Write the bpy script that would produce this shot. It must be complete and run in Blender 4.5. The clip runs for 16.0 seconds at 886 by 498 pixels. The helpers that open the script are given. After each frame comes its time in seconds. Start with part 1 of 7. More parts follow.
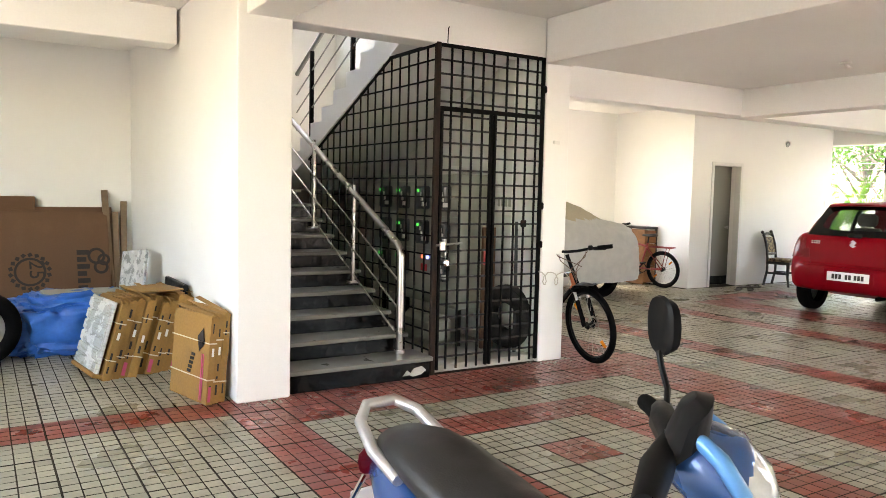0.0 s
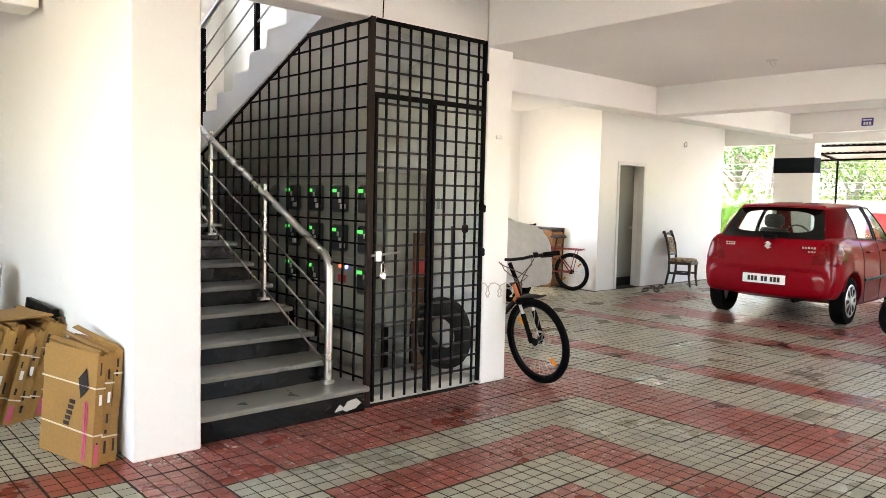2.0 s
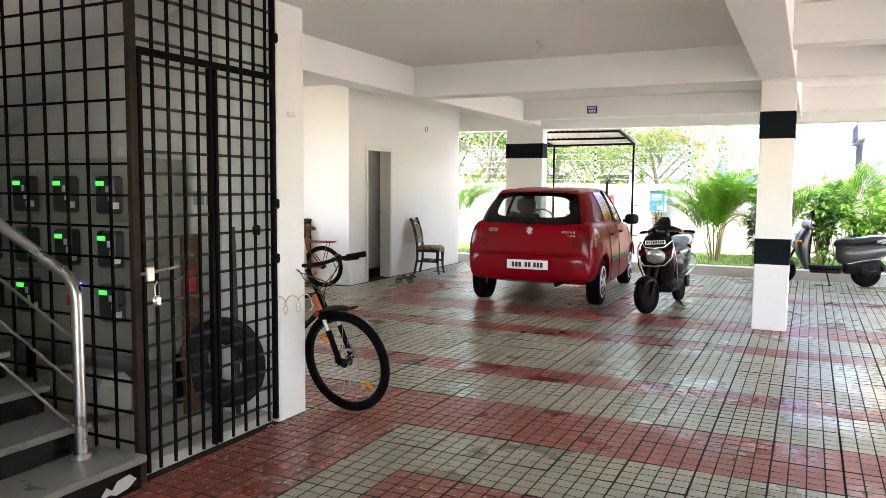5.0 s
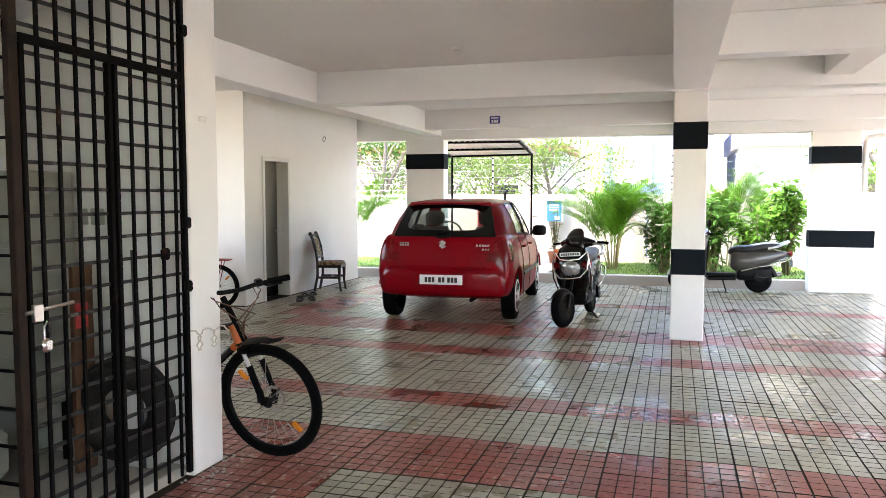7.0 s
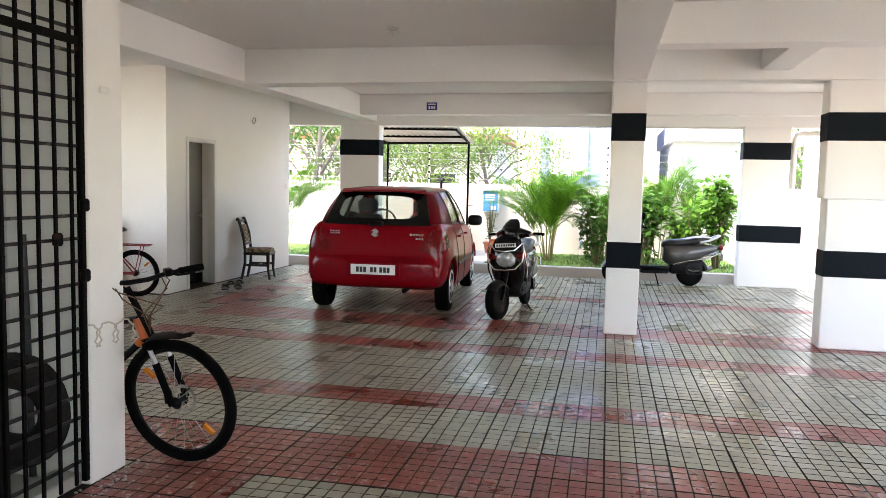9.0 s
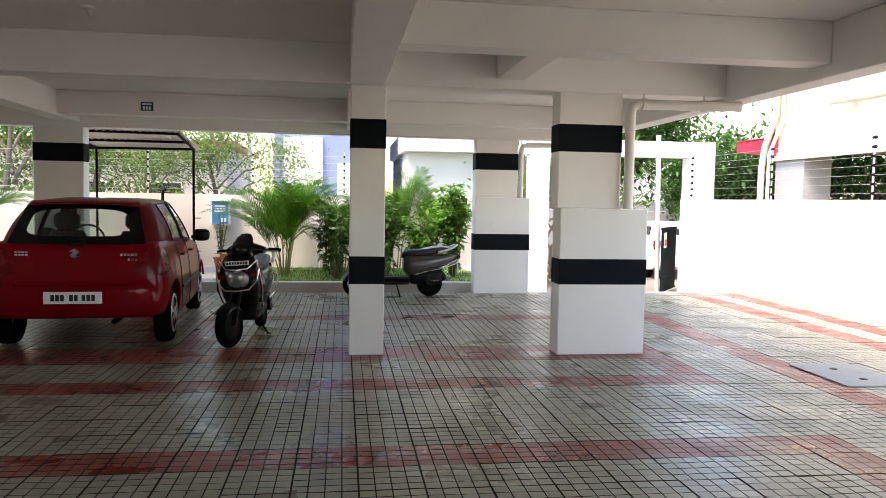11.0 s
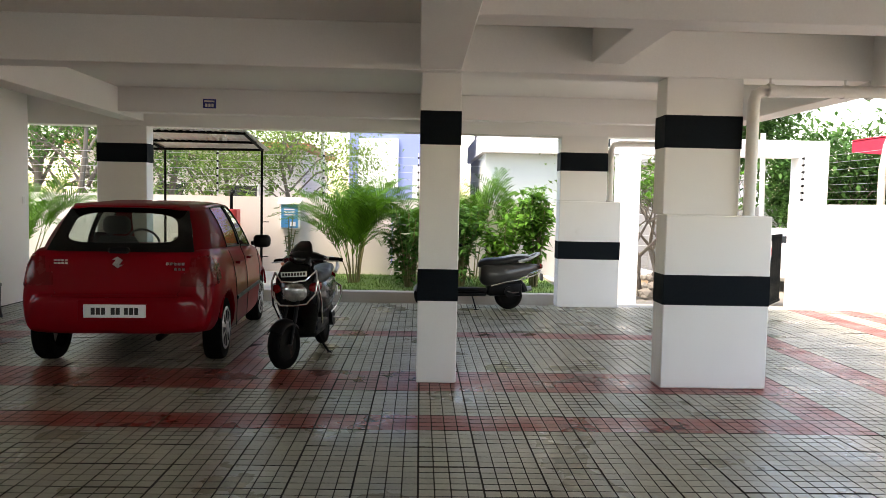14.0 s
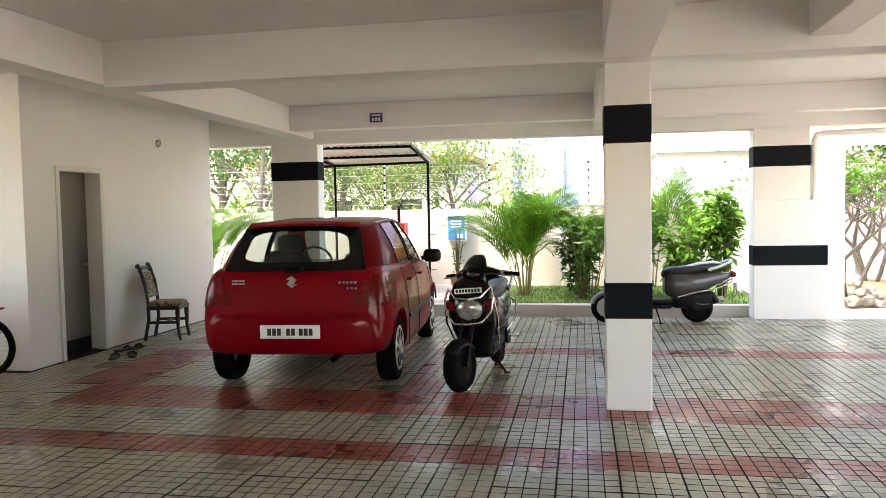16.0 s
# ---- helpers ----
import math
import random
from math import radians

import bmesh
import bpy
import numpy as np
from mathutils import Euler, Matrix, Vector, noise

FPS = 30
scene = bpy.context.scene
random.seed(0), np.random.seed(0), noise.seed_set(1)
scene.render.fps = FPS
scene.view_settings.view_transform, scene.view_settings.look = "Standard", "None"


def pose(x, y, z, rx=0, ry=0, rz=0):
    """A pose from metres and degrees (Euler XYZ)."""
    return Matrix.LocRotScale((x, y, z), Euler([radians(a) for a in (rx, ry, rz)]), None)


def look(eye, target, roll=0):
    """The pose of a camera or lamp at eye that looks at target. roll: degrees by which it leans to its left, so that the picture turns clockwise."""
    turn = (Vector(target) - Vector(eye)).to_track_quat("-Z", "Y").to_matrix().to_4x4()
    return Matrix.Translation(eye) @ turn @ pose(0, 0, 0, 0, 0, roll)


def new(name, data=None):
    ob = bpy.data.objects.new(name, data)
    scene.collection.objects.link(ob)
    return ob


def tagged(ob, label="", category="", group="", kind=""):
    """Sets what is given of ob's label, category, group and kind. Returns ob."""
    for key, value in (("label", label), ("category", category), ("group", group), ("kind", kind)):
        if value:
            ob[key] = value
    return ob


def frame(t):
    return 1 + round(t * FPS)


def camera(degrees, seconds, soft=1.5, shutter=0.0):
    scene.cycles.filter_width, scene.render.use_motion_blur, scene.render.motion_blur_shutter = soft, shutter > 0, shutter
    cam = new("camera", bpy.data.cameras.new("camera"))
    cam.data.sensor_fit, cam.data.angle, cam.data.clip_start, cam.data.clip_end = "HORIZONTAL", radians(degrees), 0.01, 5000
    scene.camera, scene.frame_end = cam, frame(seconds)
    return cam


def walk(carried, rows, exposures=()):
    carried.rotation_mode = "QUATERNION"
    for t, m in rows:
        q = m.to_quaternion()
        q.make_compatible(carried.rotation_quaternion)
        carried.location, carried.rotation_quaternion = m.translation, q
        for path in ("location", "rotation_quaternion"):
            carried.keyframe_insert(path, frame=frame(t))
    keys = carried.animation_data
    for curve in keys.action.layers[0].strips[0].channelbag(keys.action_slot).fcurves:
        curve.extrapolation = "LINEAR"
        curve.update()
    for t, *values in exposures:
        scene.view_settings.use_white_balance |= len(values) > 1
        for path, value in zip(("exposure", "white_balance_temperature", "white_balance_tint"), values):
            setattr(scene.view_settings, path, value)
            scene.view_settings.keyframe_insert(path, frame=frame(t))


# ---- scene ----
cam = camera(60.9, 16.0, soft=0.8)
PATH = [
    (0, (0.205, -0.187, 1.431), (1.257, 1.508, 1.286), 1.3),
    (0.5, (0.153, 0.074, 1.451), (1.226, 1.754, 1.294), 1.2),
    (1, (0.221, 0.321, 1.443), (1.295, 2.001, 1.29), 0.9),
    (1.5, (0.294, 0.55, 1.438), (1.429, 2.192, 1.303), 1.6),
    (2, (0.295, 0.781, 1.437), (1.62, 2.273, 1.297), 1.3),
    (2.5, (0.314, 1.003, 1.447), (1.805, 2.326, 1.284), 0.2),
    (3, (0.404, 1.198, 1.446), (1.958, 2.448, 1.291), -0.4),
    (3.5, (0.492, 1.363, 1.478), (2.078, 2.574, 1.342), -0.1),
    (4, (0.527, 1.553, 1.453), (2.2, 2.638, 1.305), -0.2),
    (4.2, (0.538, 1.644, 1.453), (2.255, 2.657, 1.294), -0.2),
    (6.3, (0.911, 2.325, 1.484), (2.752, 3.094, 1.346), 0.1),
    (6.5, (0.928, 2.37, 1.484), (2.787, 3.095, 1.356), -0.3),
    (7, (0.96, 2.437, 1.482), (2.867, 3.022, 1.345), 0.0),
    (7.5, (0.97, 2.469, 1.491), (2.894, 2.989, 1.331), 1.3),
    (8, (0.983, 2.472, 1.492), (2.894, 3.03, 1.305), 1.9),
    (8.5, (1.063, 2.493, 1.463), (2.964, 3.078, 1.251), 1.6),
    (9, (1.227, 2.474, 1.475), (3.175, 2.895, 1.309), 1.3),
    (9.5, (1.367, 2.455, 1.481), (3.358, 2.606, 1.357), 1.2),
    (10, (1.526, 2.514, 1.483), (3.521, 2.424, 1.38), 0.8),
    (10.2, (1.604, 2.53, 1.486), (3.595, 2.374, 1.375), 0.3),
    (12.3, (2.353, 2.531, 1.49), (4.322, 2.206, 1.368), 1.6),
    (12.5, (2.421, 2.517, 1.485), (4.391, 2.196, 1.369), 1.1),
    (13, (2.574, 2.527, 1.486), (4.543, 2.202, 1.357), 0.0),
    (13.5, (2.739, 2.487, 1.492), (4.724, 2.273, 1.375), -0.1),
    (14, (2.88, 2.45, 1.499), (4.876, 2.388, 1.376), 1.2),
    (14.5, (3.012, 2.496, 1.473), (5.007, 2.548, 1.35), 1.7),
    (15, (3.205, 2.586, 1.501), (5.201, 2.679, 1.415), 0.8),
    (15.5, (3.312, 2.628, 1.502), (5.3, 2.808, 1.391), -0.8),
    (16, (3.415, 2.628, 1.5), (5.379, 2.991, 1.4), -1.1),
]
EXPOSURES = [(0.0, 4.38, 8200, 17), (0.7, 4.55, 8000, 17), (2.5, 4.37, 7800, 17), (3.2, 4.15, 7700, 17), (4.0, 4.13, 7600, 17), (7.0, 3.87, 7500, 18), (8.5, 3.86, 7500, 18), (9.5, 3.03, 7600, 17), (10.0, 2.68, 7600, 17), (12.5, 2.31, 8100, 17), (14.0, 2.41, 8100, 16), (14.7, 2.58, 8100, 15), (15.5, 2.89, 8200, 16), (16.0, 3.36, 8400, 17)]
walk(cam, [(t, look(eye, target, roll)) for t, eye, target, roll in PATH], EXPOSURES)

# ---- daylight: hazy bright sky, soft sun high behind the building ----
world = bpy.data.worlds.new("sky")
scene.world = world
world.use_nodes = True
wn = world.node_tree
sky = wn.nodes.new("ShaderNodeTexSky")
sky.sky_type = "NISHITA"
sky.sun_disc = False
sky.sun_elevation = radians(60)
sky.sun_rotation = radians(322)
sky.dust_density = 1.0
sky.air_density = 1.2
wn.nodes["Background"].inputs["Strength"].default_value = 0.15
wn.links.new(sky.outputs["Color"], wn.nodes["Background"].inputs["Color"])
sun = new("sun", bpy.data.lights.new("sun", "SUN"))
sun.data.energy = 1.6
sun.data.angle = radians(20)
sun.data.color = (1.0, 0.98, 0.95)
sun.matrix_world = look((4.5, 2.5, 14), (9.5, -4.0, 0))

# ---- materials ----
def mat(name, color, rough=0.6, metal=0.0, vary=0.12, scale=3.0, fine=40.0, bump=0.1, rvary=0.1, random_piece=0.0, coat=0.0, spec=0.5, world_space=False):
    m = bpy.data.materials.new(name)
    m.use_nodes = True
    nt = m.node_tree
    b = nt.nodes["Principled BSDF"]
    b.inputs["Roughness"].default_value = rough
    b.inputs["Metallic"].default_value = metal
    b.inputs["Specular IOR Level"].default_value = spec
    b.inputs["Coat Weight"].default_value = coat
    b.inputs["Coat Roughness"].default_value = 0.04
    tc = nt.nodes.new("ShaderNodeTexCoord")
    n1 = nt.nodes.new("ShaderNodeTexNoise")
    n1.inputs["Scale"].default_value = scale
    n1.inputs["Detail"].default_value = 6
    n2 = nt.nodes.new("ShaderNodeTexNoise")
    n2.inputs["Scale"].default_value = fine
    n2.inputs["Detail"].default_value = 4
    place = tc.outputs["Object"]
    if world_space:
        place = nt.nodes.new("ShaderNodeNewGeometry").outputs["Position"]
    for n in (n1, n2):
        nt.links.new(place, n.inputs["Vector"])
    mix = nt.nodes.new("ShaderNodeMix")
    mix.data_type = "FLOAT"
    mix.inputs[0].default_value = 0.4
    nt.links.new(n1.outputs["Fac"], mix.inputs[2])
    nt.links.new(n2.outputs["Fac"], mix.inputs[3])
    ramp = nt.nodes.new("ShaderNodeMapRange")
    ramp.inputs["From Min"].default_value = 0.3
    ramp.inputs["From Max"].default_value = 0.7
    ramp.inputs["To Min"].default_value = 1 - vary
    ramp.inputs["To Max"].default_value = 1 + vary
    nt.links.new(mix.outputs[0], ramp.inputs["Value"])
    hsv = nt.nodes.new("ShaderNodeHueSaturation")
    hsv.inputs["Color"].default_value = (*color, 1)
    val = ramp.outputs[0]
    if random_piece:
        oi = nt.nodes.new("ShaderNodeObjectInfo")
        ge = nt.nodes.new("ShaderNodeNewGeometry")
        add = nt.nodes.new("ShaderNodeMath")
        add.operation = "ADD"
        nt.links.new(oi.outputs["Random"], add.inputs[0])
        nt.links.new(ge.outputs["Random Per Island"], add.inputs[1])
        fr = nt.nodes.new("ShaderNodeMath")
        fr.operation = "FRACT"
        nt.links.new(add.outputs[0], fr.inputs[0])
        mr = nt.nodes.new("ShaderNodeMapRange")
        mr.inputs["To Min"].default_value = 1 - random_piece
        mr.inputs["To Max"].default_value = 1 + random_piece
        nt.links.new(fr.outputs[0], mr.inputs["Value"])
        mul = nt.nodes.new("ShaderNodeMath")
        mul.operation = "MULTIPLY"
        nt.links.new(val, mul.inputs[0])
        nt.links.new(mr.outputs[0], mul.inputs[1])
        val = mul.outputs[0]
    nt.links.new(val, hsv.inputs["Value"])
    nt.links.new(hsv.outputs["Color"], b.inputs["Base Color"])
    if rvary:
        rr = nt.nodes.new("ShaderNodeMapRange")
        rr.inputs["From Min"].default_value = 0.3
        rr.inputs["From Max"].default_value = 0.7
        rr.inputs["To Min"].default_value = max(0.02, rough - rvary)
        rr.inputs["To Max"].default_value = min(1.0, rough + rvary)
        nt.links.new(n1.outputs["Fac"], rr.inputs["Value"])
        nt.links.new(rr.outputs[0], b.inputs["Roughness"])
    if bump:
        bp = nt.nodes.new("ShaderNodeBump")
        bp.inputs["Strength"].default_value = bump
        bp.inputs["Distance"].default_value = 0.01
        nt.links.new(mix.outputs[0], bp.inputs["Height"])
        nt.links.new(bp.outputs["Normal"], b.inputs["Normal"])
    return m


def blotch(m, color, scale=4.0, low=0.55, high=0.62, amount=0.8, detail=8.0, stretch=(1, 1, 1), world_space=False, spot=None):
    """Stains or worn patches of another colour over a material made by mat(); spot (x, y, radius) keeps them to one place."""
    nt = m.node_tree
    b = nt.nodes["Principled BSDF"]
    link = b.inputs["Base Color"].links[0]
    src = link.from_socket
    tc = nt.nodes.new("ShaderNodeTexCoord")
    mp = nt.nodes.new("ShaderNodeMapping")
    mp.inputs["Scale"].default_value = stretch
    pos = nt.nodes.new("ShaderNodeNewGeometry").outputs["Position"]
    nt.links.new(pos if world_space else tc.outputs["Object"], mp.inputs["Vector"])
    n = nt.nodes.new("ShaderNodeTexNoise")
    n.inputs["Scale"].default_value = scale
    n.inputs["Detail"].default_value = detail
    n.inputs["Roughness"].default_value = 0.65
    nt.links.new(mp.outputs[0], n.inputs["Vector"])
    mr = nt.nodes.new("ShaderNodeMapRange")
    mr.inputs["From Min"].default_value = low
    mr.inputs["From Max"].default_value = high
    mr.inputs["To Max"].default_value = amount
    nt.links.new(n.outputs["Fac"], mr.inputs["Value"])
    mix = nt.nodes.new("ShaderNodeMix")
    mix.data_type = "RGBA"
    amount_out = mr.outputs[0]
    if spot:
        far = nt.nodes.new("ShaderNodeVectorMath")
        far.operation = "DISTANCE"
        far.inputs[1].default_value = (spot[0], spot[1], 0)
        nt.links.new(pos, far.inputs[0])
        fade = nt.nodes.new("ShaderNodeMapRange")
        fade.inputs["From Min"].default_value = spot[2] * 0.35
        fade.inputs["From Max"].default_value = spot[2]
        fade.inputs["To Min"].default_value = 1.0
        fade.inputs["To Max"].default_value = 0.0
        nt.links.new(far.outputs["Value"], fade.inputs["Value"])
        mu = nt.nodes.new("ShaderNodeMath")
        mu.operation = "MULTIPLY"
        nt.links.new(mr.outputs[0], mu.inputs[0])
        nt.links.new(fade.outputs[0], mu.inputs[1])
        amount_out = mu.outputs[0]
    nt.links.new(amount_out, mix.inputs[0])
    nt.links.new(src, mix.inputs[6])
    mix.inputs[7].default_value = (*color, 1)
    nt.links.new(mix.outputs[2], b.inputs["Base Color"])
    return m


def glass(name, color=(1, 1, 1), rough=0.0):
    m = bpy.data.materials.new(name)
    m.use_nodes = True
    b = m.node_tree.nodes["Principled BSDF"]
    b.inputs["Base Color"].default_value = (*color, 1)
    b.inputs["Transmission Weight"].default_value = 1.0
    b.inputs["Roughness"].default_value = rough
    b.inputs["IOR"].default_value = 1.45
    return m


def thin_glass(name, color):
    m = bpy.data.materials.new(name)
    m.use_nodes = True
    nt = m.node_tree
    nt.nodes.remove(nt.nodes["Principled BSDF"])
    tr = nt.nodes.new("ShaderNodeBsdfTransparent")
    tr.inputs["Color"].default_value = (*color, 1)
    gl = nt.nodes.new("ShaderNodeBsdfGlossy")
    gl.inputs["Roughness"].default_value = 0.03
    lw = nt.nodes.new("ShaderNodeLayerWeight")
    pw = nt.nodes.new("ShaderNodeMath")
    pw.operation = "POWER"
    pw.inputs[1].default_value = 4.0
    nt.links.new(lw.outputs["Facing"], pw.inputs[0])
    fr = nt.nodes.new("ShaderNodeMath")
    fr.operation = "MULTIPLY_ADD"
    fr.inputs[1].default_value = 0.6
    fr.inputs[2].default_value = 0.05
    nt.links.new(pw.outputs[0], fr.inputs[0])
    mx = nt.nodes.new("ShaderNodeMixShader")
    nt.links.new(fr.outputs[0], mx.inputs[0])
    nt.links.new(tr.outputs[0], mx.inputs[1])
    nt.links.new(gl.outputs[0], mx.inputs[2])
    nt.links.new(mx.outputs[0], nt.nodes["Material Output"].inputs["Surface"])
    return m


def glow(name, color, strength):
    m = bpy.data.materials.new(name)
    m.use_nodes = True
    b = m.node_tree.nodes["Principled BSDF"]
    b.inputs["Base Color"].default_value = (*color, 1)
    b.inputs["Emission Color"].default_value = (*color, 1)
    b.inputs["Emission Strength"].default_value = strength
    return m


M = {}
M["wall"] = blotch(mat("white_plaster", (0.84, 0.825, 0.785), 0.75, vary=0.035, scale=1.3, fine=120, bump=0.12, rvary=0.05), (0.62, 0.58, 0.5), 1.7, 0.66, 0.78, 0.35)
M["wall_dirty"] = blotch(mat("stained_plaster", (0.70, 0.69, 0.64), 0.8, vary=0.06, scale=2.0, fine=90, bump=0.15), (0.35, 0.3, 0.24), 3.2, 0.6, 0.75, 0.5)
M["ceil"] = mat("ceiling_paint", (0.88, 0.865, 0.82), 0.85, vary=0.04, scale=0.9, fine=60, bump=0.08)
M["band"] = mat("dark_band_paint", (0.004, 0.007, 0.010), 0.7, vary=0.3, scale=5, fine=70, bump=0.1, spec=0.12)
M["joint"] = mat("tile_joint", (0.042, 0.036, 0.028), 0.95, vary=0.3, bump=0.2, spec=0.05)
M["tile_grey"] = blotch(mat("grey_paver", (0.31, 0.292, 0.215), 0.36, vary=0.2, scale=1.6, fine=38, bump=0.2, rvary=0.16, random_piece=0.13, world_space=True), (0.17, 0.15, 0.115), 2.2, 0.54, 0.74, 0.5, world_space=True)
blotch(M["tile_grey"], (0.10, 0.085, 0.065), 9.0, 0.64, 0.74, 0.5, world_space=True)
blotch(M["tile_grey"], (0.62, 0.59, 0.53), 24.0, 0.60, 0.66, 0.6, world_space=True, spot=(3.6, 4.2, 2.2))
M["tile_red"] = blotch(mat("red_paver", (0.245, 0.046, 0.03), 0.34, vary=0.25, scale=2.0, fine=38, bump=0.2, rvary=0.16, random_piece=0.17, world_space=True), (0.36, 0.2, 0.15), 5.0, 0.6, 0.75, 0.45, world_space=True)
blotch(M["tile_red"], (0.11, 0.03, 0.022), 7.0, 0.62, 0.74, 0.5, world_space=True)
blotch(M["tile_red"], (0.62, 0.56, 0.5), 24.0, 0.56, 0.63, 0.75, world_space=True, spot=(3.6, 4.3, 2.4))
M["concrete"] = blotch(mat("concrete", (0.42, 0.40, 0.35), 0.85, vary=0.12, scale=2, fine=50, bump=0.25), (0.22, 0.2, 0.17), 2.0, 0.55, 0.7, 0.5)
M["outwall"] = blotch(mat("cream_plaster", (0.58, 0.535, 0.485), 0.85, vary=0.05, scale=1.2, fine=80, bump=0.15), (0.5, 0.46, 0.38), 1.5, 0.58, 0.75, 0.4, stretch=(1, 1, 0.3))
M["whitewall"] = mat("white_outdoor_paint", (0.80, 0.79, 0.78), 0.8, vary=0.04, scale=1.0, fine=80, bump=0.15)
M["granite"] = mat("grey_granite", (0.17, 0.168, 0.145), 0.34, vary=0.18, scale=6, fine=160, bump=0.02, rvary=0.08)
M["blackstone"] = mat("black_granite", (0.004, 0.0045, 0.0045), 0.16, vary=0.3, scale=8, fine=200, bump=0.02, rvary=0.06, spec=0.16)
M["steel"] = mat("brushed_steel", (0.47, 0.45, 0.42), 0.32, 1.0, vary=0.06, scale=8, fine=120, bump=0.02, rvary=0.1)
M["darksteel"] = mat("dull_rail_steel", (0.30, 0.30, 0.29), 0.4, 1.0, vary=0.1, bump=0.02)
M["bars"] = blotch(mat("painted_iron", (0.004, 0.0037, 0.0034), 0.65, 0.0, vary=0.3, scale=9, fine=80, bump=0.05, spec=0.05), (0.06, 0.027, 0.016), 7, 0.6, 0.68, 0.6)
# Horizontal bars: grey patches paint in light caught on top, and white splashes.
M["bars_glint"] = blotch(mat("iron_with_painted_glint", (0.012, 0.011, 0.01), 0.5, 0.0, vary=0.3, scale=9, fine=80, bump=0.1, spec=0.3), (0.20, 0.19, 0.17), 9, 0.58, 0.68, 0.7)
M["bars_rust"] = blotch(mat("rusty_iron", (0.022, 0.012, 0.008), 0.65, 0.0, vary=0.35, scale=6, fine=60, bump=0.15, spec=0.15), (0.01, 0.008, 0.007), 4, 0.5, 0.6, 0.8)
M["white_pvc"] = mat("white_pvc", (0.72, 0.70, 0.65), 0.4, vary=0.05, bump=0.03)
M["grass"] = mat("lawn", (0.08, 0.16, 0.03), 0.9, vary=0.35, scale=5, fine=80, bump=0.4)
M["soil"] = mat("bare_soil", (0.22, 0.17, 0.12), 0.95, vary=0.25, scale=0.6, fine=12, bump=0.4)
M["road"] = mat("dusty_road", (0.30, 0.27, 0.23), 0.9, vary=0.15, scale=0.5, fine=20, bump=0.3)
M["dark"] = mat("dark_room", (0.25, 0.24, 0.22), 0.9, vary=0.05)
M["carton"] = blotch(mat("corrugated_carton", (0.29, 0.15, 0.038), 0.75, vary=0.22, scale=5, fine=60, bump=0.15, random_piece=0.12), (0.26, 0.15, 0.06), 5, 0.56, 0.68, 0.5)
M["brownsheet"] = blotch(mat("brown_board", (0.125, 0.06, 0.027), 0.75, vary=0.1, scale=2, fine=60, bump=0.1), (0.16, 0.085, 0.045), 2.5, 0.55, 0.7, 0.5)
M["printing"] = mat("dark_print", (0.018, 0.012, 0.009), 0.7, vary=0.2, bump=0.0)
M["pink"] = mat("pink_tape", (0.55, 0.08, 0.16), 0.6, vary=0.1, bump=0.0)
M["strap"] = mat("pale_strap", (0.62, 0.55, 0.42), 0.5, vary=0.1, bump=0.0)
M["label"] = mat("paper_label", (0.75, 0.74, 0.7), 0.6, vary=0.05, bump=0.0)
M["wrap"] = blotch(mat("tiles_in_film", (0.55, 0.56, 0.5), 0.25, vary=0.12, scale=6, bump=0.2), (0.3, 0.3, 0.24), 9, 0.5, 0.6, 0.5, stretch=(1, 1, 6))
M["crate"] = mat("old_crate_wood", (0.27, 0.12, 0.045), 0.8, vary=0.3, scale=3, fine=30, bump=0.2)
M["tarp"] = mat("blue_tarpaulin", (0.012, 0.12, 0.42), 0.42, vary=0.3, scale=4, fine=20, bump=0.4)
M["wood"] = mat("rough_plank", (0.20, 0.13, 0.08), 0.8, vary=0.25, scale=3, fine=30, bump=0.2)
M["rubber"] = mat("tyre_rubber", (0.004, 0.004, 0.004), 0.9, vary=0.3, scale=8, fine=60, bump=0.1, spec=0.04)
M["oldrubber"] = mat("dusty_old_rubber", (0.035, 0.033, 0.03), 0.9, vary=0.4, scale=6, fine=60, bump=0.3, spec=0.2)
M["black_plastic"] = mat("black_plastic", (0.004, 0.004, 0.0045), 0.45, vary=0.2, scale=6, fine=80, bump=0.04, spec=0.12)
M["black_gloss"] = mat("black_gloss_paint", (0.003, 0.003, 0.0035), 0.22, vary=0.2, scale=3, bump=0.0, coat=0.2, spec=0.25, rvary=0.05)
M["grey_paint"] = mat("metallic_grey_paint", (0.045, 0.043, 0.04), 0.4, 0.2, vary=0.08, scale=3, fine=300, bump=0.0, coat=0.6)
M["blue_paint"] = mat("metallic_blue_paint", (0.012, 0.075, 0.24), 0.28, 0.35, vary=0.08, scale=3, fine=300, bump=0.0, coat=0.8)
M["lightblue"] = mat("light_blue_panel", (0.07, 0.28, 0.6), 0.3, 0.2, vary=0.06, bump=0.0, coat=0.6)
M["carpaint"] = mat("red_car_paint", (0.185, 0.001, 0.0055), 0.45, 0.0, vary=0.05, scale=2, fine=200, bump=0.0, coat=0.3, spec=0.03, rvary=0.02)
M["chrome"] = mat("chrome", (0.78, 0.78, 0.78), 0.12, 1.0, vary=0.03, bump=0.0, rvary=0.04)
M["silver"] = mat("silver_paint", (0.5, 0.5, 0.5), 0.35, 0.7, vary=0.06, bump=0.02)
M["seat"] = mat("black_vinyl", (0.007, 0.0065, 0.006), 0.5, vary=0.2, scale=8, fine=150, bump=0.15)
# Pale seat top: the sky's reflection is put into its colour.
M["sheen_seat"] = mat("vinyl_with_sky_sheen", (0.5, 0.5, 0.49), 0.4, vary=0.2, scale=5, fine=100, bump=0.15)
M["lens"] = mat("clear_lamp_lens", (0.5, 0.51, 0.5), 0.12, 0.7, vary=0.5, scale=18, bump=0.1)
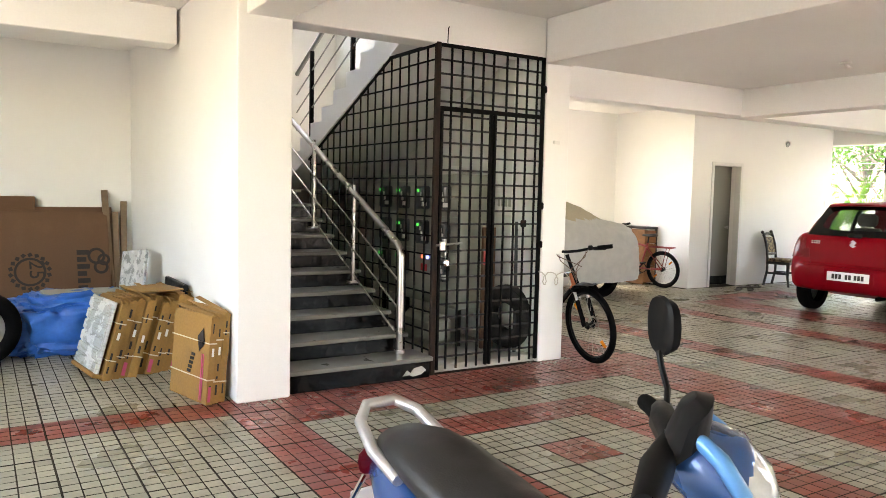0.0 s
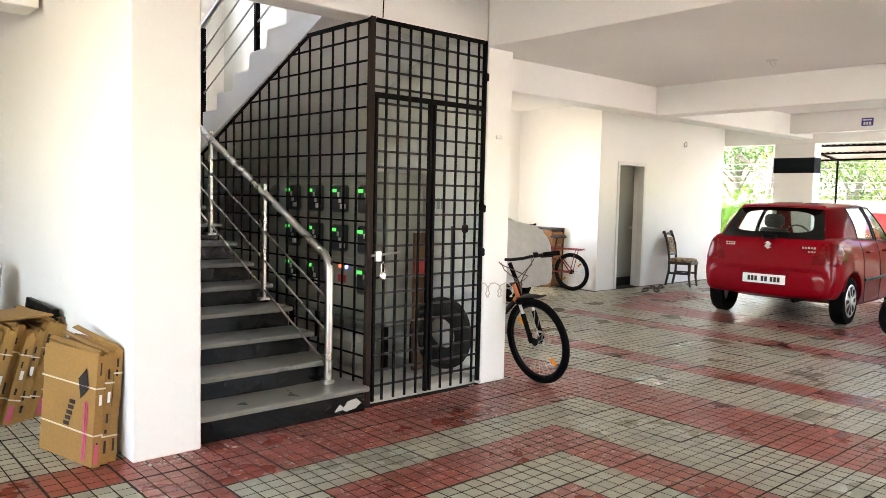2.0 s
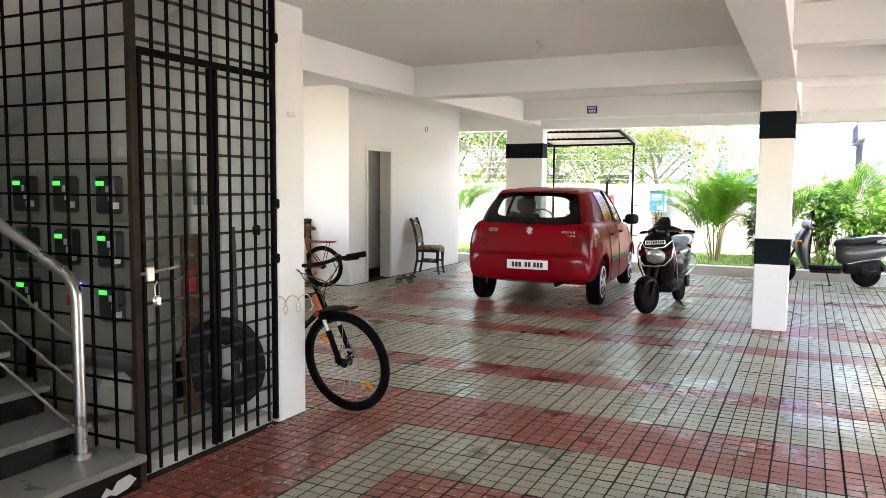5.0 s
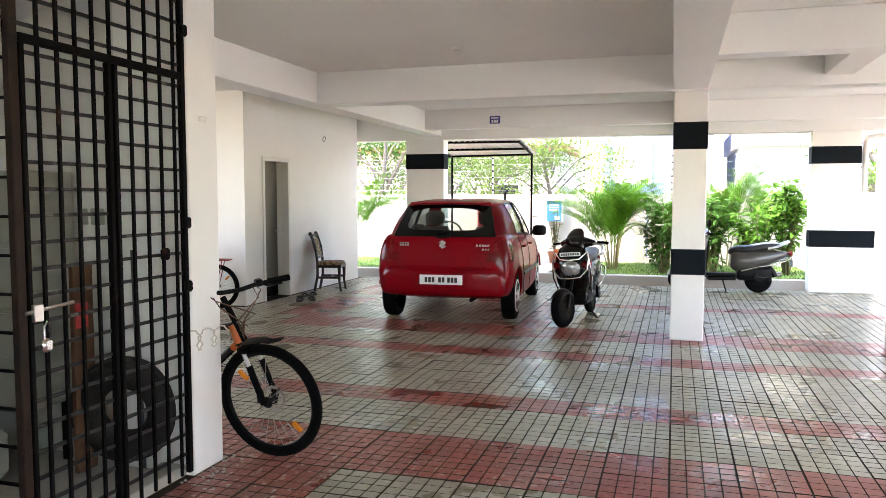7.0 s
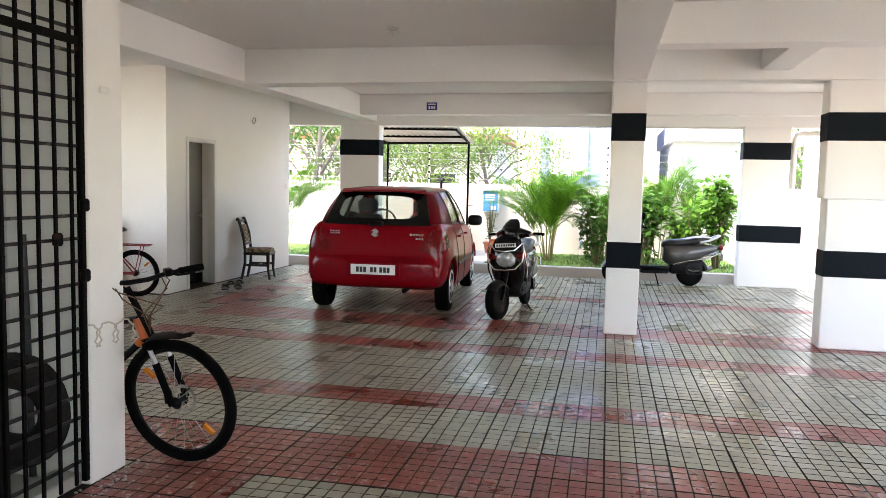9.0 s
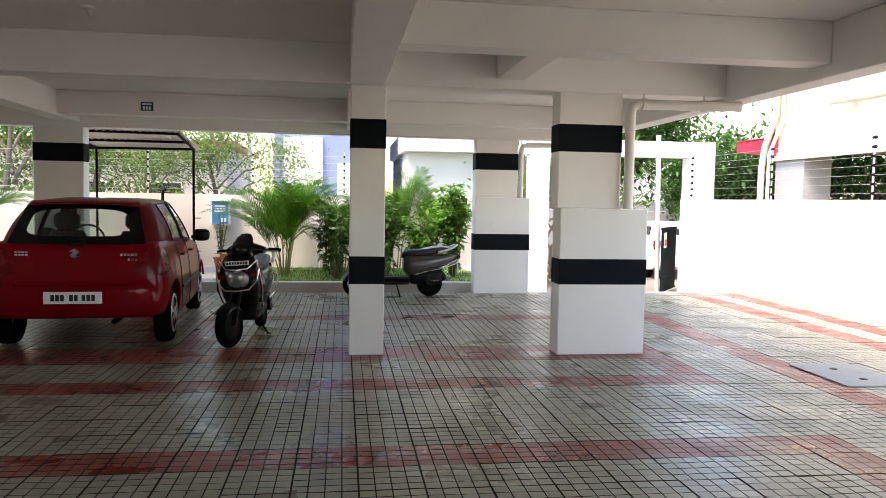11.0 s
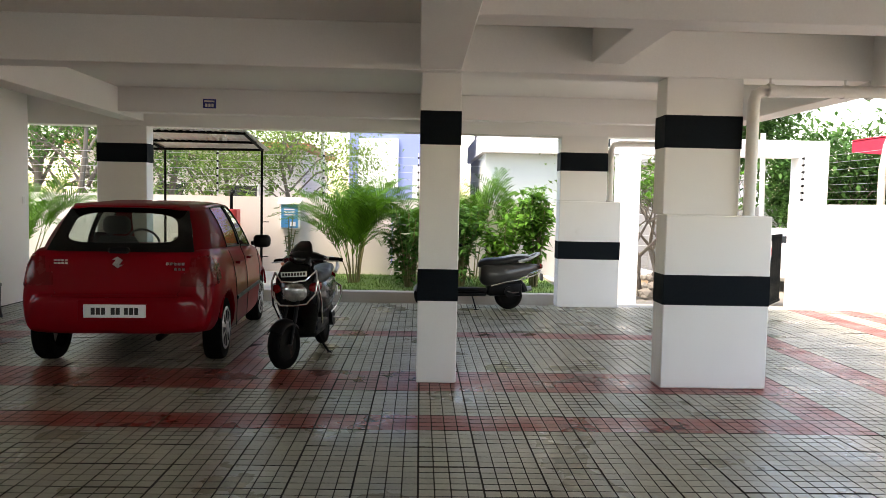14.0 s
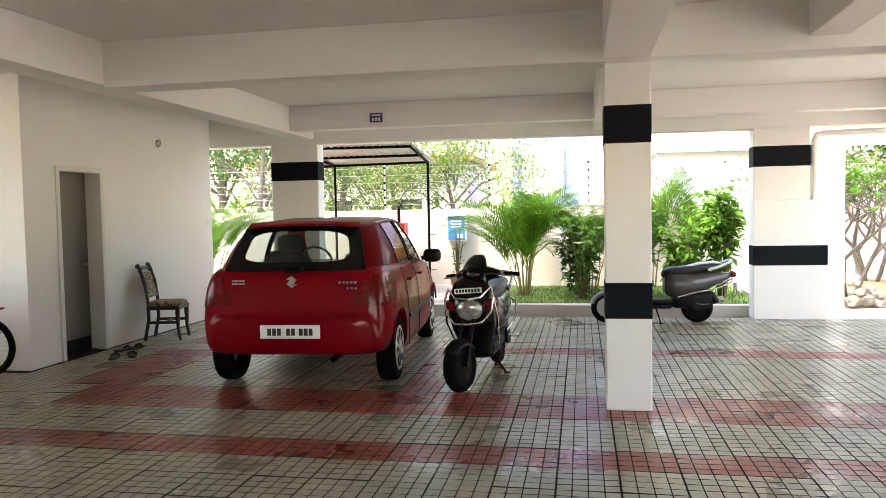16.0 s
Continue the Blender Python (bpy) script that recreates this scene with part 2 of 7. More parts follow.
M["bright_lens"] = mat("bright_lamp_lens", (0.66, 0.67, 0.66), 0.15, 0.4, vary=0.25, scale=16, bump=0.15)
M["amber"] = mat("amber_lens", (0.7, 0.22, 0.02), 0.2, vary=0.1, bump=0.05)
M["redlens"] = mat("red_lamp_lens", (0.13, 0.002, 0.004), 0.22, vary=0.2, scale=12, bump=0.0, coat=0.1, spec=0.2)
M["carglass"] = thin_glass("car_glass", (0.62, 0.68, 0.66))
M["mirror"] = mat("mirror_glass", (0.3, 0.3, 0.3), 0.05, 1.0, vary=0.0, bump=0.0, rvary=0.0)
M["plate"] = mat("plate_white", (0.78, 0.78, 0.76), 0.5, vary=0.04, bump=0.0)
M["interior"] = mat("car_interior", (0.06, 0.058, 0.055), 0.8, vary=0.15)
M["cover"] = blotch(mat("car_cover_cloth", (0.42, 0.41, 0.38), 0.55, vary=0.15, scale=3, fine=9, bump=1.0), (0.3, 0.28, 0.25), 3, 0.5, 0.7, 0.4)
M["cover_tan"] = mat("tan_car_cover_cloth", (0.36, 0.31, 0.22), 0.75, vary=0.12, scale=4, fine=50, bump=0.3)
M["orange"] = mat("orange_frame_paint", (0.48, 0.10, 0.015), 0.35, vary=0.08, bump=0.0)
M["redframe"] = mat("red_frame_paint", (0.25, 0.025, 0.02), 0.4, vary=0.1, bump=0.0)
M["cable"] = mat("pale_cable", (0.55, 0.50, 0.42), 0.5, vary=0.1, bump=0.0)
M["brake_cable"] = mat("orange_cable", (0.09, 0.04, 0.02), 0.5, vary=0.1, bump=0.0)
M["darkwood"] = mat("dark_stained_wood", (0.022, 0.015, 0.012), 0.35, vary=0.3, scale=6, bump=0.05)
M["tapestry"] = blotch(mat("patterned_upholstery", (0.33, 0.24, 0.13), 0.85, vary=0.2, scale=20, fine=120, bump=0.2), (0.05, 0.03, 0.025), 22, 0.48, 0.54, 0.9)
M["cabinet"] = blotch(mat("meter_cabinet_paint", (0.34, 0.345, 0.285), 0.5, vary=0.07, scale=3, fine=60, bump=0.04), (0.25, 0.23, 0.18), 4, 0.58, 0.7, 0.4)
M["meter"] = mat("meter_casing", (0.035, 0.037, 0.04), 0.35, vary=0.1, bump=0.0)
M["lcd"] = glow("green_display", (0.02, 0.55, 0.08), 0.12)
M["bluelamp"] = glow("blue_indicator", (0.1, 0.15, 1.0), 0.5)
M["redlamp"] = glow("red_indicator", (1.0, 0.1, 0.05), 0.2)
M["signred"] = mat("red_sign", (0.55, 0.04, 0.04), 0.5, vary=0.1, bump=0.0)
M["signblue"] = mat("blue_sign", (0.03, 0.035, 0.22), 0.4, vary=0.08, bump=0.0)
M["leather"] = mat("dark_slipper", (0.022, 0.014, 0.011), 0.6, vary=0.2, bump=0.1)
M["doorleaf"] = mat("grey_door_paint", (0.19, 0.185, 0.155), 0.5, vary=0.05, scale=2, bump=0.04)
M["marble"] = blotch(mat("patterned_tile", (0.55, 0.55, 0.52), 0.25, vary=0.1, scale=8, bump=0.02), (0.2, 0.21, 0.2), 12, 0.5, 0.54, 0.8)


def leaf_mat(name, color, light=0.45):
    m = mat(name, color, 0.55, vary=0.35, scale=2.0, fine=12, bump=0.0, random_piece=0.4, spec=0.2)
    nt = m.node_tree
    b = nt.nodes["Principled BSDF"]
    tr = nt.nodes.new("ShaderNodeBsdfTranslucent")
    mx = nt.nodes.new("ShaderNodeMixShader")
    mx.inputs[0].default_value = light
    nt.links.new(b.inputs["Base Color"].links[0].from_socket, tr.inputs["Color"])
    nt.links.new(b.outputs[0], mx.inputs[1])
    nt.links.new(tr.outputs[0], mx.inputs[2])
    nt.links.new(mx.outputs[0], nt.nodes["Material Output"].inputs["Surface"])
    return m


M["palm"] = leaf_mat("palm_leaf", (0.062, 0.165, 0.014), 0.25)
M["leaf"] = leaf_mat("shrub_leaf", (0.05, 0.14, 0.025), 0.35)
M["leaf_bright"] = leaf_mat("bright_leaf", (0.085, 0.22, 0.025), 0.35)
M["leaf_pale"] = leaf_mat("pale_tree_leaf", (0.15, 0.24, 0.06))
M["leaf_dark"] = leaf_mat("dark_tree_leaf", (0.06, 0.145, 0.035), 0.35)
M["stem"] = mat("green_brown_stem", (0.13, 0.12, 0.05), 0.7, vary=0.3, scale=5, bump=0.2)
M["bark"] = mat("grey_bark", (0.13, 0.11, 0.09), 0.9, vary=0.3, scale=5, fine=40, bump=0.4)
M["petal"] = mat("white_petal", (0.8, 0.76, 0.7), 0.6, vary=0.05, bump=0.0)
M["terracotta"] = mat("terracotta", (0.42, 0.16, 0.09), 0.8, vary=0.15, bump=0.1)
M["blueboard"] = mat("blue_box_paint", (0.05, 0.25, 0.48), 0.4, vary=0.1, bump=0.02)
M["bluewall"] = mat("blue_house_paint", (0.20, 0.25, 0.45), 0.8, vary=0.08, scale=1, bump=0.1)
M["palewall"] = blotch(mat("pale_green_white_paint", (0.50, 0.53, 0.50), 0.85, vary=0.05, scale=0.7, bump=0.1), (0.4, 0.41, 0.38), 0.9, 0.55, 0.75, 0.4)
M["creamwall"] = mat("cream_house_paint", (0.72, 0.66, 0.54), 0.8, vary=0.06, scale=1, bump=0.1)
M["greyblock"] = blotch(mat("grey_block", (0.36, 0.36, 0.36), 0.9, vary=0.15, scale=2, fine=30, bump=0.3), (0.2, 0.2, 0.2), 2, 0.55, 0.7, 0.5)
M["stone"] = mat("rubble_stone", (0.36, 0.32, 0.27), 0.9, vary=0.25, scale=6, fine=40, bump=0.4, random_piece=0.25)
M["tinsheet"] = mat("corrugated_tin", (0.42, 0.42, 0.40), 0.45, 0.6, vary=0.2, scale=3, bump=0.05)
M["awning"] = mat("red_awning", (0.55, 0.02, 0.05), 0.6, vary=0.08, bump=0.05)
M["net"] = mat("green_net", (0.02, 0.22, 0.13), 0.7, vary=0.25, scale=20, bump=0.3)
M["sand"] = mat("sand_heap", (0.45, 0.30, 0.17), 0.95, vary=0.2, scale=4, bump=0.3)
M["carwhite"] = mat("white_car_paint", (0.75, 0.75, 0.75), 0.3, vary=0.03, bump=0.0, coat=0.5)
M["darkglass"] = mat("dark_window", (0.03, 0.035, 0.04), 0.1, vary=0.1, bump=0.0)

# ---- building helpers ----
def box(bm, lo, hi, bevel=0.0, seg=1, m=None):
    r = bmesh.ops.create_cube(bm, size=1.0)
    vs = r["verts"]
    for v in vs:
        v.co = Vector([(lo[k] + hi[k]) / 2 + v.co[k] * (hi[k] - lo[k]) for k in range(3)])
    if bevel:
        es = list({e for v in vs for e in v.link_edges})
        q = bmesh.ops.bevel(bm, geom=es, offset=bevel, segments=seg, affect="EDGES", profile=0.5)
        vs = list({v for f in q["faces"] for v in f.verts} | {v for v in vs if v.is_valid})
    if m is not None:
        bmesh.ops.transform(bm, matrix=m, verts=vs)
    return vs


def cyl(bm, p0, p1, r0, r1=None, seg=12, caps=True):
    p0, p1 = Vector(p0), Vector(p1)
    d = p1 - p0
    rot = d.to_track_quat("Z", "Y").to_matrix().to_4x4()
    return bmesh.ops.create_cone(bm, cap_ends=caps, segments=seg, radius1=r0, radius2=r0 if r1 is None else r1, depth=d.length,
                                 matrix=Matrix.Translation((p0 + p1) / 2) @ rot)["verts"]


def tube(bm, pts, r, seg=8, closed=False, taper=None):
    """A round pipe along a line of points."""
    pts = [Vector(p) for p in pts]
    n = len(pts)
    rings = []
    side = None
    for i, p in enumerate(pts):
        a = pts[(i - 1) % n] if (i > 0 or closed) else p
        b = pts[(i + 1) % n] if (i < n - 1 or closed) else p
        t = (b - a).normalized()
        if side is None:
            side = t.orthogonal().normalized()
        side = (side - t * side.dot(t)).normalized()
        up = t.cross(side)
        rr = r if taper is None else r * taper[i]
        rings.append([bm.verts.new(p + rr * (math.cos(k * math.tau / seg) * side + math.sin(k * math.tau / seg) * up)) for k in range(seg)])
    for i in range(n if closed else n - 1):
        A, B = rings[i], rings[(i + 1) % n]
        for k in range(seg):
            bm.faces.new((A[k], A[(k + 1) % seg], B[(k + 1) % seg], B[k]))
    if not closed:
        bm.faces.new(rings[0][::-1])
        bm.faces.new(rings[-1])


def ring(bm, centre, axis, R, r, seg=32, rs=10, flat=1.0):
    """A torus; flat widens it along its axis."""
    axis = Vector(axis).normalized()
    u = axis.orthogonal().normalized()
    w = axis.cross(u)
    vs = []
    for i in range(seg):
        a = i * math.tau / seg
        d = math.cos(a) * u + math.sin(a) * w
        vs.append([bm.verts.new(Vector(centre) + d * (R + r * math.cos(b * math.tau / rs)) + axis * (r * flat * math.sin(b * math.tau / rs))) for b in range(rs)])
    for i in range(seg):
        for b in range(rs):
            bm.faces.new((vs[i][b], vs[(i + 1) % seg][b], vs[(i + 1) % seg][(b + 1) % rs], vs[i][(b + 1) % rs]))


def lathe(bm, centre, axis, profile, seg=24, caps=True):
    """Turns a profile of (distance along the axis, radius) round the axis."""
    axis = Vector(axis).normalized()
    u = axis.orthogonal().normalized()
    w = axis.cross(u)
    rows = []
    for h, r in profile:
        rows.append([bm.verts.new(Vector(centre) + axis * h + r * (math.cos(k * math.tau / seg) * u + math.sin(k * math.tau / seg) * w)) for k in range(seg)])
    for A, B in zip(rows, rows[1:]):
        for k in range(seg):
            bm.faces.new((A[k], A[(k + 1) % seg], B[(k + 1) % seg], B[k]))
    if caps:
        bm.faces.new(rows[0][::-1])
        bm.faces.new(rows[-1])


def loft(bm, sections, caps=True, closed=True):
    """Joins rings of equally many points into a skin."""
    rows = [[bm.verts.new(p) for p in s] for s in sections]
    n = len(rows[0])
    for A, B in zip(rows, rows[1:]):
        for k in range(n if closed else n - 1):
            bm.faces.new((A[k], A[(k + 1) % n], B[(k + 1) % n], B[k]))
    if caps and closed:
        bm.faces.new(rows[0][::-1])
        bm.faces.new(rows[-1])
    return rows


def oval(c, u, v, a, b, n=16, power=2.0):
    """A ring of points on a superellipse round c, with half axes a along u and b along v."""
    c, u, v = Vector(c), Vector(u), Vector(v)
    out = []
    for k in range(n):
        t = k * math.tau / n
        cs, sn = math.cos(t), math.sin(t)
        out.append(c + u * a * math.copysign(abs(cs) ** (2 / power), cs) + v * b * math.copysign(abs(sn) ** (2 / power), sn))
    return out


def prism(bm, outline, lo, hi, axis="y", m=None):
    """A flat outline of (a, b) points pushed along an axis."""
    def at(a, b, c):
        return {"y": (a, c, b), "x": (c, a, b), "z": (a, b, c)}[axis]
    A = [bm.verts.new(at(a, b, lo)) for a, b in outline]
    B = [bm.verts.new(at(a, b, hi)) for a, b in outline]
    n = len(A)
    bm.faces.new(A[::-1])
    bm.faces.new(B)
    for k in range(n):
        bm.faces.new((A[k], A[(k + 1) % n], B[(k + 1) % n], B[k]))
    if m is not None:
        bmesh.ops.transform(bm, matrix=m, verts=A + B)
    return A + B


def mesh_of(name, bm, material, smooth=False, angle=40):
    bmesh.ops.recalc_face_normals(bm, faces=bm.faces)
    me = bpy.data.meshes.new(name)
    bm.to_mesh(me)
    bm.free()
    me.materials.append(material)
    if smooth:
        me.set_sharp_from_angle(angle=radians(angle))
        me.polygons.foreach_set("use_smooth", [True] * len(me.polygons))
    return me


def part(name, bm, material, parent=None, label="", smooth=True, angle=40):
    ob = new(name, mesh_of(name, bm, material, smooth, angle))
    ob.parent = parent
    return tagged(ob, label) if label else ob


def thing(name, label, category, m=None, group=""):
    ob = new(name)
    ob.empty_display_size = 0.1
    if m is not None:
        ob.matrix_world = m
    return tagged(ob, label, category, group)


def structure(name, boxes, material, label="", category="", bevel=0.0):
    bm = bmesh.new()
    for lo, hi in boxes:
        box(bm, lo, hi, bevel)
    ob = part(name, bm, material, None, smooth=False)
    return tagged(ob, label, category or name.split("_")[0], kind="structure")


def B():
    return bmesh.new()


def boxpart(name, lo, hi, material, parent, label="", bevel=0.004, m=None):
    bm = bmesh.new()
    box(bm, lo, hi, bevel, 1, m)
    return part(name, bm, material, parent, label, smooth=False)


def wpart(name, bm, material, parent, label="", smooth=True, angle=40):
    """A part whose bmesh is given in the world's coordinates."""
    bmesh.ops.transform(bm, matrix=parent.matrix_world.inverted(), verts=bm.verts)
    return part(name, bm, material, parent, label, smooth, angle)


def wbox(name, lo, hi, material, parent, label="", bevel=0.004, m=None):
    bm = bmesh.new()
    box(bm, lo, hi, bevel, 1, m)
    return wpart(name, bm, material, parent, label, smooth=False)


def base(x, y, z=0.0, rz=0.0, rx=0.0, ry=0.0):
    return pose(x, y, z, rx, ry, rz)

# ---- the large structure ----
CEIL = 2.92
structure("ground", [((-300, -300, -0.9), (400, 300, -0.45))], M["soil"], "dusty bare earth outside the compound", "ground")
structure("floor", [((-4.9, -4.6, -0.44), (13.9, 12.1, -0.009))], M["joint"], "dark joint bed under the interlocking floor pavers", "floor")
bm = B()
prism(bm, [(13.9, -0.006), (14.2, -0.006), (17.4, -0.40), (17.4, -0.44), (13.9, -0.44)], -4.6, 0.5)
tagged(part("driveway", bm, M["concrete"], smooth=False), "pale concrete ramp sloping down to the gate", "driveway", kind="structure")
structure("road", [((17.4, -60, -0.45), (23.5, 60, -0.41))], M["road"], "dusty street beyond the compound wall", "road")

ceil_boxes = [((-3.2, -1.45, CEIL), (1.9, 9.9, 3.12)), ((1.9, -1.45, CEIL), (4.5, 4.9, 3.12)), ((4.5, -1.45, CEIL), (14.15, 9.9, 3.12))]
structure("ceiling", ceil_boxes, M["ceil"], "off-white painted concrete slab", "ceiling")
beams = {
    "beam_1": ((4.6, 6.42, 2.57), (13.85, 6.72, CEIL)), "beam_2": ((8.97, -1.2, 2.55), (9.27, 6.42, CEIL)),
    "beam_3": ((12.92, -1.2, 2.6), (13.15, 6.42, CEIL)), "beam_4": ((13.85, -1.2, 2.5), (14.15, 9.9, CEIL)),
    "beam_5": ((4.31, -1.2, 2.55), (4.59, 4.85, CEIL)), "beam_6": ((4.59, 2.14, 2.56), (8.97, 2.47, CEIL)),
    "beam_7": ((9.27, 2.14, 2.56), (12.92, 2.47, CEIL)), "beam_8": ((7.35, -1.2, 2.6), (7.6, 2.14, CEIL)),
    "beam_9": ((7.6, 0.84, 2.64), (8.97, 1.1, CEIL)), "beam_10": ((-3.2, -1.45, 2.5), (14.15, -1.2, CEIL)),
    "beam_11": ((2.035, 4.85, 2.59), (4.31, 5.08, 3.3)), "beam_12": ((-3.2, 6.40, 2.62), (1.65, 6.7, CEIL)),
    "beam_13": ((1.72, -1.2, 2.57), (2.02, 4.73, CEIL)), "beam_14": ((13.15, 2.14, 2.56), (13.85, 2.47, CEIL)),
}
for nm, (lo, hi) in beams.items():
    structure(nm, [(lo, hi)], M["ceil"], "off-white painted concrete ceiling beam", "beam", bevel=0.006)


def column(name, boxes, bands, label):
    ob = structure(name, boxes, M["wall"], label, "column", bevel=0.008)
    for lo, hi in bands:
        bm = B()
        box(bm, lo, hi, 0.003)
        part("painted_band", bm, M["band"], ob, "dark slate painted band", smooth=False)
    return ob


def band(x0, x1, y0, y1, z0, z1, p=0.004):
    return ((x0 - p, y0 - p, z0), (x1 + p, y1 + p, z1))


column("column_1", [((1.66, 4.73, 0), (2.035, 5.15, 2.9))], [], "white plastered column beside the stairs, chipped at the base")
column("column_2", [((4.32, 4.85, 0), (4.59, 5.3, 2.9))], [], "white plastered column at the cage, chipped at the base")
column("column_3", [((9.07, 2.13, 0), (9.40, 2.46, 2.56))], [band(9.07, 9.40, 2.13, 2.46, 1.97, 2.245), band(9.07, 9.40, 2.13, 2.46, 0.685, 0.95)],
       "white square column with two dark bands")
column("column_4", [((9.0, -0.45, 0), (9.26, 0.435, 1.44)), ((9.0, -0.16, 1.44), (9.26, 0.47, 2.56))],
       [band(9.0, 9.26, -0.16, 0.47, 1.985, 2.25), band(9.0, 9.26, -0.45, 0.435, 0.695, 0.945)], "wide white stepped column with two dark bands")
column("column_5", [((13.85, -0.485, 0), (14.12, 0.42, 1.56)), ((13.85, -0.27, 1.56), (14.12, 0.42, 2.52))],
       [band(13.85, 14.12, -0.27, 0.42, 2.0, 2.265), band(13.85, 14.12, -0.485, 0.42, 0.71, 0.97)], "white stepped column with two dark bands at the garden edge")
column("column_6", [((13.86, 6.38, 0), (14.12, 7.09, 2.52))], [band(13.86, 14.12, 6.38, 7.09, 1.985, 2.255)], "white column with a dark band behind the car")

structure("wall_west_bay", [((-3.2, 8.8, 0), (1.9, 9.0, CEIL))], M["wall"], "white plastered back wall of the storage bay", "wall")
structure("wall_stair_side", [((1.68, 5.15, 0), (1.9, 8.8, 6.2))], M["wall"], "white plastered wall between bay and stairs", "wall")
# The opening is out of view, added to let sky light onto the stairs.
structure("wall_stair_back", [((1.9, 9.5, 0), (4.6, 9.7, 3.5)), ((1.9, 9.5, 5.0), (4.6, 9.7, 6.2)), ((1.9, 9.5, 3.5), (2.6, 9.7, 5.0)), ((3.8, 9.5, 3.5), (4.6, 9.7, 5.0)), ((1.9, 8.8, 0), (2.0, 9.5, 6.2))],
          M["wall"], "white stairwell wall with an unseen opening added for daylight", "wall")
structure("wall_stair_east", [((4.42, 5.3, 0), (4.59, 9.5, 6.2))], M["wall_dirty"], "stained white wall behind the electricity meters", "wall")
structure("wall_stair_front", [((1.9, 4.9, 3.3), (4.5, 5.08, 6.2))], M["wall"], "white stairwell wall above the beam", "wall")
# Unseen gap below x 8.3 lets daylight in; low outer wall is added.
structure("wall_north", [((8.3, 9.7, 0), (9.94, 9.9, CEIL)), ((4.59, 11.9, 0), (9.94, 12.05, 1.5))], M["wall"], "white plastered back wall behind the covered car, with an unseen daylight gap added", "wall")
structure("wall_store_side", [((9.94, 8.2, 0), (10.14, 9.7, CEIL))], M["wall"], "white side wall of the store room", "wall")
structure("wall_store_front", [((9.94, 8.0, 0), (10.42, 8.2, CEIL)), ((11.16, 8.0, 0), (13.75, 8.2, CEIL)), ((10.42, 8.0, 2.03), (11.16, 8.2, CEIL))],
          M["wall"], "white plastered wall with the store room doorway", "wall")
structure("wall_store_inner", [((10.14, 9.7, 0), (13.75, 9.9, CEIL)), ((13.55, 8.2, 0), (13.75, 9.7, CEIL))], M["wall"], "white inner walls of the store room", "wall")
structure("wall_south", [((9.4, -4.6, 0), (13.5, -4.45, 1.6)), ((13.62, -4.6, -0.42), (16.85, -4.45, 1.6)), ((13.5, -4.64, -0.42), (13.62, -4.42, 1.6)), ((-4.9, -4.6, 0), (9.4, -4.45, 1.6))],
          M["whitewall"], "white painted compound wall along the driveway", "wall")
# Unseen end wall; its length sets how much west light enters the bay.
structure("wall_bay_west", [((-3.4, 5.2, 0), (-3.2, 9.0, CEIL))], M["wall"], "unseen white wall added to block west light from the storage bay", "wall")
# Out of view: added to shade the near column, stairs and cage.
structure("wall_hall_south", [((-3.2, -1.43, 0), (4.9, -1.22, 2.5))], M["wall"], "unseen white wall added behind the scooter to block light from the south", "wall")
# Unseen slab, added to block sky light from above the stairs.
structure("stair_roof", [((1.68, 4.9, 6.2), (4.6, 9.7, 6.35))], M["ceil"], "unseen white slab added to keep sky light out of the stairwell", "ceiling")
# Added out of view; kept low so that sky light comes in over it.
structure("wall_west", [((-4.9, -4.45, 0), (-4.75, 9.9, 1.6))], M["whitewall"], "unseen low white wall added on the west side, open to the sky above", "wall")
structure("wall_garden", [((17.25, 3.0, -0.44), (17.42, 10.5, 1.54)), ((17.25, -1.2, -0.44), (17.42, 2.97, 1.54)), ((14.15, 10.5, -0.44), (17.42, 10.65, 1.54))], M["outwall"],
          "pale plastered garden wall with rain stains", "wall")
structure("garden_bed", [((14.3, 0.1, -0.4), (17.25, 4.6, 0.10))], M["grass"], "lawn strip of the raised garden bed", "garden")
structure("garden_bed_north", [((14.3, 7.2, -0.4), (17.25, 10.5, 0.10))], M["grass"], "lawn strip of the raised garden bed", "garden")
structure("garden_platform", [((14.3, 4.6, -0.4), (17.25, 7.2, 0.135))], M["concrete"], "pale concrete platform beside the planting", "pavement", bevel=0.005)
structure("kerb", [((14.13, -0.03, -0.1), (14.3, 10.5, 0.15)), ((14.3, -0.03, -0.3), (17.25, 0.1, 0.15))], M["outwall"], "cream plastered garden kerb", "kerb", bevel=0.01)

# ---- stairs, railings and the meter cage ----
RISE, GO, Z1, YS = 0.1425, 0.30, 0.165, 4.80
lower = tagged(new("stairs_lower"), "black granite stairs with pale granite treads", "stairs", kind="structure")
lower.location = (2.5, YS, 0)
bpy.context.view_layer.update()
for k in range(12):
    y0, zt = YS + GO * k, Z1 + RISE * k
    xr = 3.22 if k == 0 else 3.16
    wbox("tread", (1.9, y0 - 0.025, zt - 0.035), (xr, y0 + GO, zt), M["granite"], lower, "polished grey granite tread", 0.006)
    wbox("riser", (1.9, y0, 0.0 if k == 0 else zt - RISE), (xr - 0.02, y0 + GO - 0.001, zt - 0.036), M["blackstone"], lower, "black granite riser", 0.003)
wbox("landing", (1.9, YS + GO * 12, 1.55), (4.42, 9.5, Z1 + RISE * 11), M["granite"], lower, bevel=0.004)
bm = B()
prism(bm, [(2.96, 0.03), (3.0, 0.075), (3.03, 0.05), (3.06, 0.085), (3.13, 0.095), (3.17, 0.06), (3.12, 0.03), (3.05, 0.02), (3.02, 0.035)], 4.797, 4.7995)
